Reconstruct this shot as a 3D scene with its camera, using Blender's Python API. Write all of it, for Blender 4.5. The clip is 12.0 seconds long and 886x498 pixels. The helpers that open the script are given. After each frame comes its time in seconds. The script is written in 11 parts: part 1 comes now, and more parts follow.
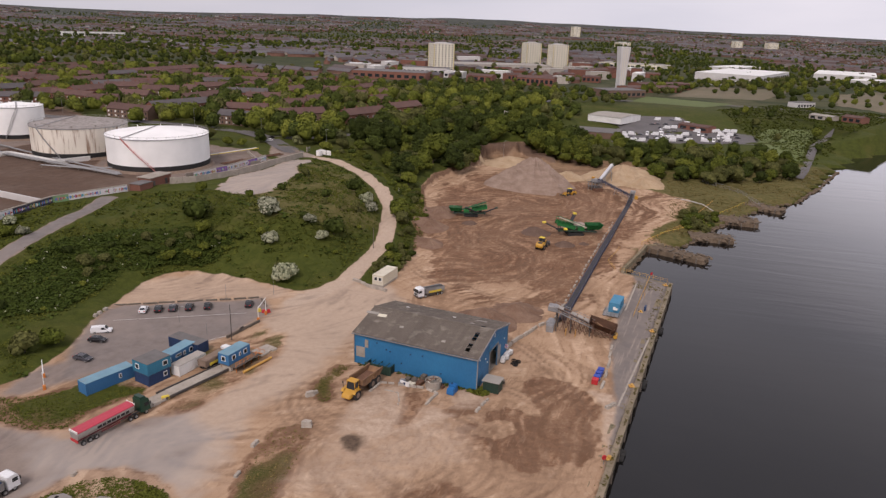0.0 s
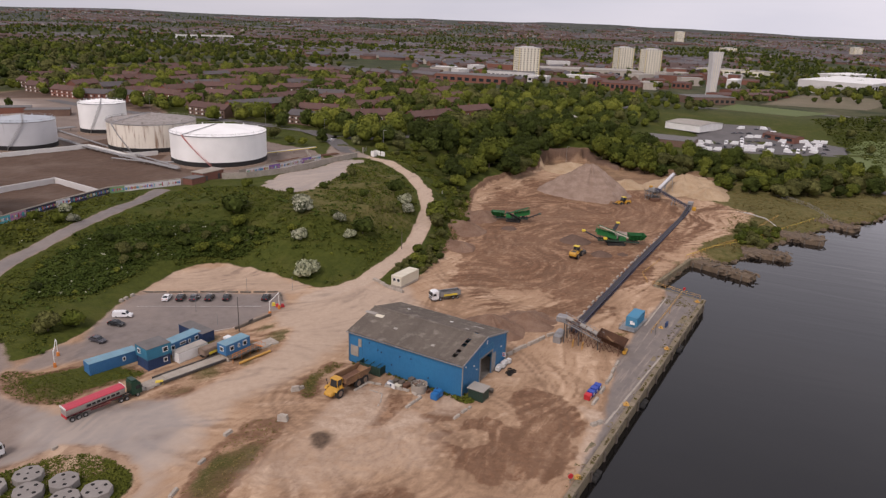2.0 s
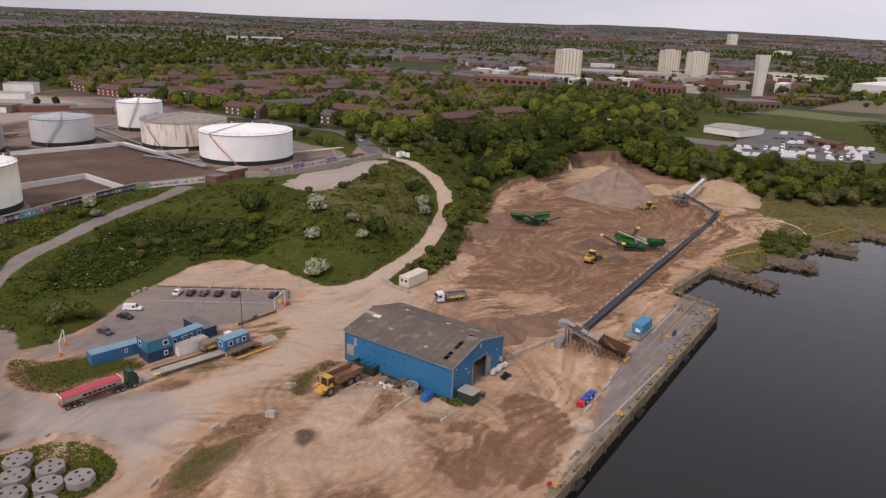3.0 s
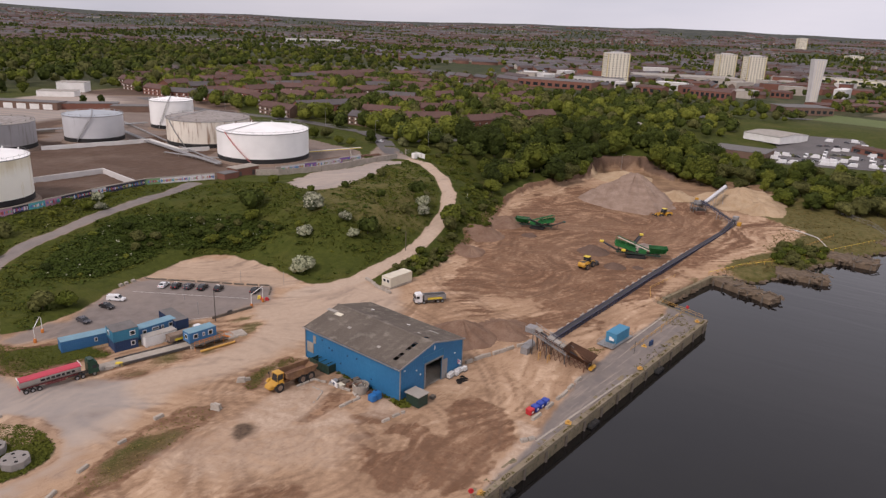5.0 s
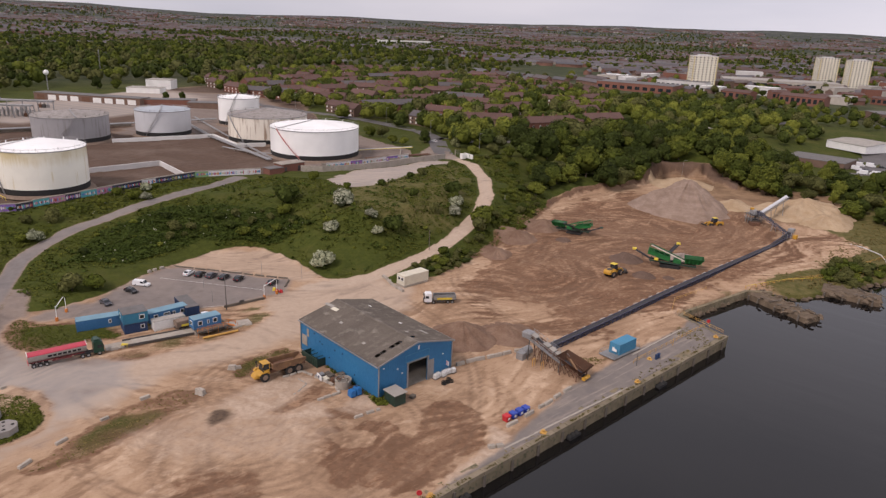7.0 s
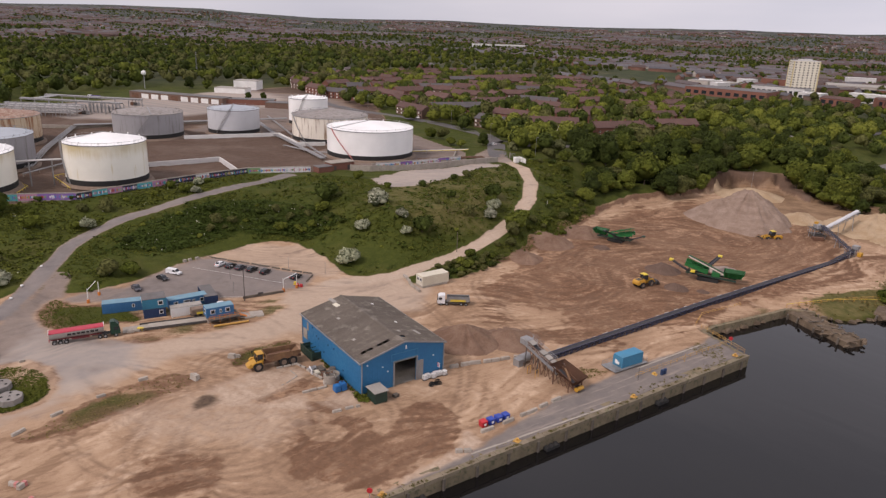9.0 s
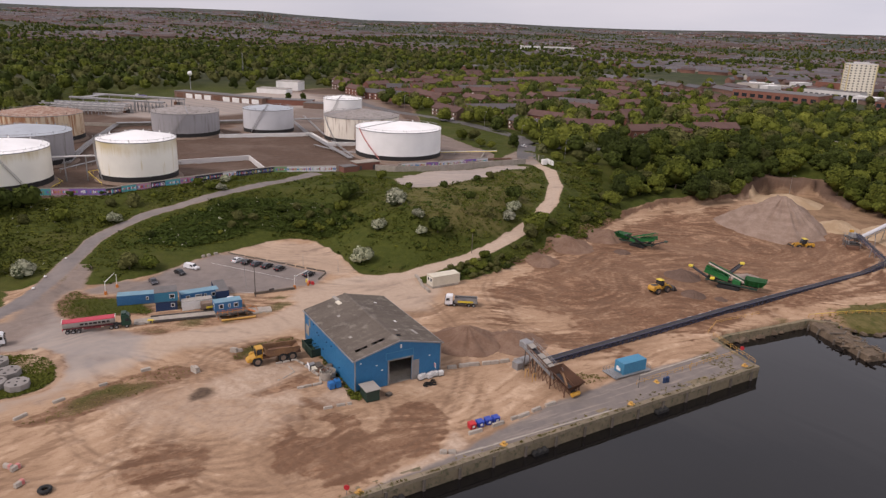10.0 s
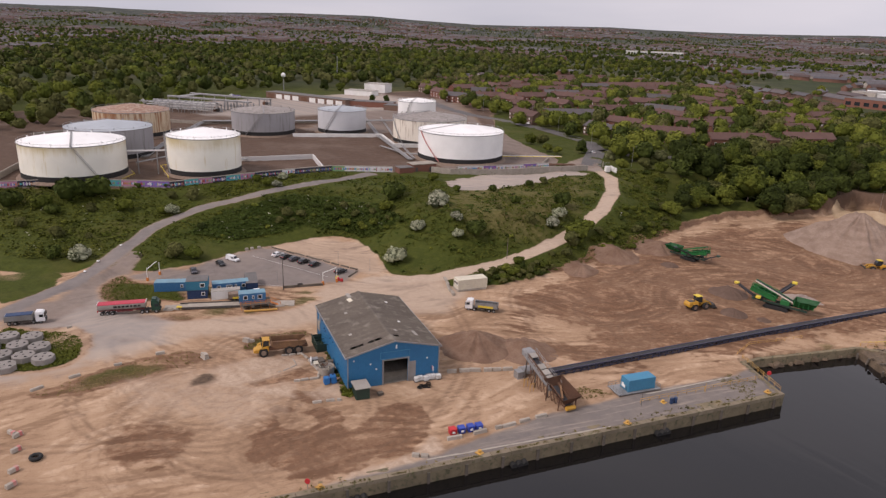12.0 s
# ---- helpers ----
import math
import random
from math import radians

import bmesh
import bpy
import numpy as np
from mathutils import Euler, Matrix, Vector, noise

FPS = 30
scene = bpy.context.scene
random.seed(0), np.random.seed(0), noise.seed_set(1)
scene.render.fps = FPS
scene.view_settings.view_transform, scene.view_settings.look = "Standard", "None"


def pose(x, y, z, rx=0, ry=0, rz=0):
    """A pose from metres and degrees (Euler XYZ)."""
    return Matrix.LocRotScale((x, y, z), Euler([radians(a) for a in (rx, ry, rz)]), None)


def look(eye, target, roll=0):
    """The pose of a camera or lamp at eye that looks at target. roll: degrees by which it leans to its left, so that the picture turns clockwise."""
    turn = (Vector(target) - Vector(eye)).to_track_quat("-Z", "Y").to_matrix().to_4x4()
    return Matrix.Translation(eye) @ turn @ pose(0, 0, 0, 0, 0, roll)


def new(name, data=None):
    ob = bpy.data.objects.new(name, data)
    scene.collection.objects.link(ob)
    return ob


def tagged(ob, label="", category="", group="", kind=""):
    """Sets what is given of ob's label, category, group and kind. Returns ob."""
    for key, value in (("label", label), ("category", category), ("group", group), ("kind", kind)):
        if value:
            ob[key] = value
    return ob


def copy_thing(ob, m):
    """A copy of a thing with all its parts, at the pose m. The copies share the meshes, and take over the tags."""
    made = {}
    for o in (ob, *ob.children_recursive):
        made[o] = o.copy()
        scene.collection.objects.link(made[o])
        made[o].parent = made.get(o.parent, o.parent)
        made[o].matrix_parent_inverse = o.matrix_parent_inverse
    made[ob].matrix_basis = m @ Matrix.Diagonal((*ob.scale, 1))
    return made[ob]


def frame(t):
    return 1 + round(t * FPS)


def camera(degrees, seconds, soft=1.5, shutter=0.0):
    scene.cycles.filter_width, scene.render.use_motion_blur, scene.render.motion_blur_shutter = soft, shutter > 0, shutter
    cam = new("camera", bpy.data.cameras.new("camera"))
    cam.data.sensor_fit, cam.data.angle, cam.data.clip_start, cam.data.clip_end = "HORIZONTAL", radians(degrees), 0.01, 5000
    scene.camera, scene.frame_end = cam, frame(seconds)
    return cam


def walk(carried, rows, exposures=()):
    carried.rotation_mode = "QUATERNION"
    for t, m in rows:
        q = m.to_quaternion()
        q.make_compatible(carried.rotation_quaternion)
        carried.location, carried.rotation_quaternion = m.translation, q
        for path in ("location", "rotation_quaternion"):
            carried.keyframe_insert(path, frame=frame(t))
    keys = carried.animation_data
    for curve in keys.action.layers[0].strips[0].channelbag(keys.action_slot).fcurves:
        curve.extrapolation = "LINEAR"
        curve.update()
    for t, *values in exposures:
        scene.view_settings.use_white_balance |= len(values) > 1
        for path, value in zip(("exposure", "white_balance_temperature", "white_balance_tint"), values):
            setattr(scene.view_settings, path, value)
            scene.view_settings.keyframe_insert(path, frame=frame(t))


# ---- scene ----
# camera and path
cam = camera(64.6, 12.0, 1.35)
METRES, EYE, TILT, LEAN, TURN = 135.0, 77.6, -17.9, -1.9, 0.0
ROWS = [
    (0.0, 0.0, 0.0, 0.0, 0.0, 0.0, -0.0),
    (0.5, 0.0415, 0.0039, 0.0002, 1.92, 0.06, -0.64),
    (1.0, 0.0829, 0.0091, 0.0007, 3.83, 0.11, -1.28),
    (1.5, 0.1241, 0.0156, 0.0014, 5.73, 0.14, -1.92),
    (2.0, 0.1652, 0.0234, 0.0026, 7.62, 0.15, -2.57),
    (2.5, 0.2059, 0.0324, 0.0042, 9.46, 0.14, -3.19),
    (3.0, 0.2463, 0.0424, 0.0059, 11.3, 0.12, -3.82),
    (3.2, 0.2625, 0.0469, 0.0068, 12.0, 0.115, -4.06),
    (4.8, 0.3904, 0.0866, 0.0147, 15.62, 0.0, -5.31),
    (5.0, 0.4062, 0.092, 0.0158, 15.98, -0.02, -5.43),
    (5.5, 0.4422, 0.1059, 0.0188, 17.52, -0.15, -5.94),
    (6.0, 0.4806, 0.1216, 0.0222, 19.42, -0.32, -6.55),
    (6.5, 0.5191, 0.1382, 0.0261, 21.34, -0.5, -7.14),
    (7.0, 0.5569, 0.1557, 0.0308, 23.23, -0.69, -7.74),
    (9.0, 0.7026, 0.2361, 0.0518, 31.02, -1.58, -9.96),
    (9.5, 0.7368, 0.2594, 0.0576, 33.02, -1.86, -10.51),
    (10.0, 0.7698, 0.2836, 0.0638, 35.01, -2.14, -11.04),
    (10.5, 0.8019, 0.3093, 0.0709, 37.03, -2.46, -11.57),
    (11.0, 0.8329, 0.3362, 0.0786, 39.18, -2.81, -12.14),
    (11.5, 0.8626, 0.3641, 0.087, 41.38, -3.19, -12.71),
    (12.0, 0.8908, 0.3932, 0.0957, 43.57, -3.6, -13.25),
]
walk(cam, [(t, pose(0, 0, EYE, TILT, LEAN, TURN) @ pose(METRES * x, METRES * y, METRES * z, 90 + pitch, roll, yaw)) for t, x, y, z, yaw, pitch, roll in ROWS],
     exposures=[(0.0, 0.05, 6600, 23), (3.0, 0.05, 6600, 23), (6.0, 0.13, 6600, 23), (12.0, 0.13, 6600, 23)])

# ---- sky and light: bright overcast ----
world = bpy.data.worlds.new("overcast_sky")
scene.world = world
world.use_nodes = True
wn, wl = world.node_tree.nodes, world.node_tree.links
wn.clear()
w_out = wn.new("ShaderNodeOutputWorld")
w_bg = wn.new("ShaderNodeBackground")
w_sky = wn.new("ShaderNodeTexSky")
w_sky.sky_type = 'NISHITA'
w_sky.sun_disc = False
SUN_ELEV, SUN_ROT = radians(48), radians(200)
w_sky.sun_elevation, w_sky.sun_rotation = SUN_ELEV, SUN_ROT
w_sky.air_density, w_sky.dust_density, w_sky.ozone_density = 1.0, 4.0, 1.0
w_hsv = wn.new("ShaderNodeHueSaturation")
w_hsv.inputs["Saturation"].default_value = 0.12
w_tc = wn.new("ShaderNodeTexCoord")
w_map = wn.new("ShaderNodeMapping")
w_map.inputs["Scale"].default_value = (1.6, 1.6, 9.0)
w_noise = wn.new("ShaderNodeTexNoise")
w_noise.inputs["Scale"].default_value = 1.7
w_noise.inputs["Detail"].default_value = 5
w_ramp = wn.new("ShaderNodeMapRange")
w_ramp.inputs["From Min"].default_value, w_ramp.inputs["From Max"].default_value = 0.3, 0.7
w_ramp.inputs["To Min"].default_value, w_ramp.inputs["To Max"].default_value = 0.0, 1.0
w_cl = wn.new("ShaderNodeMix")
w_cl.data_type = 'RGBA'
w_cl.inputs[6].default_value = (6.45, 6.85, 7.4, 1)
w_cl.inputs[7].default_value = (7.75, 7.98, 8.3, 1)
w_mix = wn.new("ShaderNodeMix")
w_mix.data_type = 'RGBA'
w_mix.inputs[0].default_value = 0.85
wl.new(w_tc.outputs["Generated"], w_map.inputs["Vector"])
wl.new(w_map.outputs["Vector"], w_noise.inputs["Vector"])
wl.new(w_noise.outputs["Fac"], w_ramp.inputs["Value"])
wl.new(w_ramp.outputs["Result"], w_cl.inputs[0])
wl.new(w_sky.outputs["Color"], w_hsv.inputs["Color"])
wl.new(w_hsv.outputs["Color"], w_mix.inputs[6])
wl.new(w_cl.outputs[2], w_mix.inputs[7])
# the cloud is thinner and brighter towards the river mouth
w_sep = wn.new("ShaderNodeSeparateXYZ")
w_thin = wn.new("ShaderNodeMapRange")
w_thin.interpolation_type = 'SMOOTHSTEP'
for socket, value in zip((1, 2, 3, 4), (-0.7, 0.6, 0.93, 1.25)):
    w_thin.inputs[socket].default_value = value
w_scale = wn.new("ShaderNodeVectorMath")
w_scale.operation = 'SCALE'
wl.new(w_tc.outputs["Generated"], w_sep.inputs[0])
w_low = wn.new("ShaderNodeMath")
w_low.operation = 'SUBTRACT'
wl.new(w_sep.outputs[0], w_low.inputs[0])
wl.new(w_sep.outputs[2], w_low.inputs[1])
wl.new(w_low.outputs[0], w_thin.inputs[0])
wl.new(w_mix.outputs[2], w_scale.inputs[0])
# added: unseen upper sky dimmed towards +x, raised towards -x, to set water brightness
w_over = wn.new("ShaderNodeMath")
w_over.operation = 'MULTIPLY'
w_dim = wn.new("ShaderNodeMath")
w_dim.operation = 'MULTIPLY_ADD'
w_dim.inputs[1].default_value, w_dim.inputs[2].default_value = -0.8, 1.0
w_amount = wn.new("ShaderNodeMath")
w_amount.operation = 'MULTIPLY'
wl.new(w_sep.outputs[0], w_over.inputs[0])
wl.new(w_sep.outputs[2], w_over.inputs[1])
wl.new(w_over.outputs[0], w_dim.inputs[0])
wl.new(w_dim.outputs[0], w_amount.inputs[0])
wl.new(w_thin.outputs[0], w_amount.inputs[1])
# added brightening of the unseen low sky over the river, to lighten far water
w_east = wn.new("ShaderNodeMapRange")
w_rise = wn.new("ShaderNodeMapRange")
for node, values in ((w_east, (0.08, 0.45, 0.0, 0.85)), (w_rise, (0.03, 0.14, 0.0, 1.0))):
    node.interpolation_type = 'SMOOTHSTEP'
    for socket, value in zip((1, 2, 3, 4), values):
        node.inputs[socket].default_value = value
w_glow = wn.new("ShaderNodeMath")
w_glow.operation = 'MULTIPLY'
w_sum = wn.new("ShaderNodeMath")
w_sum.operation = 'ADD'
wl.new(w_low.outputs[0], w_east.inputs[0])
wl.new(w_sep.outputs[2], w_rise.inputs[0])
wl.new(w_east.outputs[0], w_glow.inputs[0])
wl.new(w_rise.outputs[0], w_glow.inputs[1])
wl.new(w_glow.outputs[0], w_sum.inputs[0])
wl.new(w_amount.outputs[0], w_sum.inputs[1])
wl.new(w_sum.outputs[0], w_scale.inputs["Scale"])
wl.new(w_scale.outputs[0], w_bg.inputs["Color"])
wl.new(w_bg.outputs["Background"], w_out.inputs["Surface"])
w_bg.inputs["Strength"].default_value = 0.09

sun_data = bpy.data.lights.new("sun", 'SUN')
sun_data.energy, sun_data.angle, sun_data.color = 1.9, radians(16), (1.0, 0.94, 0.86)
sun = new("sun", sun_data)
sun_dir = Vector((math.sin(SUN_ROT) * math.cos(SUN_ELEV), math.cos(SUN_ROT) * math.cos(SUN_ELEV), math.sin(SUN_ELEV)))
sun.matrix_world = look(sun_dir * 400, (0, 0, 0))

# ---- materials ----
class Net:
    """A small wrapper to wire shader nodes."""
    def __init__(self, name):
        self.m = bpy.data.materials.new(name)
        self.m.use_nodes = True
        self.n, self.l = self.m.node_tree.nodes, self.m.node_tree.links
        self.b = self.n["Principled BSDF"]

    def set(self, sock, v):
        if isinstance(v, bpy.types.NodeSocket):
            self.l.new(v, sock)
        elif v is not None:
            sock.default_value = v

    def coord(self, world_space=True):
        if world_space:
            return self.n.new("ShaderNodeNewGeometry").outputs["Position"]
        return self.n.new("ShaderNodeTexCoord").outputs["Object"]

    def scaled(self, v, s, rot=(0, 0, 0)):
        if any(rot):
            turn = self.n.new("ShaderNodeMapping")
            turn.inputs["Rotation"].default_value = rot
            self.l.new(v, turn.inputs["Vector"])
            v = turn.outputs["Vector"]
        k = self.n.new("ShaderNodeMapping")
        k.inputs["Scale"].default_value = s
        self.l.new(v, k.inputs["Vector"])
        return k.outputs["Vector"]

    def noise(self, v, scale, detail=4.0, rough=0.55, distort=0.0):
        k = self.n.new("ShaderNodeTexNoise")
        k.inputs["Scale"].default_value, k.inputs["Detail"].default_value = scale, detail
        k.inputs["Roughness"].default_value, k.inputs["Distortion"].default_value = rough, distort
        self.l.new(v, k.inputs["Vector"])
        return k.outputs["Fac"]

    def range(self, v, a, b, c=0.0, d=1.0, smooth=False):
        k = self.n.new("ShaderNodeMapRange")
        k.interpolation_type = 'SMOOTHSTEP' if smooth else 'LINEAR'
        for i, x in zip((1, 2, 3, 4), (a, b, c, d)):
            k.inputs[i].default_value = x
        self.set(k.inputs[0], v)
        return k.outputs[0]

    def math(self, op, a, b=None, clamp=False):
        k = self.n.new("ShaderNodeMath")
        k.operation, k.use_clamp = op, clamp
        self.set(k.inputs[0], a)
        self.set(k.inputs[1], b)
        return k.outputs[0]

    def mix(self, f, a, b, blend='MIX'):
        k = self.n.new("ShaderNodeMix")
        k.data_type, k.blend_type = 'RGBA', blend
        self.set(k.inputs[0], f)
        self.set(k.inputs[6], (*a, 1) if isinstance(a, tuple) else a)
        self.set(k.inputs[7], (*b, 1) if isinstance(b, tuple) else b)
        return k.outputs[2]

    def bump(self, h, strength=0.4, dist=0.05):
        k = self.n.new("ShaderNodeBump")
        k.inputs["Strength"].default_value, k.inputs["Distance"].default_value = strength, dist
        self.l.new(h, k.inputs["Height"])
        self.l.new(k.outputs["Normal"], self.b.inputs["Normal"])

    def done(self, color, rough=0.8, metal=0.0, spec=0.4):
        self.set(self.b.inputs["Base Color"], (*color, 1) if isinstance(color, tuple) else color)
        self.set(self.b.inputs["Roughness"], rough)
        self.b.inputs["Metallic"].default_value = metal
        self.b.inputs["Specular IOR Level"].default_value = spec
        return self.m


def mat(name, c, c2=None, big=0.25, fine=4.0, rough=0.75, metal=0.0, bump=0.3, rand=0.0, dirt=None, dirt_at=0.62, spec=0.4, world_space=False):
    """A surface with broad stains, fine grain and, where given, patches of dirt or rust."""
    k = Net(name)
    v = k.coord(world_space)
    info = k.n.new("ShaderNodeObjectInfo")
    off = k.n.new("ShaderNodeVectorMath")
    off.operation = 'ADD'
    k.l.new(v, off.inputs[0])
    rv = k.math('MULTIPLY', info.outputs["Random"], 0.0 if world_space else 37.0)
    k.l.new(rv, off.inputs[1])
    v = off.outputs[0]
    c2 = c2 or tuple(x * 0.72 for x in c)
    broad, grain = k.noise(v, big, 5), k.noise(v, fine, 3)
    col = k.mix(k.range(broad, 0.35, 0.68), c, c2)
    col = k.mix(k.range(grain, 0.3, 0.75, 0.0, 0.35), col, tuple(x * 0.62 for x in c))
    if dirt:
        d = k.noise(v, big * 3.1, 7, 0.65)
        col = k.mix(k.range(d, dirt_at - 0.06, dirt_at + 0.09), col, dirt)
    if rand:
        col = k.mix(k.math('MULTIPLY', info.outputs["Random"], rand), col, tuple(x * 0.35 for x in c))
    if bump:
        k.bump(grain, bump, 0.03)
    return k.done(col, k.range(grain, 0.2, 0.8, max(rough - 0.12, 0.05), min(rough + 0.12, 1.0)), metal, spec)


def leaf_mat(name, c, c2, dark, deep=0.62):
    k = Net(name)
    g = k.n.new("ShaderNodeNewGeometry")
    info = k.n.new("ShaderNodeObjectInfo")
    broad = k.noise(g.outputs["Position"], 0.11, 3)
    col = k.mix(k.range(broad, 0.35, 0.65), c, c2)
    col = k.mix(info.outputs["Random"], col, k.mix(0.5, col, c2))
    col = k.mix(k.range(info.outputs["Random"], 0.34, 0.0, 0.0, 0.6), col, tuple(x * 0.5 for x in c))
    col = k.mix(k.range(info.outputs["Random"], 0.76, 1.0, 0.0, 0.75), col, tuple(x * 1.25 for x in c2))
    col = k.mix(k.range(g.outputs["Random Per Island"], 0.3, 1.0, 0.0, deep), col, dark)
    k.b.inputs["Subsurface Weight"].default_value = 0.0
    k.b.inputs["Transmission Weight"].default_value = 0.0
    return k.done(col, 0.85, 0.0, 0.1)


M = {}
M["leaf"] = leaf_mat("leaves_mid_green", (0.0707, 0.0929, 0.0140), (0.1140, 0.1274, 0.0198), (0.0205, 0.0292, 0.0057))
M["leaf_dark"] = leaf_mat("leaves_dark_green", (0.0388, 0.0540, 0.0109), (0.0593, 0.0756, 0.0146), (0.0125, 0.0184, 0.0044))
M["leaf_fresh"] = leaf_mat("leaves_fresh_green", (0.1186, 0.1382, 0.0208), (0.1528, 0.1620, 0.0270), (0.0513, 0.0648, 0.0104))
M["leaf_olive"] = leaf_mat("leaves_olive", (0.0844, 0.0896, 0.0260), (0.1117, 0.1112, 0.0364), (0.0228, 0.0270, 0.0083))
M["leaf_pale"] = leaf_mat("leaves_pale_grey_green", (0.17, 0.18, 0.075), (0.22, 0.22, 0.105), (0.05, 0.062, 0.018))
M["blossom"] = leaf_mat("hawthorn_blossom", (0.41, 0.4, 0.3), (0.3, 0.31, 0.2), (0.03, 0.044, 0.012), 0.92)
M["grass_tuft"] = leaf_mat("rough_grass", (0.0570, 0.0734, 0.0102), (0.1003, 0.1058, 0.0172), (0.0365, 0.0486, 0.0073), 0.5)
M["dry_grass"] = leaf_mat("dry_bank_grass", (0.1140, 0.0972, 0.0291), (0.1710, 0.1274, 0.0478), (0.0513, 0.0535, 0.0125), 0.48)
M["rubble"] = mat("crumbled_dark_masonry", (0.17, 0.122, 0.08), (0.09, 0.064, 0.042), big=0.5, fine=2, rough=0.95, bump=0.6, rand=0.3, dirt=(0.07, 0.065, 0.035))
M["nettle"] = leaf_mat("weeds", (0.038, 0.058, 0.009), (0.054, 0.073, 0.0125), (0.026, 0.04, 0.007), 0.5)
M["bark"] = mat("bark", (0.09, 0.07, 0.05), rough=0.95, bump=0.6)
M["blue_clad"] = mat("blue_sheet_cladding", (0.024, 0.168, 0.335), (0.02, 0.135, 0.285), big=0.12, fine=1.3, rough=0.55, dirt=(0.10, 0.12, 0.13), dirt_at=0.74)
M["blue_box"] = mat("blue_container_paint", (0.035, 0.15, 0.32), (0.05, 0.17, 0.33), big=0.3, rough=0.6, dirt=(0.16, 0.17, 0.17), dirt_at=0.76)
M["blue_light"] = mat("faded_blue_paint", (0.05, 0.23, 0.37), (0.06, 0.2, 0.31), big=0.3, rough=0.6, dirt=(0.2, 0.22, 0.22), dirt_at=0.72)
M["teal"] = mat("teal_blue_paint", (0.03, 0.19, 0.29), (0.03, 0.15, 0.24), big=0.3, rough=0.6)
M["dark_blue"] = mat("dark_blue_paint", (0.02, 0.05, 0.13), (0.02, 0.04, 0.09), rough=0.6)
M["roof_grey"] = mat("weathered_cement_sheet", (0.15, 0.124, 0.1), (0.112, 0.092, 0.075), big=0.12, fine=1.6, rough=0.9, bump=0, dirt=(0.22, 0.192, 0.16), dirt_at=0.58, rand=0.22, world_space=True)
M["roof_pale"] = mat("pale_roof_sheet", (0.36, 0.33, 0.29), (0.28, 0.26, 0.23), rough=0.85)
M["cab_roof"] = mat("pale_blue_roof", (0.17, 0.32, 0.4), (0.14, 0.26, 0.33), big=0.4, rough=0.7, dirt=(0.2, 0.22, 0.22))
M["felt"] = mat("grey_felt_roof", (0.16, 0.15, 0.145), (0.12, 0.11, 0.105), big=0.4, rough=0.9)
M["white"] = mat("white_paint", (0.78, 0.77, 0.74), (0.66, 0.65, 0.62), big=0.2, rough=0.55, dirt=(0.45, 0.42, 0.36), dirt_at=0.76)
M["cream"] = mat("cream_paint", (0.66, 0.61, 0.48), (0.55, 0.5, 0.4), big=0.3, rough=0.6, dirt=(0.33, 0.28, 0.2), dirt_at=0.7)
M["black"] = mat("black_rubber", (0.018, 0.018, 0.018), (0.03, 0.028, 0.026), rough=0.85)
M["hole"] = mat("dark_interior", (0.012, 0.011, 0.01), rough=1.0, bump=0)
M["steel"] = mat("galvanised_steel", (0.33, 0.33, 0.33), (0.25, 0.24, 0.23), rough=0.5, metal=0.4, dirt=(0.2, 0.14, 0.1), dirt_at=0.68)
M["dark_steel"] = mat("dark_steel", (0.07, 0.068, 0.068), (0.1, 0.08, 0.065), rough=0.6, metal=0.2)
M["rust"] = mat("rusty_steel", (0.17, 0.085, 0.05), (0.11, 0.06, 0.04), big=0.6, rough=0.9)
M["mud"] = mat("dried_mud", (0.24, 0.175, 0.13), (0.17, 0.12, 0.09), big=0.8, rough=0.95)
M["body_rust"] = mat("worn_rusty_tipper_steel", (0.27, 0.15, 0.075), (0.16, 0.09, 0.055), big=0.6, rough=0.85, dirt=(0.42, 0.27, 0.1), dirt_at=0.66)
M["belt"] = mat("conveyor_belt", (0.035, 0.035, 0.042), (0.05, 0.045, 0.045), big=0.8, rough=0.8)
M["conv_blue"] = mat("conveyor_frame_blue_grey", (0.065, 0.07, 0.12), (0.08, 0.08, 0.11), rough=0.6, metal=0.2, dirt=(0.13, 0.1, 0.08), dirt_at=0.68)
M["green"] = mat("machine_green", (0.014, 0.16, 0.04), (0.012, 0.12, 0.033), big=0.4, rough=0.5, dirt=(0.12, 0.1, 0.07), dirt_at=0.66)
M["dark_green"] = mat("dark_green_paint", (0.022, 0.05, 0.035), (0.02, 0.038, 0.028), rough=0.6, dirt=(0.09, 0.07, 0.05), dirt_at=0.68)
M["yellow"] = mat("machine_yellow", (0.56, 0.3, 0.035), (0.46, 0.245, 0.035), big=0.6, rough=0.5, dirt=(0.25, 0.17, 0.09), dirt_at=0.7)
M["lemon"] = mat("bright_yellow", (0.72, 0.55, 0.05), (0.6, 0.45, 0.06), rough=0.55, dirt=(0.3, 0.24, 0.12), dirt_at=0.68)
M["orange"] = mat("orange_paint", (0.62, 0.2, 0.035), (0.5, 0.17, 0.04), rough=0.6)
M["rail"] = mat("yellow_rail_paint", (0.58, 0.33, 0.07), (0.42, 0.22, 0.06), rough=0.6)
M["red"] = mat("red_paint", (0.55, 0.03, 0.035), (0.42, 0.03, 0.035), rough=0.5)
M["stair_red"] = mat("faded_red_stair_paint", (0.5, 0.12, 0.11), (0.5, 0.32, 0.28), big=0.5, rough=0.6)
M["dull_red"] = mat("dirty_red_chassis", (0.2, 0.035, 0.035), (0.12, 0.03, 0.03), big=0.6, rough=0.7)
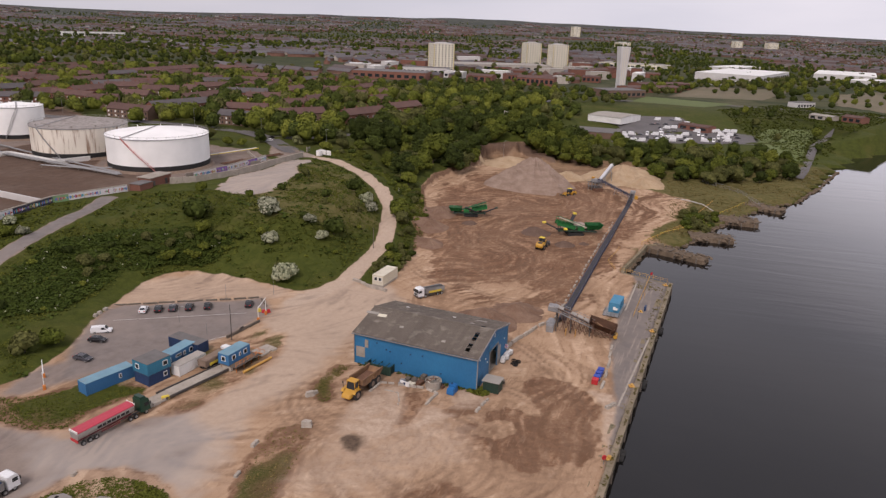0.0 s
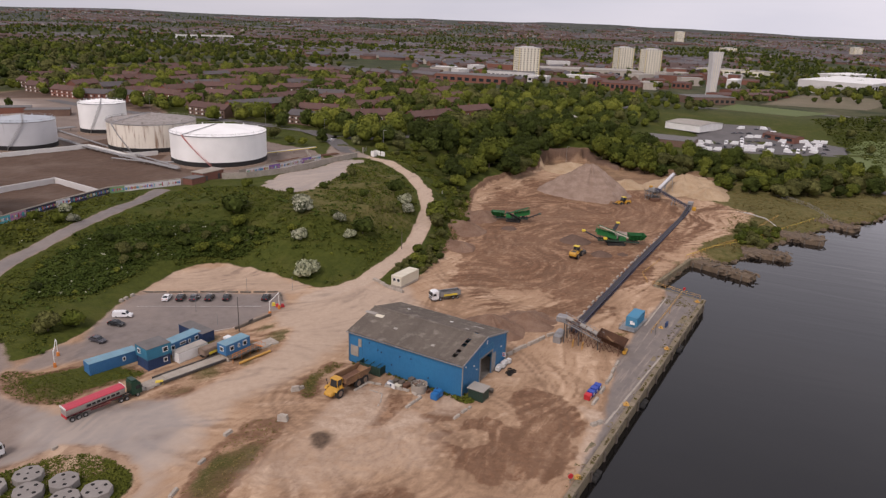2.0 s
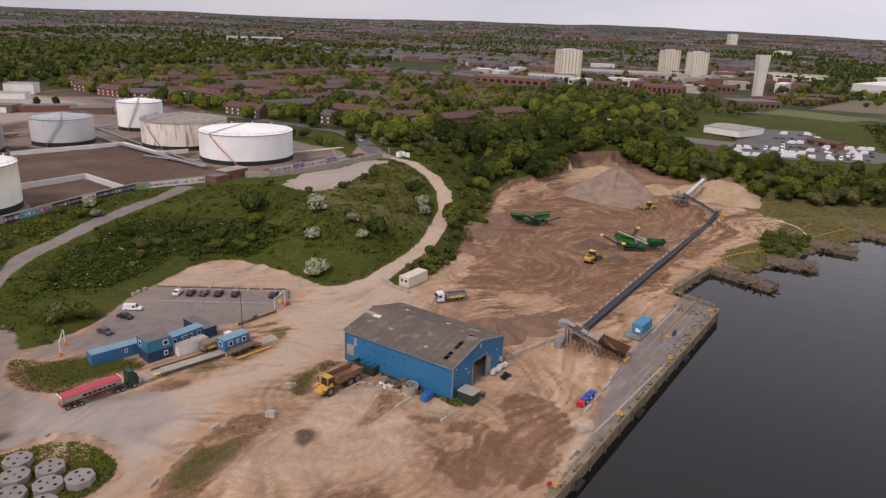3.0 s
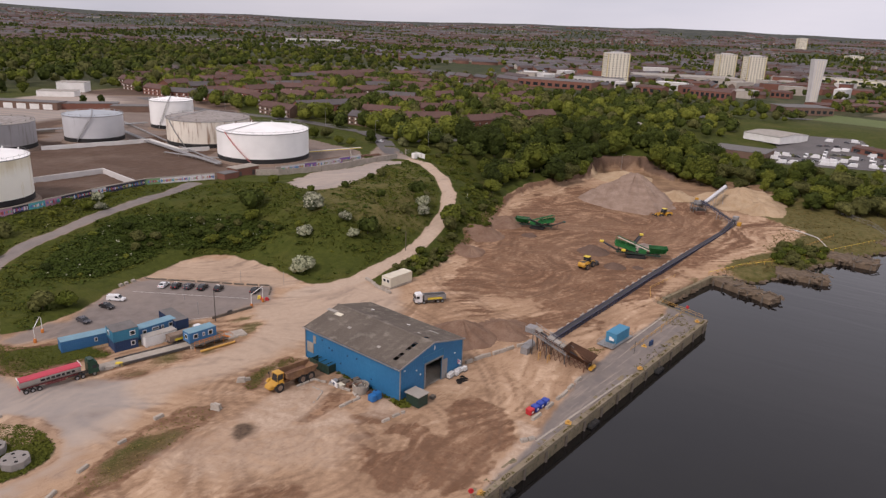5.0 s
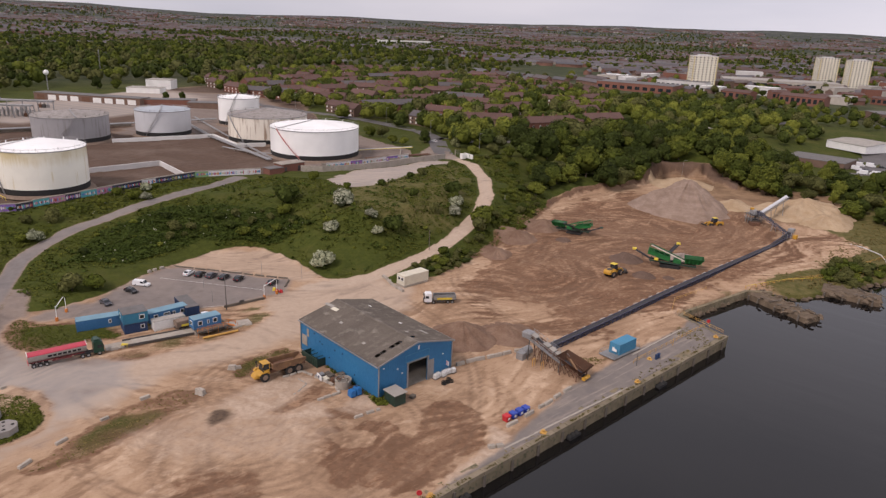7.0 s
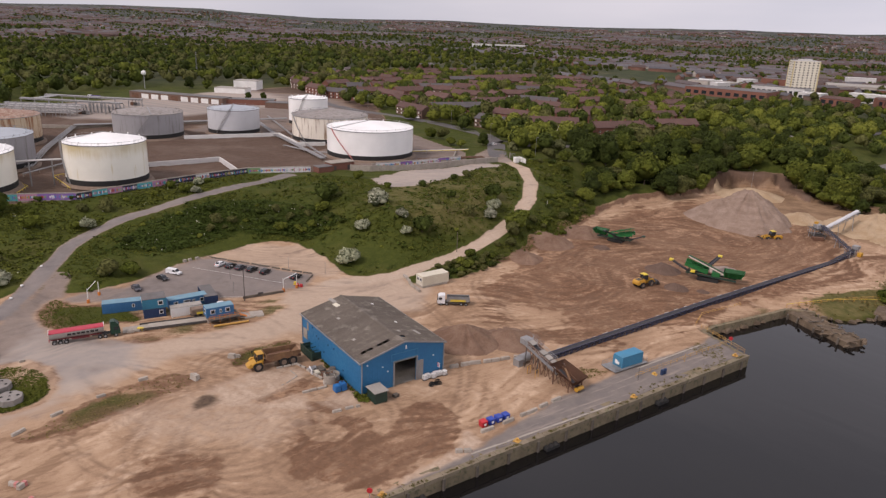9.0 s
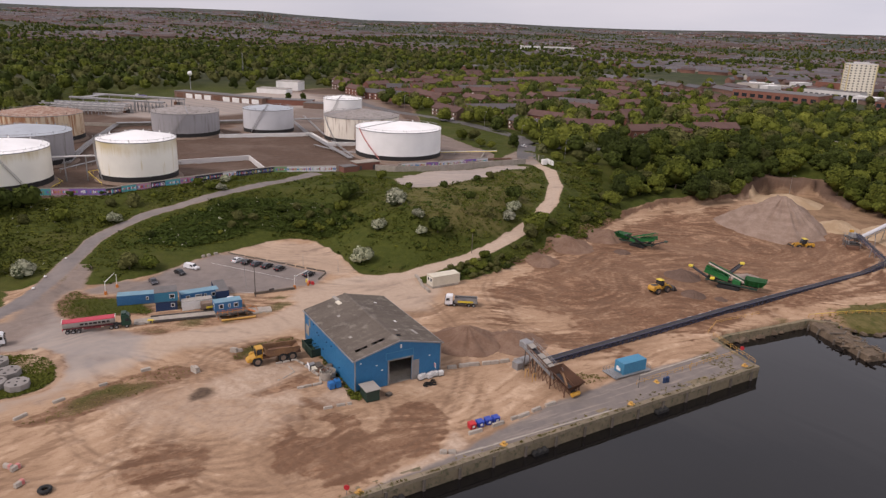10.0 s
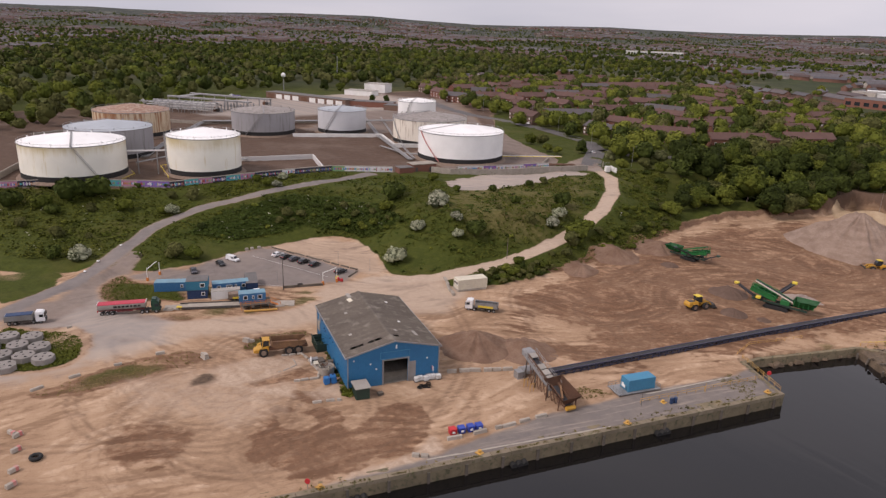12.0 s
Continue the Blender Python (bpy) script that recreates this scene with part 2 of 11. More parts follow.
M["pink_red"] = mat("faded_red_sheet", (0.5, 0.055, 0.085), (0.42, 0.06, 0.08), big=0.5, rough=0.7)
M["bin_blue"] = mat("royal_blue_plastic", (0.03, 0.07, 0.38), (0.03, 0.06, 0.3), rough=0.5)
M["tank_blue"] = mat("blue_plastic", (0.02, 0.16, 0.42), (0.02, 0.13, 0.33), rough=0.45)
M["chrome"] = mat("polished_tank_steel", (0.45, 0.43, 0.41), (0.36, 0.34, 0.32), rough=0.35, metal=0.6)
M["glass"] = mat("dark_window_glass", (0.02, 0.024, 0.028), (0.03, 0.034, 0.038), rough=0.12, bump=0, spec=0.6)
M["concrete"] = mat("weathered_concrete", (0.36, 0.32, 0.27), (0.27, 0.235, 0.195), big=0.35, fine=3, rough=0.92, bump=0.5, dirt=(0.16, 0.135, 0.1), dirt_at=0.63)
M["block"] = mat("concrete_block", (0.44, 0.39, 0.33), (0.34, 0.3, 0.25), big=0.6, rough=0.92, rand=0.3, dirt=(0.26, 0.2, 0.15))
M["ring"] = mat("grey_concrete_sinker", (0.27, 0.245, 0.225), (0.22, 0.2, 0.18), big=0.6, rough=0.92, rand=0.2)
M["quay"] = mat("stained_quay_wall", (0.23, 0.18, 0.11), (0.15, 0.12, 0.075), big=0.3, fine=2, rough=0.95, bump=0.6, dirt=(0.075, 0.075, 0.04), dirt_at=0.57)
M["coping"] = mat("worn_quay_coping", (0.27, 0.215, 0.15), (0.2, 0.16, 0.105), big=0.3, fine=2, rough=0.95, bump=0.6, rand=0.35, dirt=(0.11, 0.11, 0.045), dirt_at=0.58)
M["timber"] = mat("weathered_timber", (0.15, 0.125, 0.1), (0.1, 0.082, 0.065), big=0.5, fine=6, rough=0.95, bump=0.6)
M["brick_red"] = mat("red_brick", (0.235, 0.1, 0.068), (0.19, 0.083, 0.06), big=0.2, fine=3, rough=0.92, rand=0.25)
M["brick_brown"] = mat("brown_brick", (0.2, 0.125, 0.09), (0.16, 0.1, 0.075), big=0.2, fine=3, rough=0.92, rand=0.25)
M["render_wall"] = mat("pale_rendered_wall", (0.48, 0.43, 0.37), (0.4, 0.36, 0.31), rough=0.9, rand=0.3)
M["tile_brown"] = mat("brown_roof_tiles", (0.138, 0.076, 0.062), (0.105, 0.058, 0.049), big=0.25, fine=2.5, rough=0.9, rand=0.35)
M["tile_grey"] = mat("slate_roof", (0.115, 0.1, 0.1), (0.09, 0.08, 0.082), big=0.25, fine=2.5, rough=0.85, rand=0.3)
M["tower"] = mat("cream_tower_panels", (0.74, 0.69, 0.56), (0.67, 0.62, 0.5), big=0.1, rough=0.85)
M["tower_yellow"] = mat("yellow_tower_panels", (0.6, 0.5, 0.27), (0.53, 0.44, 0.25), rough=0.85)
M["pale_conc"] = mat("pale_concrete", (0.6, 0.58, 0.56), (0.52, 0.5, 0.48), big=0.1, rough=0.9)
M["paint_black"] = mat("black_car_paint", (0.014, 0.015, 0.018), (0.02, 0.02, 0.022), rough=0.25, bump=0, spec=0.6)
M["paint_grey"] = mat("grey_car_paint", (0.055, 0.055, 0.065), (0.05, 0.05, 0.06), rough=0.3, bump=0, spec=0.6)
M["paint_white"] = mat("white_car_paint", (0.75, 0.75, 0.75), (0.7, 0.7, 0.7), rough=0.3, bump=0, spec=0.6)
M["cab_green"] = mat("dark_green_cab_paint", (0.012, 0.05, 0.03), (0.01, 0.04, 0.026), rough=0.35, bump=0)
M["purple"] = mat("purple_paint", (0.2, 0.16, 0.4), rough=0.5)
M["pale_green"] = mat("pale_green_roof", (0.24, 0.3, 0.22), rough=0.8)


def tank_mat(name, base, stain, run_at, roof=False):
    """White or grey tank plate with stains that run down from the rim."""
    k = Net(name)
    v = k.coord(False)
    runs = k.noise(k.scaled(v, (0.7, 0.7, 0.05)), 1.0, 6, 0.65)
    broad = k.noise(v, 0.09, 5)
    col = k.mix(k.range(broad, 0.35, 0.7), base, tuple(x * 0.86 for x in base))
    col = k.mix(k.range(runs, run_at, run_at + 0.14), col, stain)
    if name == "yellow_stained_tank":
        sep = k.n.new("ShaderNodeSeparateXYZ")
        k.l.new(v, sep.inputs[0])
        drip = k.math('ADD', sep.outputs[2], k.math('MULTIPLY', runs, 7.0))
        col = k.mix(k.math('MULTIPLY', k.range(drip, 13.0, 18.0, 0, 1, True), k.range(broad, 0.3, 0.6, 0.25, 0.75)), col, (0.5, 0.38, 0.14))
    if roof:
        col = k.mix(k.range(k.noise(v, 0.4, 7, 0.7), run_at - 0.03, run_at + 0.12), col, stain)
    return k.done(col, 0.6, 0.0, 0.35)


M["tank_white"] = tank_mat("clean_white_tank", (0.85, 0.84, 0.81), (0.66, 0.62, 0.54), 0.68)
M["tank_stained"] = tank_mat("yellow_stained_tank", (0.83, 0.8, 0.7), (0.56, 0.46, 0.22), 0.6)
M["tank_streaked"] = tank_mat("rust_streaked_tank", (0.75, 0.69, 0.59), (0.22, 0.12, 0.06), 0.53)
M["tank_rusty"] = tank_mat("heavily_rusted_tank", (0.62, 0.5, 0.34), (0.3, 0.135, 0.06), 0.45)
M["tank_grey"] = tank_mat("grey_tank", (0.33, 0.32, 0.325), (0.21, 0.195, 0.19), 0.52)
M["tank_pale"] = tank_mat("pale_grey_tank", (0.56, 0.56, 0.57), (0.38, 0.375, 0.37), 0.6)
M["roof_white"] = tank_mat("white_tank_roof", (0.85, 0.84, 0.82), (0.64, 0.61, 0.56), 0.66, True)
M["roof_rust"] = tank_mat("rusty_tank_roof", (0.42, 0.32, 0.25), (0.24, 0.12, 0.07), 0.46, True)
M["roof_stain"] = tank_mat("stained_tank_roof", (0.31, 0.28, 0.255), (0.19, 0.16, 0.14), 0.5, True)
M["roof_blueg"] = tank_mat("blue_grey_tank_roof", (0.38, 0.41, 0.44), (0.3, 0.32, 0.34), 0.58, True)

# ---- building kit ----
def part(name, bm, material, parent=None, label="", smooth=False, m=None):
    """Links a bmesh as one mesh object under a thing or under a part."""
    me = bpy.data.meshes.new(name)
    bm.to_mesh(me)
    bm.free()
    for x in (material if isinstance(material, (list, tuple)) else [material]):
        me.materials.append(M[x])
    if smooth:
        me.polygons.foreach_set("use_smooth", [True] * len(me.polygons))
    ob = new(name, me)
    if parent is not None:
        ob.parent = parent
    if m is not None:
        ob.matrix_basis = m
    if label:
        ob["label"] = label
    return ob


def again(ob, parent, m):
    """Another object on the same mesh, as a repeated part."""
    o = new(ob.name.split(".")[0], ob.data)
    o.parent, o.matrix_basis = parent, m
    return o


def thing(name, m, label, category, group="", kind=""):
    ob = new(name)
    ob.empty_display_size = 0.5
    ob.matrix_basis = m
    return tagged(ob, label, category, group, kind)


def box(bm, c, s, rz=0.0, mi=0, taper=None):
    """A box with centre c and size s, turned by rz degrees; taper scales the top in x and y."""
    r = bmesh.ops.create_cube(bm, size=1.0)["verts"]
    for v in r:
        x, y, z = v.co.x * s[0], v.co.y * s[1], v.co.z * s[2]
        if taper and v.co.z > 0:
            x, y = x * taper[0], y * taper[1]
        a = radians(rz)
        v.co = (c[0] + x * math.cos(a) - y * math.sin(a), c[1] + x * math.sin(a) + y * math.cos(a), c[2] + z)
    for f in {f for v in r for f in v.link_faces}:
        f.material_index = mi
    return r


def rod(bm, a, b, r, r2=None, seg=8, mi=0, caps=True):
    """A round bar from a to b."""
    a, b = Vector(a), Vector(b)
    d = b - a
    q = d.to_track_quat("Z", "Y").to_matrix().to_4x4()
    vs = bmesh.ops.create_cone(bm, cap_ends=caps, segments=seg, radius1=r, radius2=r if r2 is None else r2, depth=d.length,
                               matrix=Matrix.Translation((a + b) / 2) @ q)["verts"]
    for f in {f for v in vs for f in v.link_faces}:
        f.material_index = mi
    return vs


def beam(bm, a, b, w, h, mi=0):
    """A square bar from a to b, w wide and h high."""
    a, b = Vector(a), Vector(b)
    d = b - a
    q = d.to_track_quat("Y", "Z").to_matrix().to_4x4()
    vs = bmesh.ops.create_cube(bm, size=1.0, matrix=Matrix.Translation((a + b) / 2) @ q @ Matrix.Diagonal((w, d.length, h, 1)))["verts"]
    for f in {f for v in vs for f in v.link_faces}:
        f.material_index = mi
    return vs


def prism(bm, pts, z0, z1, mi=0):
    """A flat shape given by its outline, from z0 up to z1."""
    lo = [bm.verts.new((x, y, z0)) for x, y in pts]
    hi = [bm.verts.new((x, y, z1)) for x, y in pts]
    n = len(pts)
    fs = [bm.faces.new(hi), bm.faces.new(lo[::-1])] + [bm.faces.new((lo[i], lo[(i + 1) % n], hi[(i + 1) % n], hi[i])) for i in range(n)]
    for f in fs:
        f.material_index = mi
    bmesh.ops.recalc_face_normals(bm, faces=fs)
    return fs


def profile(bm, pts, x0, x1, mi=0):
    """An outline in the y-z plane, drawn out along x."""
    lo = [bm.verts.new((x0, y, z)) for y, z in pts]
    hi = [bm.verts.new((x1, y, z)) for y, z in pts]
    n = len(pts)
    fs = [bm.faces.new(hi), bm.faces.new(lo[::-1])] + [bm.faces.new((lo[i], lo[(i + 1) % n], hi[(i + 1) % n], hi[i])) for i in range(n)]
    for f in fs:
        f.material_index = mi
    bmesh.ops.recalc_face_normals(bm, faces=fs)
    return fs


def bevel(bm, w=0.05, seg=1):
    bmesh.ops.bevel(bm, geom=list(bm.edges), offset=w, segments=seg, affect='EDGES', clamp_overlap=True)
    return bm


def raw(name, verts, faces, mats, idx=None, smooth=False):
    """A mesh from computed arrays."""
    me = bpy.data.meshes.new(name)
    verts = np.asarray(verts, dtype=np.float32).reshape(-1, 3)
    faces = np.asarray(faces, dtype=np.int32)
    k = faces.shape[1]
    me.vertices.add(len(verts))
    me.vertices.foreach_set("co", verts.ravel())
    me.loops.add(faces.size)
    me.loops.foreach_set("vertex_index", faces.ravel())
    me.polygons.add(len(faces))
    me.polygons.foreach_set("loop_start", np.arange(0, faces.size, k, dtype=np.int32))
    for x in mats:
        me.materials.append(M[x])
    if idx is not None:
        me.polygons.foreach_set("material_index", np.asarray(idx, dtype=np.int32))
    if smooth:
        me.polygons.foreach_set("use_smooth", np.ones(len(faces), dtype=bool))
    me.update(calc_edges=True)
    return me


def seg_dist(px, py, line):
    """Distance of points from a line of corners, and the share of the way along it."""
    best, at = np.full(px.shape, 1e9), np.zeros(px.shape)
    lens = [math.dist(a[:2], b[:2]) for a, b in zip(line, line[1:])]
    tot, run = sum(lens), 0.0
    for (a, b), ln in zip(zip(line, line[1:]), lens):
        dx, dy = b[0] - a[0], b[1] - a[1]
        t = np.clip(((px - a[0]) * dx + (py - a[1]) * dy) / max(ln * ln, 1e-9), 0, 1)
        d = np.hypot(px - a[0] - t * dx, py - a[1] - t * dy)
        near = d < best
        best = np.where(near, d, best)
        at = np.where(near, (run + t * ln) / tot, at)
        run += ln
    return best, at


def inside(px, py, poly):
    r = np.zeros(px.shape, dtype=bool)
    n = len(poly)
    for i in range(n):
        (x1, y1), (x2, y2) = poly[i], poly[(i + 1) % n]
        if y1 == y2:
            continue
        cross = (y1 > py) != (y2 > py)
        r ^= cross & (px < (x2 - x1) * (py - y1) / (y2 - y1) + x1)
    return r


def signed(px, py, poly):
    """Positive inside the outline."""
    d, _ = seg_dist(px, py, list(poly) + [poly[0]])
    return np.where(inside(px, py, poly), d, -d)


def step(x, a, b):
    t = np.clip((x - a) / (b - a), 0, 1)
    return t * t * (3 - 2 * t)

# ---- the lie of the land ----
WATER = -2.9
TOP = 12.0
QUAY_S, QUAY_N = Vector((20.0, 78.5)), Vector((76.5, 211.5))
YARD = [(-420, 10), (-8, 10), (20, 78.5), (76.5, 211.5), (62, 221), (60, 232), (72, 256), (98, 288), (114, 340), (108, 390), (80, 402), (64, 420), (52, 438),
        (29, 432), (22, 402), (11, 384), (0, 364), (-7, 337), (-6, 322), (-4, 284), (-5, 247), (-8, 234), (-12, 216), (-20, 207), (-28, 205), (-34.8, 196.8), (-40.5, 195.4), (-48.7, 198), (-58.3, 203.5),
        (-66.7, 206.8), (-75, 207.7), (-82.5, 202.3), (-88, 196), (-88.6, 180), (-89.5, 170), (-87.5, 151), (-90, 138), (-101, 123), (-112, 108), (-140, 84), (-420, 60)]
RIVER = [(-14, -3), (20.6, 78.3), (77.2, 211.6), (63.5, 221.8), (65, 227), (73, 241), (80.5, 254.5), (88, 257), (98, 262), (107, 273), (118, 287), (130, 299), (147, 317), (162, 330),
         (180, 341), (215, 384), (249.5, 431), (345, 539), (520, 690), (900, 900), (4800, 1500), (4800, -900), (-14, -900)]
PLATEAU = [(-420, 100), (-215, 92), (-188, 121), (-177, 144), (-151, 172), (-148, 194), (-144, 219), (-138, 242), (-124, 246), (-106, 226), (-84, 230),
           (-60, 232), (-40, 244), (-32, 268), (-37, 292), (-50, 312), (-62, 346), (-44, 352), (-36, 374), (-20, 412), (6, 442), (30, 446), (58, 448),
           (66, 462), (80, 640), (-420, 640)]
HILL_TOP = [(-88, 240), (-68, 233), (-57, 230), (-48, 226.5), (-41, 226), (-37, 236), (-34, 250), (-35, 268), (-42, 288), (-54, 304), (-62, 312), (-70, 296), (-80, 272), (-92, 258)]
CLIFF_TOP = [(-12, 332), (-10, 338), (-3, 366), (8, 387), (19, 404), (25, 434), (10, 430), (-14, 400), (-28, 366), (-22, 340)]
LOW_EAST = [(84, 448), (118, 418), (140, 384), (180, 400), (250, 470), (345, 560), (420, 640), (140, 640)]
RAMP = [(-40, 186, 0), (-27, 204, 0.6), (-24.4, 214, 1.5), (-21, 225, 2.6), (-18.6, 234, 3.6), (-17.8, 250, 5.2), (-18.6, 269, 7.8), (-24, 290, 10),
        (-35, 315, 11.3), (-50, 337, 12), (-66, 350, 12)]
BANK_ROAD = [(-78, 88, 0), (-88, 104, 0.3), (-92, 115, 0.8), (-105, 132, 2.3), (-120, 150, 4.3), (-125, 162, 6), (-126, 172, 7.5), (-124.5, 195, 10),
             (-122.5, 213, 11.5), (-121, 234, 12), (-121, 252, 12)]


def far_level(x, y):
    """The land beyond the site: a plain that rises to low hills."""
    r = np.hypot(x, y)
    az = np.degrees(np.arctan2(x, y))
    plain = 11.0 + 3.0 * np.sin(x / 330.0) * np.cos(y / 410.0) * step(r, 700, 1400) - 5.0 * step(r, 1300, 2300)
    ridge = np.interp(az, (-100, -76, -62, -55, -51, -47, -42, -36, -31, -20, -14, 0, 10, 20, 31, 45, 120), (95, 100, 95, 108, 116, 100, 74, 85, 92, 80, 98, 106, 98, 80, 64, 60, 60))
    ridge = ridge + 2.5 * np.sin(az / 1.9) + 1.5 * np.sin(az / 0.8 + 1.0)
    rise = np.clip((r - 1600) / 3200, 0, 1) ** 1.7
    rolls = 5.0 * np.sin(r / 190.0 + az / 6.0) * np.sin(az / 4.0 + r / 700.0) * step(r, 1500, 2400) * (1 - step(r, 4300, 4700))
    return plain + (ridge - 6.0) * rise + rolls


GX, GY, GC = -420.0, 30.0, 3.0
gnx, gny = 241, 204
gx, gy = np.meshgrid(GX + GC * np.arange(gnx), GY + GC * np.arange(gny))
g_far = far_level(gx, gy)
g_east = 4.0 + (g_far - 4.0) * step(gy, 520, 640)
hgt = np.where(inside(gx, gy, LOW_EAST), g_east, np.where(inside(gx, gy, PLATEAU), TOP, np.clip((gy - 120) / 25, 0, 11)))
hgt[inside(gx, gy, CLIFF_TOP)] = 3.4
fixed = inside(gx, gy, CLIFF_TOP) | inside(gx, gy, YARD) | inside(gx, gy, PLATEAU) | inside(gx, gy, LOW_EAST) | (gy > 630)
hgt[inside(gx, gy, YARD)] = 0.0
dip = inside(gx, gy, YARD) & (gy > 240)
hgt[dip] = -1.2 * np.clip((gy[dip] - 240) / 90, 0, 1)
hill_near = inside(gx, gy, PLATEAU) & (gx > -116) & (gx < -20) & (gy < 344) & (signed(gx, gy, [(-420, 110), (-140, 240), (-118, 264), (-108, 277), (-94, 290), (-88, 298.5), (-82, 310), (-78, 323), (-67, 347), (-150, 420)]) < 0)
fixed &= ~hill_near
on_top = inside(gx, gy, HILL_TOP)
hgt[on_top], fixed = 13.7, fixed | on_top
for line, wid in ((RAMP, 3.4), (BANK_ROAD, 3.2)):
    d, s = seg_dist(gx, gy, line)
    zs = np.interp(s, np.cumsum([0] + [math.dist(a[:2], b[:2]) for a, b in zip(line, line[1:])]) / sum(math.dist(a[:2], b[:2]) for a, b in zip(line, line[1:])), [p[2] for p in line])
    on = d < wid + 1.0
    hgt[on], fixed = zs[on], fixed | on
wet = inside(gx, gy, RIVER)
hgt[wet] = -9.0
fixed |= wet
for _ in range(900):
    avg = hgt.copy()
    avg[1:-1, 1:-1] = 0.25 * (hgt[:-2, 1:-1] + hgt[2:, 1:-1] + hgt[1:-1, :-2] + hgt[1:-1, 2:])
    hgt = np.where(fixed, hgt, avg)

yard_d = signed(gx, gy, YARD)
face_g = (gx > -24) & (gx < 70) & (gy > 326) & (gy < 458) & (yard_d < 1.5)
hgt = np.where(face_g, np.maximum(hgt, hgt + (np.where((gx > 20) & (gx < 50) & (gy > 404), 7.0, 2.2) - hgt) * step(-yard_d, -0.3, 1.8)), hgt)
bank_in = signed(gx, gy, RIVER)
hgt = np.where((gx > 58) & (gx < 900) & (gy > 216) & (bank_in < -0.6) & ~inside(gx, gy, YARD), np.maximum(hgt, -1.9 + np.clip(-bank_in, 0, 14) * 0.13), hgt)


def level(x, y):
    """Height of the ground at a place (arrays or numbers)."""
    x, y = np.asarray(x, dtype=float), np.asarray(y, dtype=float)
    u, v = np.clip((x - GX) / GC, 0, gnx - 1.001), np.clip((y - GY) / GC, 0, gny - 1.001)
    i, j = u.astype(int), v.astype(int)
    fu, fv = u - i, v - j
    z = (hgt[j, i] * (1 - fu) + hgt[j, i + 1] * fu) * (1 - fv) + (hgt[j + 1, i] * (1 - fu) + hgt[j + 1, i + 1] * fu) * fv
    away = (x < GX) | (x > GX + GC * (gnx - 1)) | (y > GY + GC * (gny - 1)) | (y < GY)
    land = np.where(y < 120, 11 * step(-x, 420, 600), far_level(x, y))
    return np.where(away, np.where(inside(x, y, RIVER), -9.0, land), z)


def lev(x, y):
    return float(level(np.array([x]), np.array([y]))[0])


# grid that is fine on the site and coarse far away
def axis(lo, hi, cell, far_lo, far_hi):
    core = list(np.arange(lo, hi + 0.01, cell))
    up, down, s = [], [], cell
    while (core + up)[-1] < far_hi:
        s *= 1.13
        up.append((core + up)[-1] + s)
    s, cur = cell, core[0]
    while cur > far_lo:
        s *= 1.13
        cur -= s
        down.append(cur)
    return np.array(down[::-1] + core + up)


ax, ay = axis(-205, 140, 0.78, -4850, 4850), axis(60, 436, 0.78, -500, 4850)
tx, ty = np.meshgrid(ax, ay)
r_far = np.hypot(tx, ty)
tz = level(tx, ty)
# a sheer drop behind the quay walls
edge_d = signed(tx, ty, RIVER)
by_quay = (tx > -60) & (tx < 90) & (ty > -60) & (ty < 250) & (np.abs(edge_d) < 9)
tz = np.where(by_quay, np.where(edge_d < -1.3, 0.0, -9.0), tz)
# the east bank stands a little above the water and drops steeply into it
bank_x = (tx > 58) & (tx < 900) & (ty > 216) & ~by_quay
tz = np.where(bank_x & (edge_d < -0.6), np.maximum(tz, -1.9 + np.clip(-edge_d, 0, 14) * 0.13), np.where(bank_x & (edge_d > 1.2), np.minimum(tz, -5.0), tz))
# sharper edges, ruts and heaps
slope_edge = signed(tx, ty, YARD)
ns = np.array([[noise.noise((x * 0.06, y * 0.06, 0)) + 0.5 * noise.noise((x * 0.17, y * 0.17, 3)) for x in ax] for y in ay])
nf = np.array([[noise.noise((x * 0.45, y * 0.45, 7)) for x in ax] for y in ay])
yard_in = step(slope_edge, 0, 8)
near_water = signed(tx, ty, RIVER)
dry = step(-near_water, 1.0, 6.0)
belt_dirt = [(58, 221), (66, 244), (78, 258.5), (88.6, 276), (110.3, 303), (123.4, 329.8), (113, 345), (99, 356), (92, 310), (72, 276), (56, 230)]
tz += dry * (0.16 * ns * yard_in + 0.05 * nf * yard_in + (1 - yard_in) * (0.55 * ns + 0.22 * nf) * step(r_far, 100, 140) * (r_far < 700))
# a steep sandy face round the north end of the pit
face = (tx > -24) & (tx < 70) & (ty > 326) & (ty < 456) & (slope_edge < 3)
face_top = np.where((tx > 20) & (tx < 50) & (ty > 404), 7.0 + 2 * ns, 2.2 + 1.2 * ns)
tz = np.where(face, np.maximum(tz, (tz + (face_top - tz) * step(-slope_edge + 0.9 * ns + 0.5 * nf, -0.3, 1.3))), tz)
d_ramp, _ = seg_dist(tx, ty, RAMP)
d_bank, _ = seg_dist(tx, ty, BANK_ROAD)

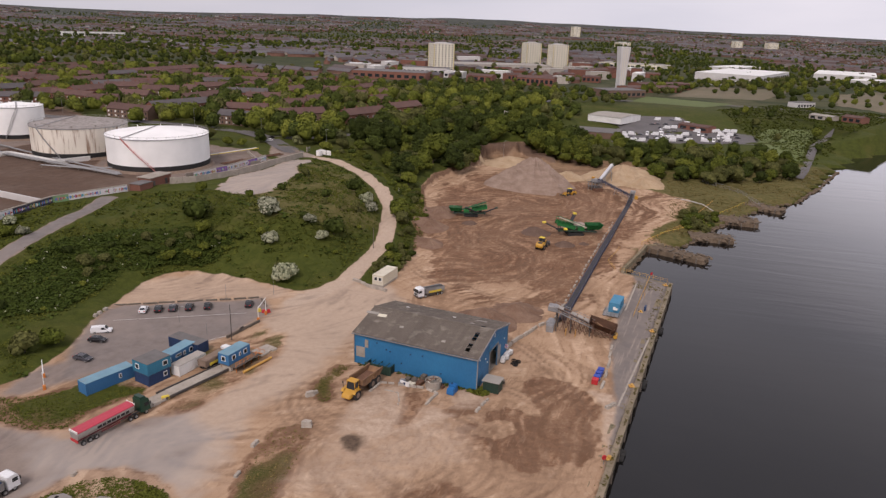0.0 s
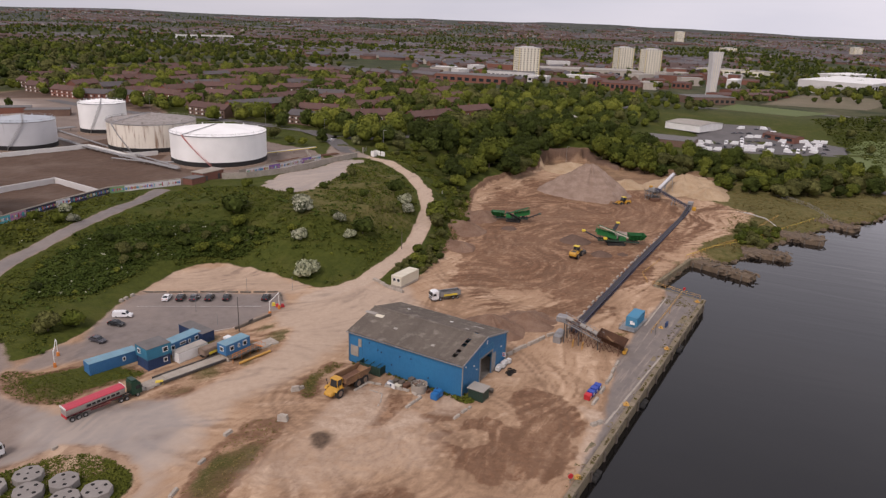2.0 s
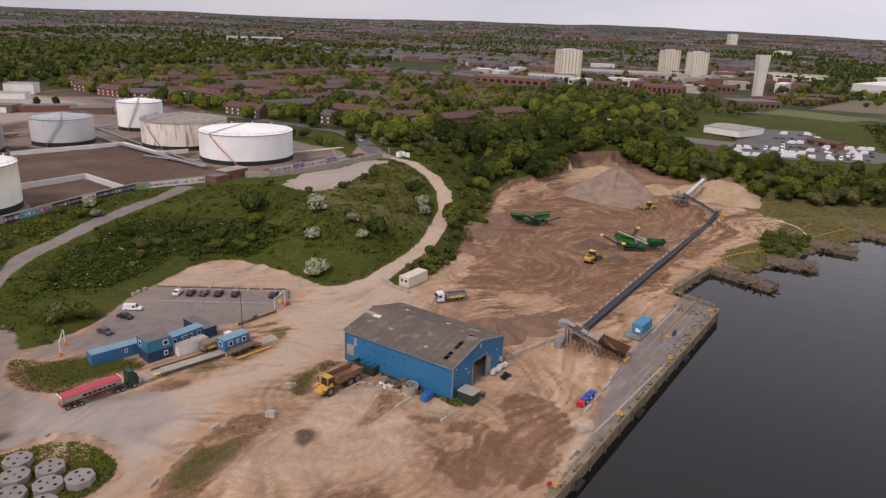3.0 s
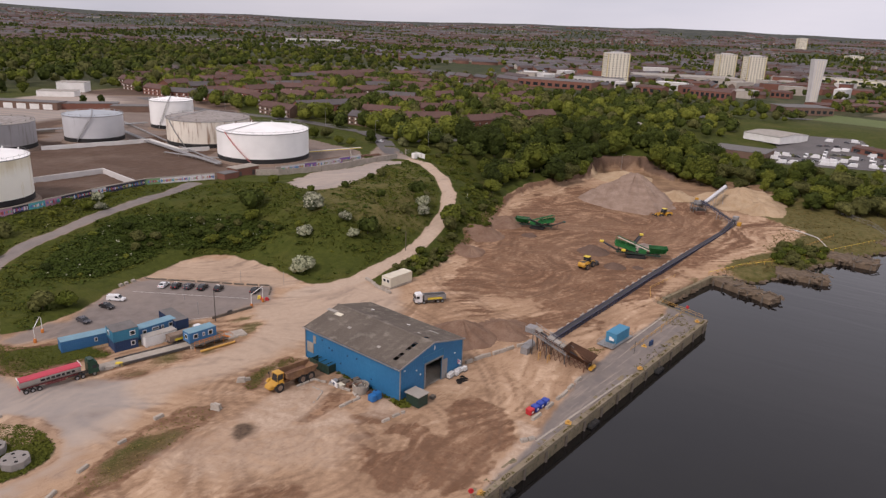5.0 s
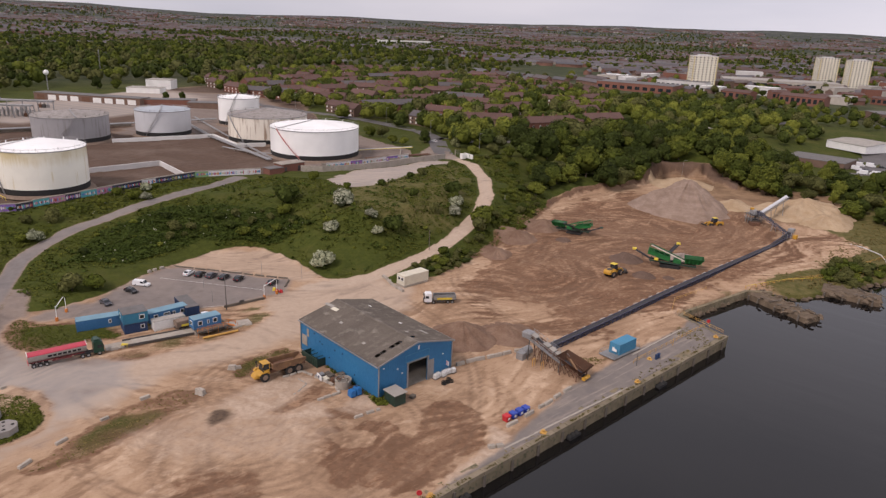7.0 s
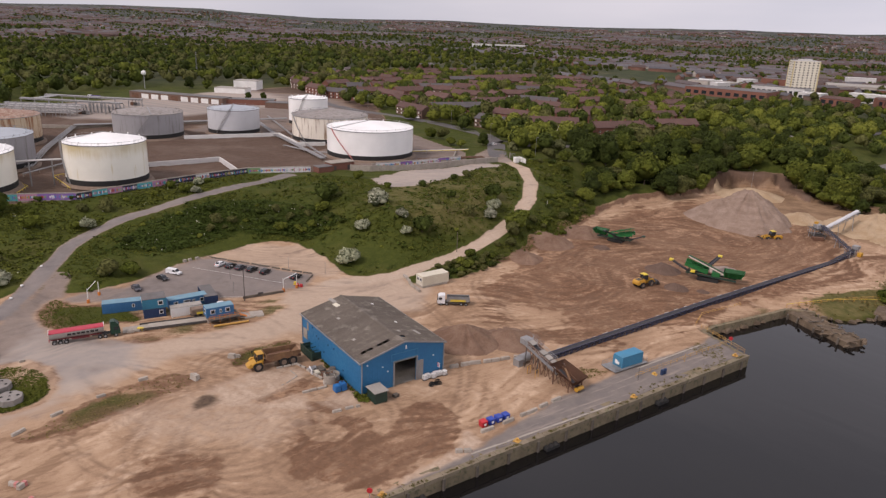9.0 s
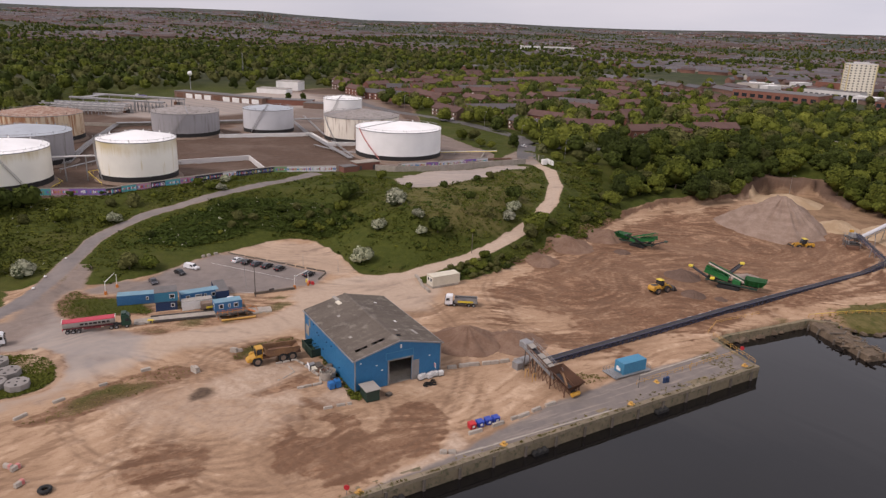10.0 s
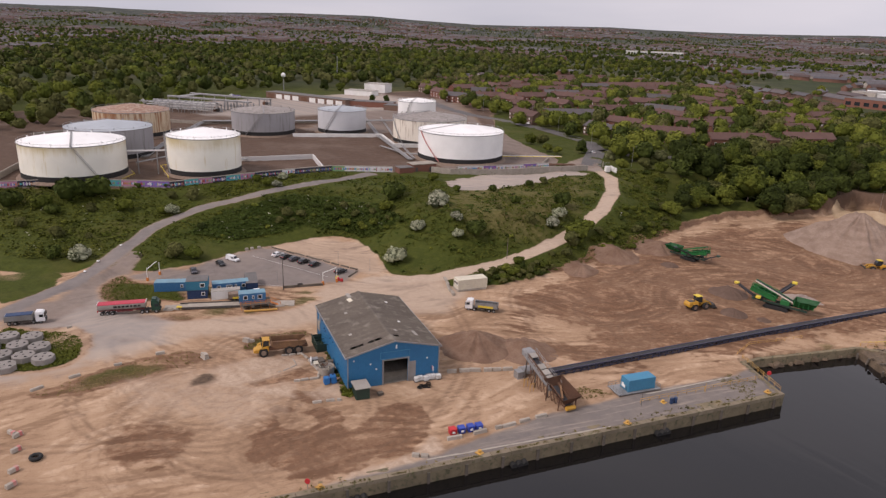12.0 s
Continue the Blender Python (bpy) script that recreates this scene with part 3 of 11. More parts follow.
# ground covers
apron = [(28, 97), (40, 133), (46, 165), (53, 185), (65, 212), (66, 219), (76.5, 211.5), (20, 78.5)]
carpark = [(-86.5, 150), (-88.3, 167), (-88.3, 179.8), (-50, 188.8), (-45, 180), (-52, 163), (-66, 150), (-82, 138)]
round_bed = [(-76, 94), (-67, 99), (-61.5, 105), (-55, 107), (-48, 105.5), (-42.5, 102), (-40, 97), (-40.5, 92), (-42.5, 88), (-50, 80), (-66, 82)]
strip_bed = [(-33, 86), (-34.3, 97), (-34.2, 111), (-32.5, 120.4), (-27.1, 125), (-23.1, 123), (-22.6, 116.3), (-23.3, 108.3), (-24.8, 102.5), (-25.2, 95), (-28.8, 88)]
office_bed = [(-94, 131), (-85.6, 131), (-73, 137.5), (-60, 137), (-60.5, 132.3), (-64.4, 129.7), (-68.5, 124), (-69.5, 118), (-78, 117), (-86, 120), (-92, 126)]
shed_bed = [(-24.6, 131), (-27.4, 136.8), (-26.0, 143.5), (-22.4, 150.6), (-17.6, 149.0), (-19.6, 144.1), (-21.6, 138.9), (-20.0, 133.6), (-22, 130.4)]
cabin_bed = [(-27, 203), (-20, 200), (-10, 214), (-6, 234), (-4, 247), (-12, 244), (-16, 228), (-21, 212)]
north_sand = [(40, 398), (62, 372), (96, 350), (118, 350), (126, 380), (112, 412), (80, 424), (60, 440), (30, 430)]
east_grass = [(72, 246), (82, 254), (100, 262), (108, 272), (130, 298), (180, 340), (260, 440), (230, 440), (170, 400), (128, 390), (116, 366), (118, 338), (108, 312), (96, 290), (84, 268)]
pit = [(12, 188), (-2, 205), (-4, 240), (-4, 300), (2, 345), (22, 384), (60, 384), (92, 345), (86, 300), (66, 240), (46, 196), (34, 186)]
front_mud = [(-9, 99), (-3, 105), (4.3, 109.3), (9, 104.2), (10, 97), (4, 92), (-2, 92)]
swirl_mud = [(10.1, 112.3), (6, 120), (9.5, 125.6), (16.2, 130.8), (24, 129), (30.2, 130.6), (35.2, 129.7), (36, 120.8), (29.4, 110.6), (17.4, 106.1)]
swirl_isle = [(8.6, 121.5), (10.5, 124.6), (15, 126.6), (17.2, 123.1), (12.9, 119.8)]
door_mud = [(18.9, 138.8), (23.2, 147.5), (31.5, 143.9), (37.2, 133), (35.4, 127.3), (28.2, 123.0), (22.4, 131)]
quay_pale = [(24, 88), (30, 103), (34, 114), (35.2, 126), (36.6, 130), (37.4, 133.5), (35.6, 140), (40, 138), (40.4, 128), (36, 114), (29, 97)]
pit_wet = [(15.3, 369), (22, 375.5), (29, 377.4), (30, 372), (23, 366)]
pit_wet_b = [(57, 410), (64, 406), (73, 400), (71, 397), (62, 401), (55, 406)]
plot_mud = [(-6.9, 124.0), (-6.2, 130), (-5.6, 136.5), (-0.9, 138.0), (-0.4, 135.4), (-4.0, 124.4)]
puddle = [(-17.6, 118.6), (-15.0, 120.5), (-12.8, 119.4), (-13.0, 116.3), (-14.2, 114.0), (-16.4, 115.0)]
yard_mud = [(1.6, 129), (5, 133.6), (12, 135.9), (9.4, 128.6), (4.8, 127)]
pit_dark = [(0.5, 224), (1, 240), (1.2, 254.5), (17, 258.7), (26, 256), (33.6, 246), (36.9, 232.8), (27.6, 222.8), (10.6, 216)]
pit_pale = [(-10, 186), (1, 184), (17, 183), (34, 198), (28, 212), (10, 208), (-4, 206)]
slab_pale = [(-18.7, 122.9), (-16.6, 132.1), (-12.4, 137.6), (-7, 139), (-6.4, 130), (-7.3, 122.6), (-1.5, 122.2), (4.5, 128), (-0.5, 131.5), (-3.2, 124), (-10.9, 117.1)]
island_mud = [(-24, 136), (-14, 134), (-8, 138), (-12, 142), (-22, 144)]
depot_tar = [(-300, 380), (-250, 300), (-215, 320), (-200, 390), (-120, 420), (-60, 360), (-62, 345), (-110, 290), (-150, 300), (-180, 400), (-330, 520), (-420, 470)]


LEFT_VERGE = [(-140, 92), (-117.6, 104), (-112.5, 111), (-103, 116), (-96, 111), (-93, 103), (-96, 95), (-110, 84), (-140, 80)]
PATCH = [(-86, 264), (-87, 276), (-86, 294), (-79, 315), (-70, 334), (-62, 338), (-60, 331), (-66, 322), (-63, 312), (-59, 298), (-61, 285), (-62, 273), (-64, 264), (-69, 257), (-77, 257.5)]


def soft(poly, a=-1.5, b=1.5, wob=1.2):
    return step(signed(tx, ty, poly) + wob * (ns + 0.6 * nf), a, b)


BERM = [(-88.5, 181), (-88, 196), (-82.5, 202.3), (-75, 207.7), (-66.7, 206.8), (-58.3, 203.5), (-44, 197), (-46, 190), (-72, 185)]
ROAD_FAN = [(-106.6, 138.2), (-103.3, 142.4), (-82.1, 123.1), (-69.2, 115.2), (-52.1, 126.5), (-42.4, 116.2), (-45.6, 102.7), (-60.9, 88.7), (-84.9, 94.7), (-84.1, 107), (-93.3, 120.7)]
z_asph = np.maximum.reduce([step(3.0 - d_bank + 0.5 * ns, -0.5, 0.5), soft(carpark) * 0.9, 0.75 * soft(ROAD_FAN),
                            0.8 * soft([(-92, 124), (-80, 138), (-70, 146), (-84, 150), (-90, 140)]), 0.7 * soft([(-77, 338), (-86, 350), (-90, 372), (-80, 374), (-72, 360), (-62, 352), (-63, 344)])])
z_ramp = step(3.1 - d_ramp + 0.5 * ns + 0.3 * nf, -0.5, 0.5)
z_conc = soft(apron, -0.6, 0.6, 0.5)
depot = soft([(-420, 110), (-215, 96), (-184, 124), (-149, 174), (-143, 220), (-136, 243), (-118, 264), (-108, 277), (-94, 290), (-88, 298.5), (-82, 310), (-78, 323), (-80, 334), (-93, 355), (-113, 366), (-136, 378), (-190, 416), (-320, 560), (-420, 560)], -0.5, 0.5, 0.2)
z_grass = step(-slope_edge + 1.8 * ns, -0.8, 1.2)
for bed in (round_bed, strip_bed, office_bed, shed_bed, cabin_bed):
    z_grass = np.maximum(z_grass, soft(bed, 0.0, 3.0, 1.6) * (0.95 if bed is round_bed or bed is cabin_bed else 0.78 + 0.4 * ns if bed is office_bed else 0.5 + 0.5 * ns if bed is shed_bed else 0.3 + 0.55 * ns))
weigh_bed = [(-57.2, 125.5), (-57.2, 132.7), (-52.4, 141), (-46.2, 158), (-40.7, 165.5), (-38, 166), (-36.5, 155.3), (-39, 145.5), (-44.3, 136.4), (-48.3, 127.5), (-52.6, 124)]
cabin_yard = [(-84, 127), (-74, 139), (-64, 150), (-50, 163), (-43, 168), (-42, 164), (-52, 148), (-60, 132), (-70, 124)]
verge = np.maximum.reduce([soft(bed, -1.0, 1.0, 1.2) for bed in (round_bed, strip_bed, office_bed, shed_bed)] + [0.75 * soft(weigh_bed, -1, 1, 1), 0.7 * soft(cabin_yard, -1, 1, 1.2)])
sandy = np.maximum(soft(north_sand, -3, 3, 3.0), step(12 - np.hypot(tx - 34, ty - 428) + 6 * ns, 0, 4))
cliff = ((tx > -16) & (tx < 70) & (ty > 318) & (ty < 452)) * step(-slope_edge, -1, 0.5) * step(np.where((tx > 20) & (ty > 400), 7.0, 2.6) + 1.6 * ns + slope_edge, 0, 1.5)
cut = ((ty > 236) & (ty < 318) & (tx > -20) & (tx < 10)) * step(-slope_edge, -1, 0.5) * step(5.0 + 3 * ns + slope_edge, 0, 2.0)
sandy = np.maximum.reduce([sandy * (1 - cliff), 0.1 * cliff, 0.12 * cut])
patch_pale = soft(PATCH, -1.5, 1.5, 2.0)
haul = soft([(-82, 84), (-64, 108), (-48, 130), (-38, 150), (-46, 174), (-40, 192), (-28, 202), (-12, 202), (-8, 186), (-22, 162), (-25, 150), (-35, 128), (-39, 112), (-38, 90), (-46, 76)], -3, 3, 3.0)
z_grass = np.maximum(z_grass, np.maximum(soft(weigh_bed, 0, 2, 2.5), soft(cabin_yard, 0, 2, 2.5)) * (0.36 + 0.5 * ns))
z_grass = np.maximum(z_grass, np.maximum(soft(LEFT_VERGE, -1, 2, 3) * (0.6 + 0.4 * ns), soft([(-112, 98), (-103.5, 109), (-94.5, 111.7), (-89, 104), (-90.5, 96)], -1, 1.5, 1.5) * (0.85 + 0.3 * ns)))
z_grass *= 1 - soft([(54, 216), (63, 221), (66, 228), (83, 256), (92, 260), (84, 268), (70, 258), (58, 236)], -2, 2, 2)
haul = haul * (1 - np.clip(verge * 1.4, 0, 1))
z_grass = z_grass * (1 - sandy) * (1 - np.maximum(cliff, cut)) * (1 - patch_pale) * (1 - z_ramp) * (1 - z_asph) * (1 - depot)
z_grass = np.maximum(z_grass, soft(east_grass, -5, 5, 6) * (0.46 + 0.45 * ns))
z_grass *= 1 - 0.92 * soft(belt_dirt, -3, 3, 5)
z_grass = np.maximum(z_grass, soft([(106, 352), (114, 340), (150, 350), (146, 372), (128, 392), (118, 384)], -3, 3, 4) * 0.75)
z_mud = np.clip(np.maximum.reduce([soft(pit, -5, 6, 6) * (0.86 + 0.35 * ns), 0.95 * soft(pit_dark, -2, 3, 3), 0.7 * soft(front_mud, -2.2, 2.2, 3.0), 0.7 * soft(swirl_mud, -2.6, 2.6, 4.5) * (1 - 0.85 * soft(swirl_isle, -0.8, 0.8, 0.8)), 0.7 * soft(door_mud, -1.0, 1.0, 1.5), 0.9 * soft(pit_wet, -1, 1, 1), 0.9 * soft(pit_wet_b, -1, 1, 1), soft(plot_mud, -1, 1, 0.6),
                                   0.8 * soft(yard_mud, -1, 1, 0.8), 0.5 * soft(island_mud, -1, 1, 1), 0.68 * verge * (1 - 0.8 * soft(round_bed, 0, 2, 1)), 0.95 * cliff, 0.95 * cut, 0.42 * soft([(-92, 184), (-84, 203), (-68, 207), (-56, 199), (-46, 196), (-48, 187), (-70, 185)], -2, 2, 3), 0.62 * soft([(58, 222), (66, 240), (78, 262), (98, 296), (116, 338), (112, 352), (98, 338), (80, 290), (56, 226)], -4, 4, 5)]) - 0.55 * soft(pit_pale, -4, 5, 5) - 0.5 * soft(quay_pale, -0.5, 0.5, 0.6), 0, 1)
# scraped and smeared dirt: noise drawn out along the ways that the machines go
smear_c = 0.75
sx_ax, sy_ax = np.arange(-135, 132, smear_c), np.arange(60, 440, smear_c)
smx, smy = np.meshgrid(sx_ax, sy_ax)
way = np.array([[radians(58) + 1.1 * noise.noise((x * 0.014, y * 0.014, 2)) + 1.1 * noise.noise((x * 0.05, y * 0.05, 6)) for x in sx_ax] for y in sy_ax])
wx, wy = np.cos(way), np.sin(way)
for cx, cy, rad, turn in ((10, 116, 20, 1), (-14, 111, 10, -1), (-16, 135, 14, 1), (56, 318, 30, 1), (20, 232, 22, 1), (34, 262, 18, -1), (-47, 112, 14, -1), (28, 148, 14, 1)):
    dx, dy = smx - cx, smy - cy
    dd = np.hypot(dx, dy) + 0.01
    wgt = 1.5 * np.exp(-(dd / rad) ** 2)
    wx, wy = wx - turn * wgt * dy / dd, wy + turn * wgt * dx / dd
wl_ = np.hypot(wx, wy) + 1e-6
wx, wy = wx / wl_, wy / wl_


def smear(field, steps):
    total = field.copy()
    jy, jx = np.meshgrid(np.arange(field.shape[0]), np.arange(field.shape[1]), indexing="ij")
    for sgn in (1, -1):
        px_, py_ = jx.astype(float), jy.astype(float)
        for _ in range(steps):
            ii, jj = np.clip(px_.round().astype(int), 0, field.shape[1] - 1), np.clip(py_.round().astype(int), 0, field.shape[0] - 1)
            px_, py_ = px_ + sgn * wx[jj, ii], py_ + sgn * wy[jj, ii]
            ii, jj = np.clip(px_.round().astype(int), 0, field.shape[1] - 1), np.clip(py_.round().astype(int), 0, field.shape[0] - 1)
            total = total + field[jj, ii]
    return (total - total.mean()) / total.std()


sm_rng = np.random.default_rng(5)
white = sm_rng.normal(size=smx.shape)
coarse = np.kron(sm_rng.normal(size=(smx.shape[0] // 4 + 1, smx.shape[1] // 4 + 1)), np.ones((4, 4)))[:smx.shape[0], :smx.shape[1]]
smeared = 1.0 * smear(white, 7) + 0.5 * smear(coarse, 9) + 0.55 * smear(white[::-1, ::-1], 3)
smeared = (smeared - smeared.mean()) / smeared.std()
su, sv = np.clip((tx - sx_ax[0]) / smear_c, 0, len(sx_ax) - 1.01), np.clip((ty - sy_ax[0]) / smear_c, 0, len(sy_ax) - 1.01)
si, sj = su.astype(int), sv.astype(int)
sfu, sfv = su - si, sv - sj
z_smear = (smeared[sj, si] * (1 - sfu) + smeared[sj, si + 1] * sfu) * (1 - sfv) + (smeared[sj + 1, si] * (1 - sfu) + smeared[sj + 1, si + 1] * sfu) * sfv
z_smear = np.clip(0.5 + 0.23 * z_smear * np.clip(0.65 + 0.7 * ns, 0.15, 1.2), 0, 1)
# tyre tracks: pairs of worn arcs
tr = np.random.default_rng(77)
z_rut = np.zeros_like(tx)


def rut(cx, cy, rad, a0, a1, gain, half=1.05, wide=0.75):
    d = np.hypot(tx - cx, ty - cy) + 0.5 * ns
    an = np.degrees(np.arctan2(ty - cy, tx - cx))
    an = (an - a0) % 360
    on = np.clip(np.minimum(an, (a1 - a0) - an) / 12.0, 0, 1) * (an < a1 - a0)
    return gain * on * np.maximum(np.clip(1 - np.abs(d - rad + half) / wide, 0, 1), np.clip(1 - np.abs(d - rad - half) / wide, 0, 1))


for cx, cy, spread_x, spread_y, lo, hi, count in ((8, 118, 16, 8, 6, 22, 18), (-14, 112, 10, 8, 6, 18, 14), (-18, 133, 4, 4, 7, 12, 4), (28, 140, 8, 10, 8, 24, 8), (30, 235, 16, 24, 8, 40, 22), (52, 320, 12, 14, 8, 26, 16), (16, 300, 10, 30, 12, 40, 12), (-48, 128, 8, 18, 30, 90, 10), (-30, 172, 10, 10, 20, 60, 8)):
    for _ in range(count):
        a0 = tr.uniform(0, 360)
        z_one = rut(cx + tr.uniform(-1, 1) * spread_x, cy + tr.uniform(-1, 1) * spread_y, tr.uniform(lo, hi), a0, a0 + tr.uniform(60, 190), tr.uniform(0.35, 1.0))
        z_rut = np.maximum(z_rut, z_one)
for rad in (9.0, 11.2, 13.0, 15.5):
    z_rut = np.maximum(z_rut, rut(-16, 134, rad, 120, 265, 0.9))
z_rut *= yard_in * (1 - np.clip(z_grass, 0, 1)) * (1 - z_conc) * dry
tz += yard_in * dry * 0.12 * (z_smear - 0.5) - 0.05 * z_rut
z_slab = np.maximum(np.maximum(np.maximum(0.85 * soft(slab_pale, -1.5, 1.5, 1.2), 0.95 * soft(quay_pale, -0.5, 0.5, 0.6)), 0.7 * soft([(4, 131), (6, 139.5), (10, 137.8), (12.5, 134), (9, 131)], -1, 1, 0.8)), 0.5 * soft([(-24, 104), (-10, 103), (8, 112), (4, 124), (-6, 122), (-18, 124)], -4, 4, 5))
z_pool = soft(puddle, -0.5, 0.7, 0.7)
z_grey = np.clip((1 - 0.9 * np.clip(verge * 1.3, 0, 1)) * np.maximum.reduce([0.9 * patch_pale, 0.85 * soft([(-300, 402), (-296, 432), (-350, 477), (-415, 500), (-470, 505), (-555, 520), (-595, 480), (-530, 442), (-480, 418), (-468, 361), (-381, 307), (-334, 276), (-308, 331)], -2, 2, 0.5), soft([(-90, 82), (-74, 96), (-64, 108), (-46, 112), (-42, 118), (-40, 108), (-37, 92), (-44, 76)], -5, 5, 4) * 0.7, 0.8 * soft([(-82, 120), (-62, 118), (-50, 126), (-40, 118), (-52, 108), (-70, 104)], -4, 4, 4)]), 0, 1)
# cliff part is wet dark soil plus face shade put into the colour
z_brown = np.clip(np.maximum(depot * (1 - 0.75 * soft(depot_tar, -1, 1, 0.5)), cliff * np.where((tx > 15) & (ty > 395), 0.85, 0.4)), 0, 1)
z_tar = np.clip(np.maximum(z_asph * (1 - 0.9 * np.clip(verge, 0, 1) * (d_bank > 4)), depot * soft(depot_tar, -1, 1, 0.5) * 0.8), 0, 1)
z_dry = np.clip(np.maximum(soft([(70, 240), (84, 256), (98, 262), (130, 298), (180, 340), (250, 432), (214, 430), (150, 392), (128, 392), (104, 398), (96, 340), (84, 290)], -6, 6, 8), 0.85 * soft([(-66, 232), (-34, 226), (-24, 250), (-30, 280), (-56, 330), (-70, 300)], -6, 6, 8)), 0, 1)
z_far = step(r_far, 640, 760)

n_r, n_c = tx.shape
qi = (np.arange(n_r - 1)[:, None] * n_c + np.arange(n_c - 1)[None, :]).ravel()
ground_me = raw("ground", np.stack([tx, ty, tz], -1), np.stack([qi, qi + 1, qi + n_c + 1, qi + n_c], -1), [], smooth=True)
for nm, chans in (("cover_a", (z_grass, z_tar, z_conc, z_mud)), ("cover_b", (np.clip(sandy, 0, 1), z_brown, np.clip(np.maximum.reduce([z_ramp, 0.35 * patch_pale, 0.85 * haul, 0.6 * soft(BERM, -2, 2, 2.5)]), 0, 1), z_far)), ("cover_c", (z_rut, z_slab, z_pool, z_grey)), ("cover_d", (z_smear, z_dry, z_smear, z_smear))):
    at = ground_me.color_attributes.new(nm, 'FLOAT_COLOR', 'POINT')
    at.data.foreach_set("color", np.stack(chans, -1).astype(np.float32).ravel())


def ground_mat():
    k = Net("ground_cover")
    v = k.coord()
    out = []
    for nm in ("cover_a", "cover_b", "cover_c", "cover_d"):
        a = k.n.new("ShaderNodeVertexColor")
        a.layer_name = nm
        s = k.n.new("ShaderNodeSeparateColor")
        k.l.new(a.outputs["Color"], s.inputs["Color"])
        out += [s.outputs[0], s.outputs[1], s.outputs[2], a.outputs["Alpha"]]
    grass, tar, conc, mud, sand, brown, pale, far, rutted, slabs, pool, greyed, smears, dry = out[:14]
    n1, n2, n3 = k.noise(v, 0.05, 6, 0.6), k.noise(v, 0.35, 6, 0.65), k.noise(v, 2.8, 6, 0.75)
    # compacted sandy fill with tyre swirls
    swirl = k.noise(k.scaled(v, (0.085, 0.03, 1.0), (0, 0, radians(-28))), 2.2, 6, 0.62, 1.9)
    tracks = k.noise(k.scaled(v, (0.4, 0.06, 1.0), (0, 0, radians(24))), 1.3, 5, 0.6, 2.6)
    def arcs(cx, cy, r0, r1, pitch):
        """Tyre arcs round a turning point."""
        sub = k.n.new("ShaderNodeVectorMath")
        sub.operation = 'SUBTRACT'
        k.l.new(v, sub.inputs[0])
        sub.inputs[1].default_value = (cx, cy, 0)
        sep = k.n.new("ShaderNodeSeparateXYZ")
        k.l.new(sub.outputs[0], sep.inputs[0])
        d = k.math('POWER', k.math('ADD', k.math('POWER', k.math('ABSOLUTE', sep.outputs[0]), 2.0), k.math('POWER', k.math('ABSOLUTE', sep.outputs[1]), 2.0)), 0.5)
        d2 = k.math('ADD', d, k.math('MULTIPLY', k.noise(v, 0.12, 2), 7.0))
        w = k.math('SINE', k.math('MULTIPLY', d2, 6.283 / pitch))
        band = k.math('MULTIPLY', k.range(d, r0 * 0.6, r0, 0, 1, True), k.range(d, r1, r1 * 1.35, 1, 0, True))
        return k.math('MULTIPLY', k.range(w, 0.2, 0.9), k.math('MULTIPLY', band, k.range(n2, 0.38, 0.6)))
    n4 = k.noise(v, 0.9, 8, 0.72)
    smears = k.math('ADD', smears, k.math('MULTIPLY', k.math('SUBTRACT', n4, 0.5), 0.5))
    dirt = k.mix(k.range(n1, 0.36, 0.64), (0.4300, 0.2892, 0.1858), (0.3150, 0.2010, 0.1247))
    dirt = k.mix(k.range(smears, 0.47, 0.31, 0.0, 0.75), dirt, (0.2300, 0.1408, 0.0852))
    dirt = k.mix(k.math('MULTIPLY', k.range(smears, 0.54, 0.68, 0.0, 0.85), k.range(n2, 0.4, 0.54, 0.15, 1.0)), dirt, (0.5400, 0.3868, 0.2650))
    dirt = k.mix(k.range(n4, 0.5, 0.7, 0.0, 0.28), dirt, (0.2340, 0.1452, 0.0886))
    dirt = k.mix(k.range(n3, 0.5, 0.72, 0.0, 0.35), dirt, (0.2177, 0.1349, 0.0831))
    red = k.mix(k.range(n4, 0.36, 0.64), (0.1500, 0.0798, 0.0456), (0.2000, 0.1117, 0.0662))
    red = k.mix(k.range(smears, 0.46, 0.33, 0.0, 0.7), red, (0.1120, 0.0580, 0.0330))
    red = k.mix(k.math('MULTIPLY', k.range(smears, 0.54, 0.65, 0.0, 0.75), k.range(n2, 0.42, 0.53)), red, (0.3536, 0.2134, 0.1284))
    ragged = k.math('ADD', mud, k.math('ADD', k.math('MULTIPLY', n2, 0.8), k.math('SUBTRACT', k.math('MULTIPLY', n4, 0.4), k.math('MULTIPLY', smears, 0.55))))
    wet = k.math('MULTIPLY', k.range(ragged, 0.68, 1.02, 0, 1, True), k.range(n1, 0.3, 0.6, 0.8, 1.0))
    col = k.mix(wet, dirt, red)
    # fine wheel streaks
    streaks = k.math('MULTIPLY', k.range(tracks, 0.52, 0.68), k.range(swirl, 0.42, 0.6))
    col = k.mix(k.math('MULTIPLY', streaks, 0.45), col, (0.4700, 0.3286, 0.2194))
    col = k.mix(k.math('MULTIPLY', k.range(tracks, 0.46, 0.33), k.range(swirl, 0.58, 0.4, 0.0, 0.55)), col, (0.1700, 0.1014, 0.0628))
    lines = k.math('MAXIMUM', k.math('MAXIMUM', arcs(-14, 116, 5, 16, 1.5), arcs(8, 108, 4, 22, 1.7)), k.math('MAXIMUM', arcs(60, 315, 6, 26, 2.0), arcs(14, 222, 8, 30, 2.2)))
    col = k.mix(k.math('MULTIPLY', lines, 0.26), col, (0.1700, 0.1014, 0.0628))
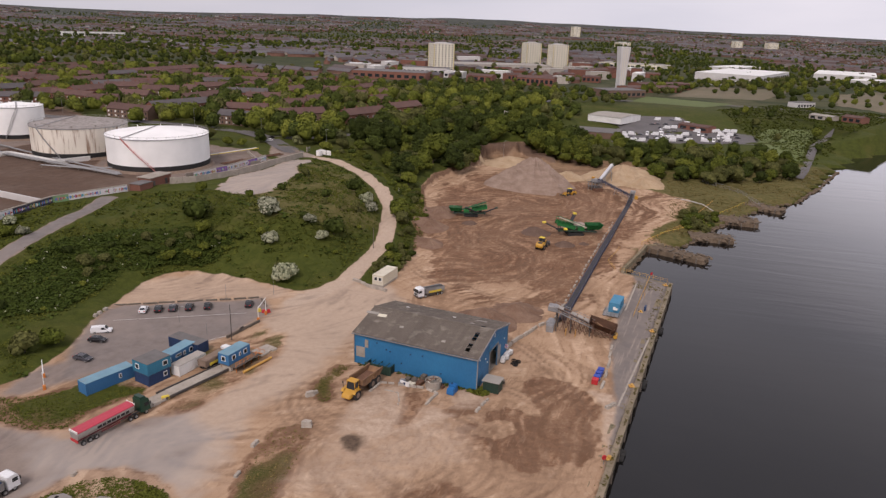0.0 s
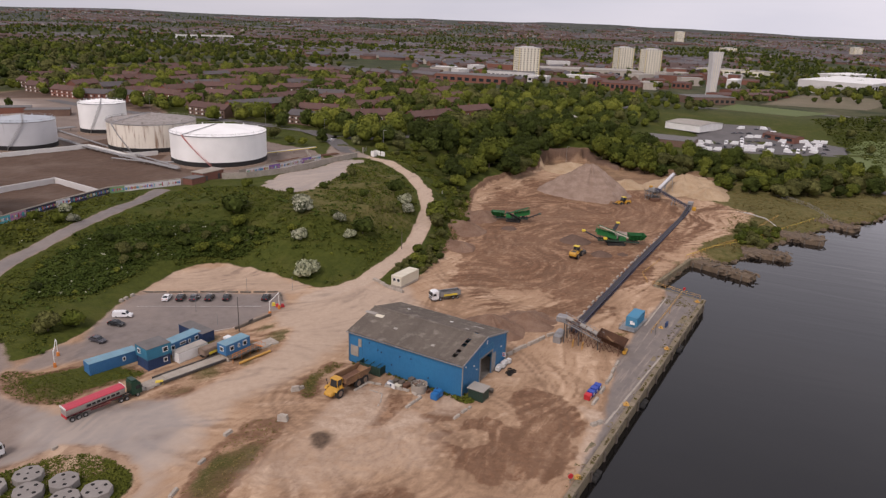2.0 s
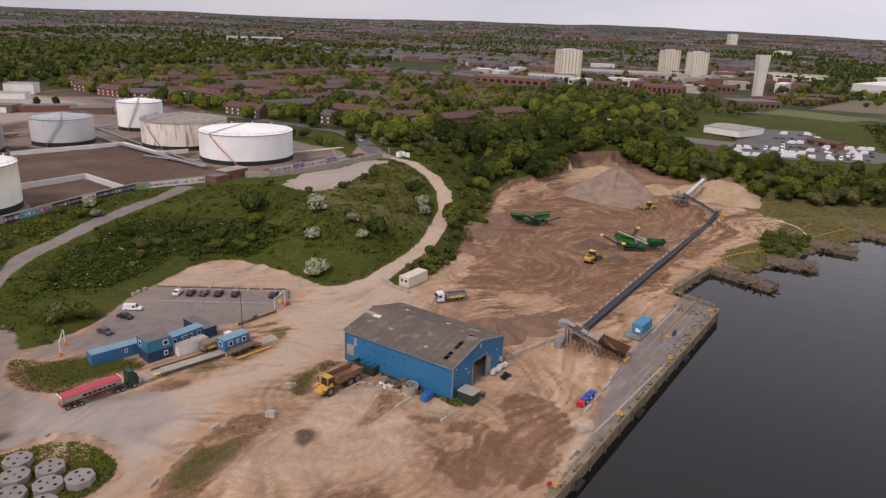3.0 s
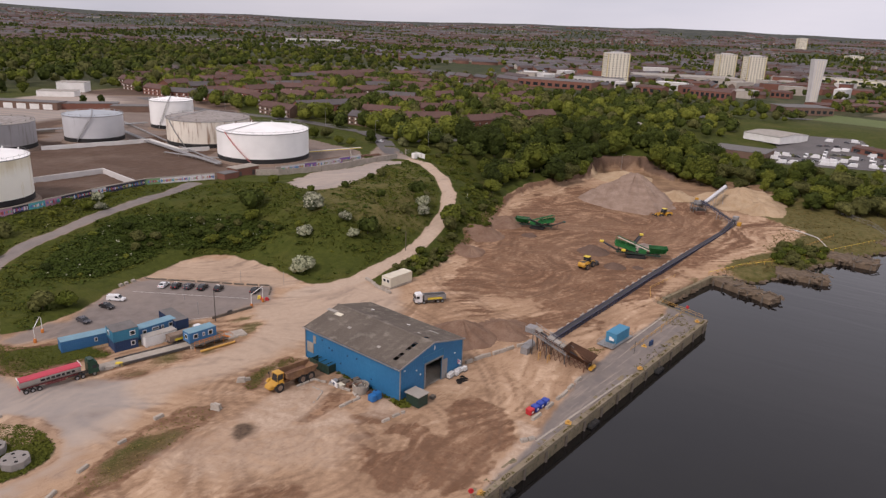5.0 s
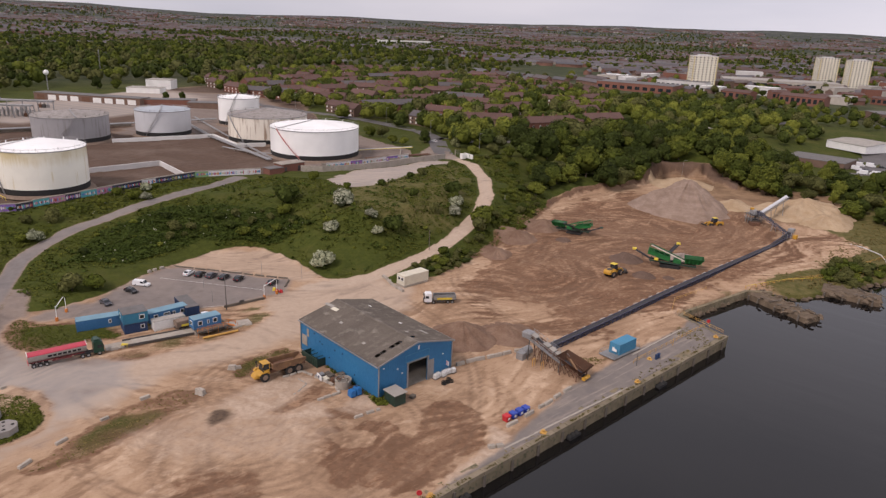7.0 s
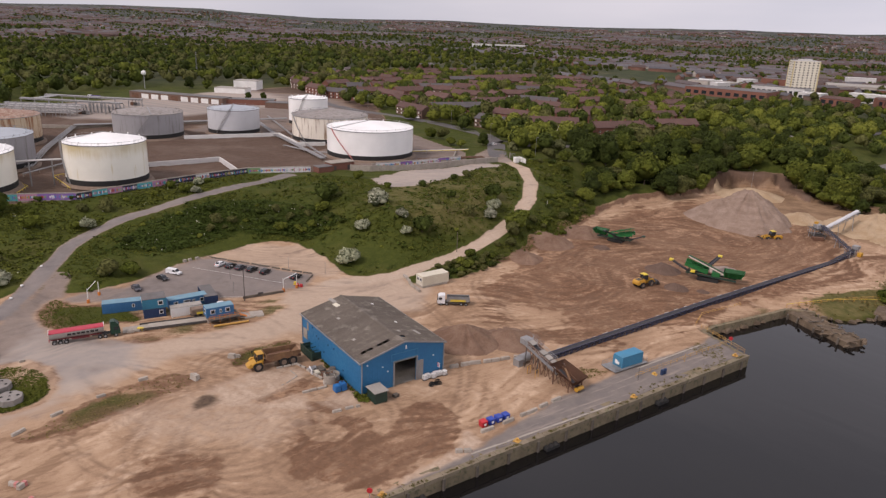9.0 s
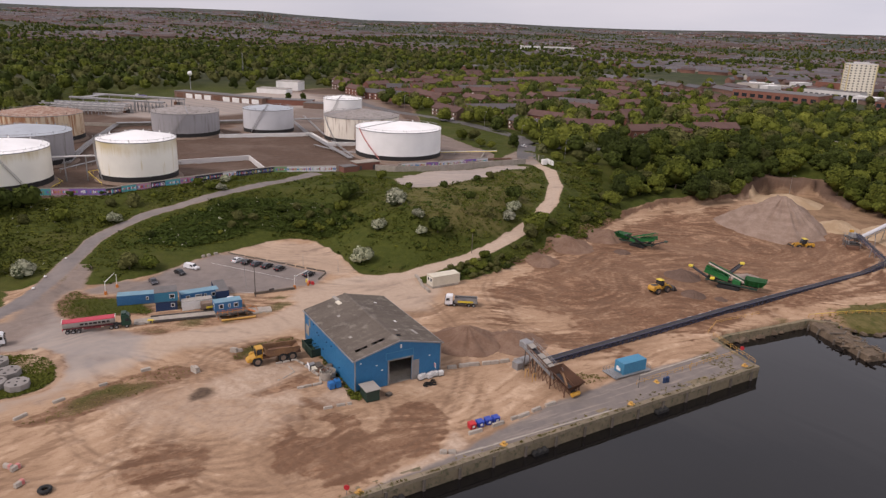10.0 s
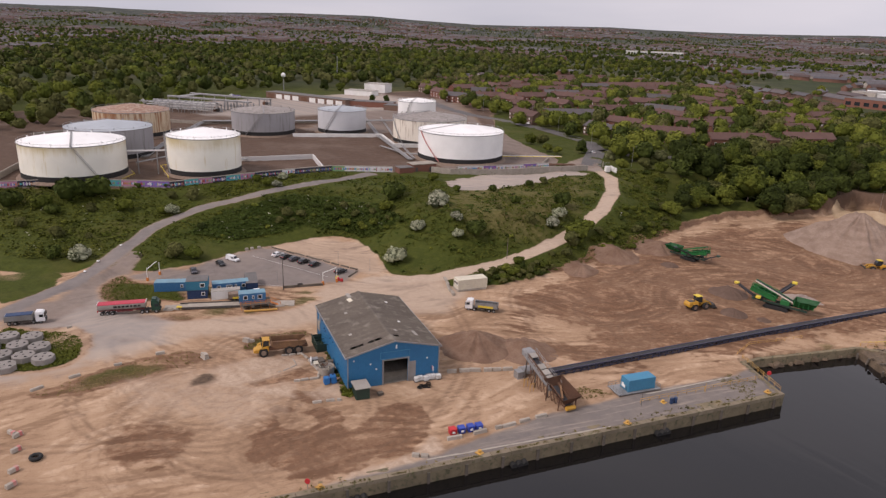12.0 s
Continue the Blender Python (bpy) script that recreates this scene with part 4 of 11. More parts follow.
    col = k.mix(k.math('MULTIPLY', k.math('MULTIPLY', rutted, k.range(n2, 0.25, 0.5)), 0.8), col, (0.1550, 0.0939, 0.0602))
    slabc = k.mix(k.range(n4, 0.4, 0.66), (0.5, 0.385, 0.29), (0.35, 0.255, 0.185))
    col = k.mix(k.math('MULTIPLY', slabs, k.range(n2, 0.3, 0.55, 0.35, 1.0)), col, slabc)
    col = k.mix(pool, col, k.mix(k.range(n4, 0.42, 0.6), (0.0850, 0.0601, 0.0430), (0.1300, 0.0892, 0.0619)))
    sandc = k.mix(k.range(n2, 0.3, 0.7), (0.3, 0.1976, 0.1187), (0.225, 0.1406, 0.0843))
    strata = k.noise(k.scaled(v, (0.05, 0.05, 1.1)), 1.6, 4, 0.6)
    sandc = k.mix(k.range(strata, 0.42, 0.62, 0.0, 0.8), sandc, (0.135, 0.0808, 0.0482))
    col = k.mix(sand, col, sandc)
    palec = k.mix(k.range(n4, 0.36, 0.66), (0.46, 0.36, 0.275), (0.39, 0.295, 0.222))
    palec = k.mix(k.range(smears, 0.45, 0.2, 0.0, 0.7), palec, (0.27, 0.21, 0.165))
    col = k.mix(pale, col, palec)
    greyc = k.mix(k.range(smears, 0.35, 0.75), (0.3, 0.265, 0.24), (0.37, 0.315, 0.27))
    tarc = k.mix(k.range(n2, 0.35, 0.7), (0.2, 0.178, 0.168), (0.15, 0.134, 0.127))
    tarc = k.mix(k.range(n1, 0.45, 0.7, 0.0, 0.5), tarc, (0.28, 0.235, 0.205))
    col = k.mix(tar, col, tarc)
    slab = k.mix(k.range(n2, 0.35, 0.68), (0.165, 0.145, 0.135), (0.21, 0.18, 0.158))
    streak = k.noise(k.scaled(v, (0.9, 0.06, 1.0), (0, 0, radians(23))), 1.2, 5, 0.6)
    slab = k.mix(k.range(streak, 0.54, 0.7, 0.0, 0.75), slab, (0.34, 0.28, 0.23))
    col = k.mix(conc, col, slab)
    brn = k.mix(k.range(n2, 0.3, 0.72), (0.122, 0.08, 0.058), (0.084, 0.056, 0.042))
    brn = k.mix(k.range(n1, 0.5, 0.7, 0.0, 0.6), brn, (0.165, 0.122, 0.096))
    col = k.mix(brown, col, brn)
    col = k.mix(greyed, col, greyc)
    gr = k.mix(k.range(n2, 0.3, 0.7), (0.034, 0.046, 0.0078), (0.07, 0.08, 0.014))
    gr = k.mix(k.range(n1, 0.5, 0.68, 0.0, 0.6), gr, (0.1, 0.09, 0.027))
    gr = k.mix(k.range(n3, 0.42, 0.75, 0.0, 0.7), gr, (0.024, 0.032, 0.006))
    gr = k.mix(k.range(n4, 0.5, 0.68, 0.0, 0.6), gr, (0.078, 0.085, 0.017))
    gr = k.mix(k.math('MULTIPLY', dry, k.range(n2, 0.36, 0.58, 0.35, 0.95)), gr, k.mix(k.range(n4, 0.4, 0.62), (0.155, 0.122, 0.052), (0.1, 0.088, 0.03)))
    edge = k.math('SUBTRACT', k.math('ADD', grass, k.math('MULTIPLY', n3, 0.5)), 0.25, True)
    col = k.mix(k.range(edge, 0.3, 0.6), col, gr)
    f1, f2 = k.noise(v, 0.006, 6, 0.62), k.noise(v, 0.03, 6, 0.7)
    fc = k.mix(k.range(f1, 0.42, 0.6), (0.05, 0.06, 0.025), (0.1, 0.092, 0.05))
    fc = k.mix(k.range(f2, 0.42, 0.58, 0.0, 0.9), fc, (0.034, 0.042, 0.02))
    pos = k.n.new("ShaderNodeVectorMath")
    pos.operation = 'LENGTH'
    k.l.new(v, pos.inputs[0])
    fields = k.noise(v, 0.011, 6, 0.65)
    # far ground greyed beyond 2300 m, a mild haze put into the colour
    hazed = k.mix(k.range(f1, 0.4, 0.6), (0.052, 0.057, 0.05), (0.085, 0.087, 0.07))
    hazed = k.mix(k.range(fields, 0.56, 0.6), hazed, (0.15, 0.145, 0.115))
    hazed = k.mix(k.range(f2, 0.44, 0.58, 0.0, 0.9), hazed, (0.035, 0.041, 0.036))
    fc = k.mix(k.range(pos.outputs['Value'], 2300, 3600), fc, hazed)
    col = k.mix(far, col, fc)
    k.bump(k.math('ADD', n3, k.math('MULTIPLY', k.math('ADD', tracks, n4), 0.7)), 0.4, 0.12)
    return k.done(col, 0.95, 0.0, 0.12)


M["ground"] = ground_mat()
ground_me.materials.append(M["ground"])
ground = tagged(new("ground", ground_me), "sandy yard, grassy banks and far country in one sheet", "ground", kind="structure")

# river
def water_mat():
    k = Net("dark_river_water")
    v = k.coord()
    a = k.noise(k.scaled(v, (0.1, 0.5, 1), (0, 0, radians(12))), 1.0, 3, 0.5, 0.6)
    w = k.noise(k.scaled(v, (0.012, 0.1, 1), (0, 0, radians(16))), 1.0, 3, 0.5, 0.9)
    calm = k.noise(v, 0.012, 3, 0.5)
    h = k.math('MULTIPLY', k.math('ADD', k.math('MULTIPLY', a, 0.6), k.math('MULTIPLY', w, 2.6)), k.range(calm, 0.35, 0.62, 0.25, 1.0))
    b = k.noise(v, 0.05, 4, 0.5)
    col = k.mix(k.range(b, 0.3, 0.7), (0.0062, 0.0058, 0.0058), (0.0076, 0.007, 0.0072))
    k.bump(h, 0.22, 0.16)
    k.b.inputs["IOR"].default_value = 1.33
    return k.done(col, k.range(calm, 0.35, 0.7, 0.03, 0.07), 0.0, 0.8)


M["water"] = water_mat()
bm = bmesh.new()
prism(bm, [(-60, -900), (4800, -900), (4800, 1550), (900, 960), (480, 700), (330, 580), (120, 330), (40, 260), (40, 180), (-60, 40)], WATER - 0.4, WATER)
river = part("water", bm, "water")
tagged(river, "dark grey calm river with faint ripples", "water", kind="structure")

# ---- quay ----
qd = (QUAY_N - QUAY_S).normalized()
qn = Vector((qd.y, -qd.x))
QANG = math.degrees(math.atan2(qd.y, qd.x))


def along(s, off=0.0, z=0.0):
    """A place on the quay: s metres from its corner towards the camera, off metres inland."""
    p = QUAY_N - qd * s - qn * off
    return (p.x, p.y, z)


quay = thing("quay_wall", pose(0, 0, 0), "stained concrete quay wall above dark water", "quay wall", kind="structure")
QL = 190.0
bm = bmesh.new()
o, i = QUAY_N - qd * QL, QUAY_N
prism(bm, [(o.x - qn.x * 3.0, o.y - qn.y * 3.0), (i.x - qn.x * 3.0, i.y - qn.y * 3.0), (i.x, i.y), (o.x, o.y)], WATER - 1.5, -0.02)
part("wall_face", bm, "quay", quay)
inner = [Vector((76.5, 211.5)), Vector((63.0, 221.5))]
bm = bmesh.new()
for a, b in zip(inner, inner[1:]):
    d = (b - a).normalized()
    nn = Vector((d.y, -d.x)) * -1
    prism(bm, [(a.x, a.y), (b.x, b.y), (b.x + nn.x * 2.9, b.y + nn.y * 2.9), (a.x + nn.x * 2.9, a.y + nn.y * 2.9)], WATER - 1.5, -0.12)
part("return_wall", bm, "quay", quay)
for k in range(46):
    bm = bmesh.new()
    s = k * 4.1
    a, b = along(s + 0.05, 0.05), along(s + 4.05, 0.05)
    prism(bm, [(a[0] + qn.x * 0.25, a[1] + qn.y * 0.25), (b[0] + qn.x * 0.25, b[1] + qn.y * 0.25), (b[0] - qn.x * 1.0, b[1] - qn.y * 1.0), (a[0] - qn.x * 1.0, a[1] - qn.y * 1.0)],
          -0.55 + 0.03 * math.sin(k * 2.3), 0.26 + 0.03 * math.sin(k * 1.7))
    part("coping_stone", bm, "coping", quay)
for k in range(24):
    bm = bmesh.new()
    box(bm, (0, 0, -2.6), (0.5, 0.4, 4.2))
    p = along(3 + k * 7.6, -0.2)
    part("fender_post", bm, "timber", quay, m=pose(p[0], p[1], 0, 0, 0, QANG))

# ---- blue shed ----
def make_shed():
    ex, ey = Vector((9.9, 138.4)) - Vector((-18.6, 150.6)), Vector((18.1, 158.4)) - Vector((9.9, 138.4))
    L, W, E, R = 31.0, 21.5, 7.8, 10.3
    ang = math.degrees(math.atan2(ex.y, ex.x))
    shed = thing("industrial_shed", pose(-18.6, 150.6, 0, 0, 0, ang), "large blue steel shed with weathered grey sheet roof", "shed")
    # walls, drawn as trapezoidal sheets: x along the long side, y across
    bm = bmesh.new()
    t = 0.18
    box(bm, (L / 2, t / 2, E / 2), (L, t, E))
    wall = part("side_wall", bm, "blue_clad", shed)
    bm = bmesh.new()
    box(bm, (L / 2, W - t / 2, E / 2), (L, t, E))
    part("side_wall", bm, "blue_clad", shed)
    bm = bmesh.new()
    profile(bm, [(t, 0), (W - t, 0), (W - t, E), (W / 2, R), (t, E)], 0, t)
    part("rear_gable", bm, "blue_clad", shed)
    # front gable with the door opening
    d0, d1, dh = 8.3, 13.9, 5.9
    bm = bmesh.new()
    profile(bm, [(t, 0), (d0, 0), (d0, dh), (d0, E), (t, E)], L - t, L)
    profile(bm, [(d1, 0), (W - t, 0), (W - t, E), (d1, E), (d1, dh)], L - t, L)
    profile(bm, [(d0, dh), (d1, dh), (d1, E), (d0, E)], L - t, L)
    profile(bm, [(t, E), (W - t, E), (W / 2, R)], L - t, L)
    part("front_gable", bm, "blue_clad", shed)
    bm = bmesh.new()
    for k in range(int(L / 0.62)):
        box(bm, (0.31 + k * 0.62, -0.012, E / 2), (0.13, 0.024, E - 0.1))
    part("cladding_rib", bm, "blue_clad", shed)
    bm = bmesh.new()
    for k in range(int(W / 0.62)):
        y = 0.31 + k * 0.62
        h = E + (R - E) * (1 - abs(y - W / 2) / (W / 2)) - 0.15
        if d0 - 0.2 < y < d1 + 0.2:
            box(bm, (L + 0.012, y, (dh + h) / 2 + 0.3), (0.024, 0.13, h - dh - 0.7))
        else:
            box(bm, (L + 0.012, y, h / 2), (0.024, 0.13, h))
    part("cladding_rib", bm, "blue_clad", shed)
    # door frame, runner and box above it
    bm = bmesh.new()
    for y in (d0 - 0.2, d1 + 0.2):
        box(bm, (L + 0.08, y, dh / 2), (0.2, 0.3, dh))
    box(bm, (L + 0.08, (d0 + d1) / 2, dh + 0.12), (0.2, d1 - d0 + 0.8, 0.24))
    part("door_frame", bm, "steel", shed)
    bm = bmesh.new()
    box(bm, (L + 0.12, d1 + 1.15, 2.45), (0.14, 1.5, 4.9))
    part("sliding_door", bm, "steel", shed, "grey sliding door pushed open")
    bm = bmesh.new()
    for a, b in (((7.5, 7.9), (14.3, 7.9)), ((7.5, 6.3), (14.3, 6.3)), ((7.5, 6.3), (7.5, 7.9)), ((14.3, 6.3), (14.3, 7.9))):
        beam(bm, (L + 0.07, a[0], a[1]), (L + 0.07, b[0], b[1]), 0.1, 0.1)
    part("sign_outline", bm, "blue_light", shed)
    bm = bmesh.new()
    box(bm, (L + 0.1, W / 2 + 0.4, 9.0), (0.08, 0.35, 0.9))
    part("gable_vent", bm, "white", shed)
    # roof: two slabs of corrugated sheet with a gap at the failed lights
    over = 0.35
    slope = math.hypot(W / 2 + over, (R - E) * (W / 2 + over) / (W / 2))
    rise = math.atan2(R - E, W / 2)
    holes = ([(L - 3.6, L - 2.7, 2.0, 3.3), (L - 3.6, L - 2.7, 3.5, 4.9), (L - 3.6, L - 2.7, 6.1, 7.4), (L - 3.6, L - 2.7, 7.6, 9.3)], [(2.8, 3.6, 9.4, 10.6)])
    for side in (0, 1):
        m = pose(0, -over, E + 0.12 - (R - E) * over / (W / 2), math.degrees(rise)) if side == 0 else pose(L, W + over, E + 0.12 - (R - E) * over / (W / 2), math.degrees(rise), 0, 180)
        roof = new("roof_slope")
        roof.parent, roof.matrix_basis = shed, m
        bm = bmesh.new()
        for s in (1.5, 4.0, 6.5, 9.0):
            box(bm, (L / 2, s, -0.15), (L - 0.6, 0.12, 0.2))
        part("purlin", bm, "dark_steel", roof)
        n = 31
        u = (L + 2 * over) / n
        made = {}
        for k in range(n):
            x0 = -over + k * u
            runs = [(0.0, slope)]
            for h in holes[side]:
                if h[0] < x0 + u / 2 < h[1]:
                    runs = [q for a, b in runs for q in ((a, min(b, h[2])), (max(a, h[3]), b)) if q[1] - q[0] > 0.05]
            for a, b in runs:
                key = (round(a, 2), round(b, 2))
                mm = pose(x0, a, 0)
                if key in made:
                    again(made[key], roof, mm)
                    continue
                bm = bmesh.new()
                top = [(i * u / 12, 0.06 if i % 4 in (1, 2) else 0.0) for i in range(13)]
                ring = top + [(px, pz - 0.025) for px, pz in reversed(top)]
                lo = [bm.verts.new((px, 0, pz)) for px, pz in ring]
                hi = [bm.verts.new((px, b - a, pz)) for px, pz in ring]
                for i in range(26):
                    j = (i + 1) % 26
                    bm.faces.new((lo[i], lo[j], hi[j], hi[i]))
                made[key] = part("roof_sheet", bm, "roof_grey", roof, m=mm)
        for x, s, w, d, mt in ((0.6, 8.6, 3.0, 0.9, "roof_pale"), (10.0, 5.5, 1.0, 0.7, "roof_pale"), (21.5, 3.6, 0.9, 0.7, "roof_pale"), (3.5, 8.2, 2.2, 1.1, "cream")) if side == 0 else ((5.5, 4.6, 2.6, 0.8, "roof_pale"), (12.0, 6.4, 0.8, 0.6, "white"), (25.0, 5.5, 0.8, 0.6, "white"), (6.2, 9.2, 0.9, 0.7, "roof_pale")):
            bm = bmesh.new()
            box(bm, (x, s, 0.13), (w, d, 0.05), 4)
            part("roof_patch", bm, mt, roof)
    bm = bmesh.new()
    profile(bm, [(W / 2 - 0.45, R + 0.12), (W / 2, R + 0.3), (W / 2 + 0.45, R + 0.12), (W / 2, R + 0.2)], -over, L + over)
    part("ridge_cap", bm, "roof_grey", shed)
    for y0 in (-over - 0.12, W + over + 0.12):
        bm = bmesh.new()
        box(bm, (L / 2, y0, E - 0.12), (L + 0.7, 0.2, 0.18))
        part("gutter", bm, "steel", shed)
    for s, (ya, yb) in enumerate(((-over, W / 2), (W + over, W / 2))):
        bm = bmesh.new()
        beam(bm, (L + over, ya, E - 0.02), (L + over, yb, R + 0.2), 0.14, 0.32)
        part("barge_board", bm, "steel", shed)
    for y in (0.1, W - 0.1):
        bm = bmesh.new()
        box(bm, (L + 0.05, y, E / 2), (0.22, 0.22, E))
        part("corner_flashing", bm, "steel", shed)
    bm = bmesh.new()
    rod(bm, (0.15, -0.15, 0), (0.15, -0.15, E), 0.09)
    part("downpipe", bm, "steel", shed)
    bm = bmesh.new()
    box(bm, (1.8, -0.06, 3.2), (2.3, 0.1, 2.6))
    part("door_panel", bm, "concrete", shed, "faded grey side door")
    bm = bmesh.new()
    box(bm, (3.4, -0.07, 5.6), (0.9, 0.06, 2.0))
    part("wall_patch", bm, "concrete", shed)
    for x, z in ((6.2, 6.4), (8.6, 5.2), (9.6, 4.9), (14.8, 5.3), (17.8, 5.6), (12.5, 2.6), (22.5, 2.3)):
        bm = bmesh.new()
        box(bm, (x, -0.07, z), (0.35, 0.06, 0.35), 45)
        part("wall_patch", bm, "dark_blue", shed)
    for y, z in ((1.4, 6.9), (6.5, 4.2), (5.2, 5.6), (18.5, 5.2)):
        bm = bmesh.new()
        box(bm, (L + 0.12, y, z), (0.2, 0.3, 0.22))
        part("flood_light", bm, "white", shed)
    bm = bmesh.new()
    box(bm, (L / 2, W / 2, 0.03), (L - 0.5, W - 0.5, 0.06))
    part("floor_slab", bm, "concrete", shed)
    return shed


make_shed()

# ---- fuel depot ----
def storage_tank(x, y, r, h, cone, wall, roof, label, stair=None, stair_mat="steel", base_z=12.9):
    t = thing("storage_tank", pose(x, y, base_z), label, "storage tank", "tanks of the fuel depot")
    bm = bmesh.new()
    rod(bm, (0, 0, 2.1), (0, 0, h), r, seg=64, caps=False)
    part("shell", bm, wall, t, smooth=True)
    for k in range(1, 5):
        bm = bmesh.new()
        z = 2.1 + (h - 2.1) * k / 5
        rod(bm, (0, 0, z - 0.04), (0, 0, z + 0.04), r + 0.03, seg=64, caps=False)
        part("plate_seam", bm, wall, t)
    bm = bmesh.new()
    rod(bm, (0, 0, 0), (0, 0, 2.12), r + 0.05, seg=64)
    part("base_band", bm, "black", t, "black base band")
    bm = bmesh.new()
    rod(bm, (0, 0, -0.9), (0, 0, 0.05), r + 1.9, r + 1.0, seg=48)
    part("plinth", bm, "mud", t)
    bm = bmesh.new()
    rod(bm, (0, 0, h), (0, 0, h + cone), r + 0.12, 0.4, seg=64)
    part("roof", bm, roof, t)
    bm = bmesh.new()
    rod(bm, (0, 0, h - 0.22), (0, 0, h + 0.1), r + 0.3, seg=64, caps=False)
    part("rim", bm, "steel", t)
    for k in range(12):
        a = 2 * math.pi * k / 12 + 0.3
        bm = bmesh.new()
        rod(bm, (0, 0, 0), (0, 0, 0.8), 0.28, 0.2, seg=8)
        part("roof_vent", bm, roof, t, m=pose(0.9 * r * math.cos(a), 0.9 * r * math.sin(a), h + cone * 0.12))
    bm = bmesh.new()
    n = 36
    for k in range(n):
        a, b = 2 * math.pi * k / n, 2 * math.pi * (k + 1) / n
        p, q = (r * math.cos(a), r * math.sin(a)), (r * math.cos(b), r * math.sin(b))
        rod(bm, (*p, h), (*p, h + 1.0), 0.05, seg=4)
        rod(bm, (*p, h + 1.0), (*q, h + 1.0), 0.05, seg=4)
    part("guard_rail", bm, "steel", t)
    if stair is not None:
        # radial walkway over the roof, then a flight against the shell
        a0, sweep = radians(stair[0]), radians(stair[1])
        bm = bmesh.new()
        beam(bm, (0.3 * math.cos(a0), 0.3 * math.sin(a0), h + cone + 0.25), (r * math.cos(a0), r * math.sin(a0), h + 0.4), 0.6, 0.16)
        part("roof_walkway", bm, stair_mat if stair_mat != "stair_red" else "steel", t)
        bm = bmesh.new()
        m = 16
        for k in range(m):
            f0, f1 = k / m, (k + 1) / m
            p = [((r + 0.5) * math.cos(a0 + sweep * f), (r + 0.5) * math.sin(a0 + sweep * f), h + 0.2 - (h - 0.1) * f) for f in (f0, f1)]
            beam(bm, p[0], p[1], 0.55, 0.12)
            rod(bm, (p[0][0], p[0][1], p[0][2]), (p[0][0] * 1.02, p[0][1] * 1.02, p[0][2] + 1.0), 0.04, seg=4)
        for k in range(m):
            f0, f1 = k / m, (k + 1) / m
            p = [((r + 0.9) * math.cos(a0 + sweep * f), (r + 0.9) * math.sin(a0 + sweep * f), h + 1.2 - (h - 0.1) * f) for f in (f0, f1)]
            rod(bm, p[0], p[1], 0.06, seg=4)
        part("stair", bm, stair_mat, t)
    return t


storage_tank(-126.4, 315.2, 21.7, 13.6, 2.9, "tank_white", "roof_white", "clean white cylindrical fuel tank with black base band and red stair", (-110, 36), "stair_red")
storage_tank(-172.5, 337.5, 21.2, 13.4, 3.4, "tank_streaked", "roof_stain", "dirty white fuel tank with brown rust streaks", (-118, 30))
storage_tank(-223.0, 374.0, 12.4, 16.0, 1.9, "tank_white", "roof_white", "tall narrow white fuel tank", (-60, -30))
storage_tank(-228.6, 317.0, 14.6, 13.2, 2.1, "tank_pale", "roof_blueg", "pale grey fuel tank with dark base band", (-50, -32))
storage_tank(-165.5, 195.5, 15.2, 15.6, 3.0, "tank_stained", "roof_white", "white fuel tank stained yellow at the rim", (-122, 30), base_z=13.2)
storage_tank(-190.0, 150.5, 20.0, 13.8, 3.2, "tank_stained", "roof_white", "broad white fuel tank with yellowed rim and dark base", (-20, 26), base_z=13.2)
storage_tank(-250.0, 275.4, 18.2, 12.6, 2.4, "tank_grey", "roof_stain", "dull grey fuel tank with stained roof", (-30, -34))
storage_tank(-227.0, 178.7, 19.2, 13.2, 3.0, "tank_grey", "roof_blueg", "grey fuel tank with blue-grey cone roof", (-150, 30))
storage_tank(-283.0, 211.9, 20.0, 13.2, 3.2, "tank_rusty", "roof_rust", "fuel tank with heavily rusted roof and shell", (-165, 28))

# ---- vehicles (built facing +y) ----
def facing(a, b):
    """Turn about z, in degrees, that points +y from a towards b."""
    return math.degrees(math.atan2(-(b[0] - a[0]), b[1] - a[1]))


def wheel(parent, x, y, r, w, rim_mat="steel", name="wheel"):
    bm = bmesh.new()
    rod(bm, (-w / 2, 0, 0), (w / 2, 0, 0), r, seg=18)
    bevel(bm, min(0.06, w * 0.2))
    o = part(name, bm, "black", parent, m=pose(x, y, r))
    bm = bmesh.new()
    rod(bm, (-w / 2 - 0.015, 0, 0), (w / 2 + 0.015, 0, 0), r * 0.55, seg=12)
    part("rim", bm, rim_mat, o)
    return o


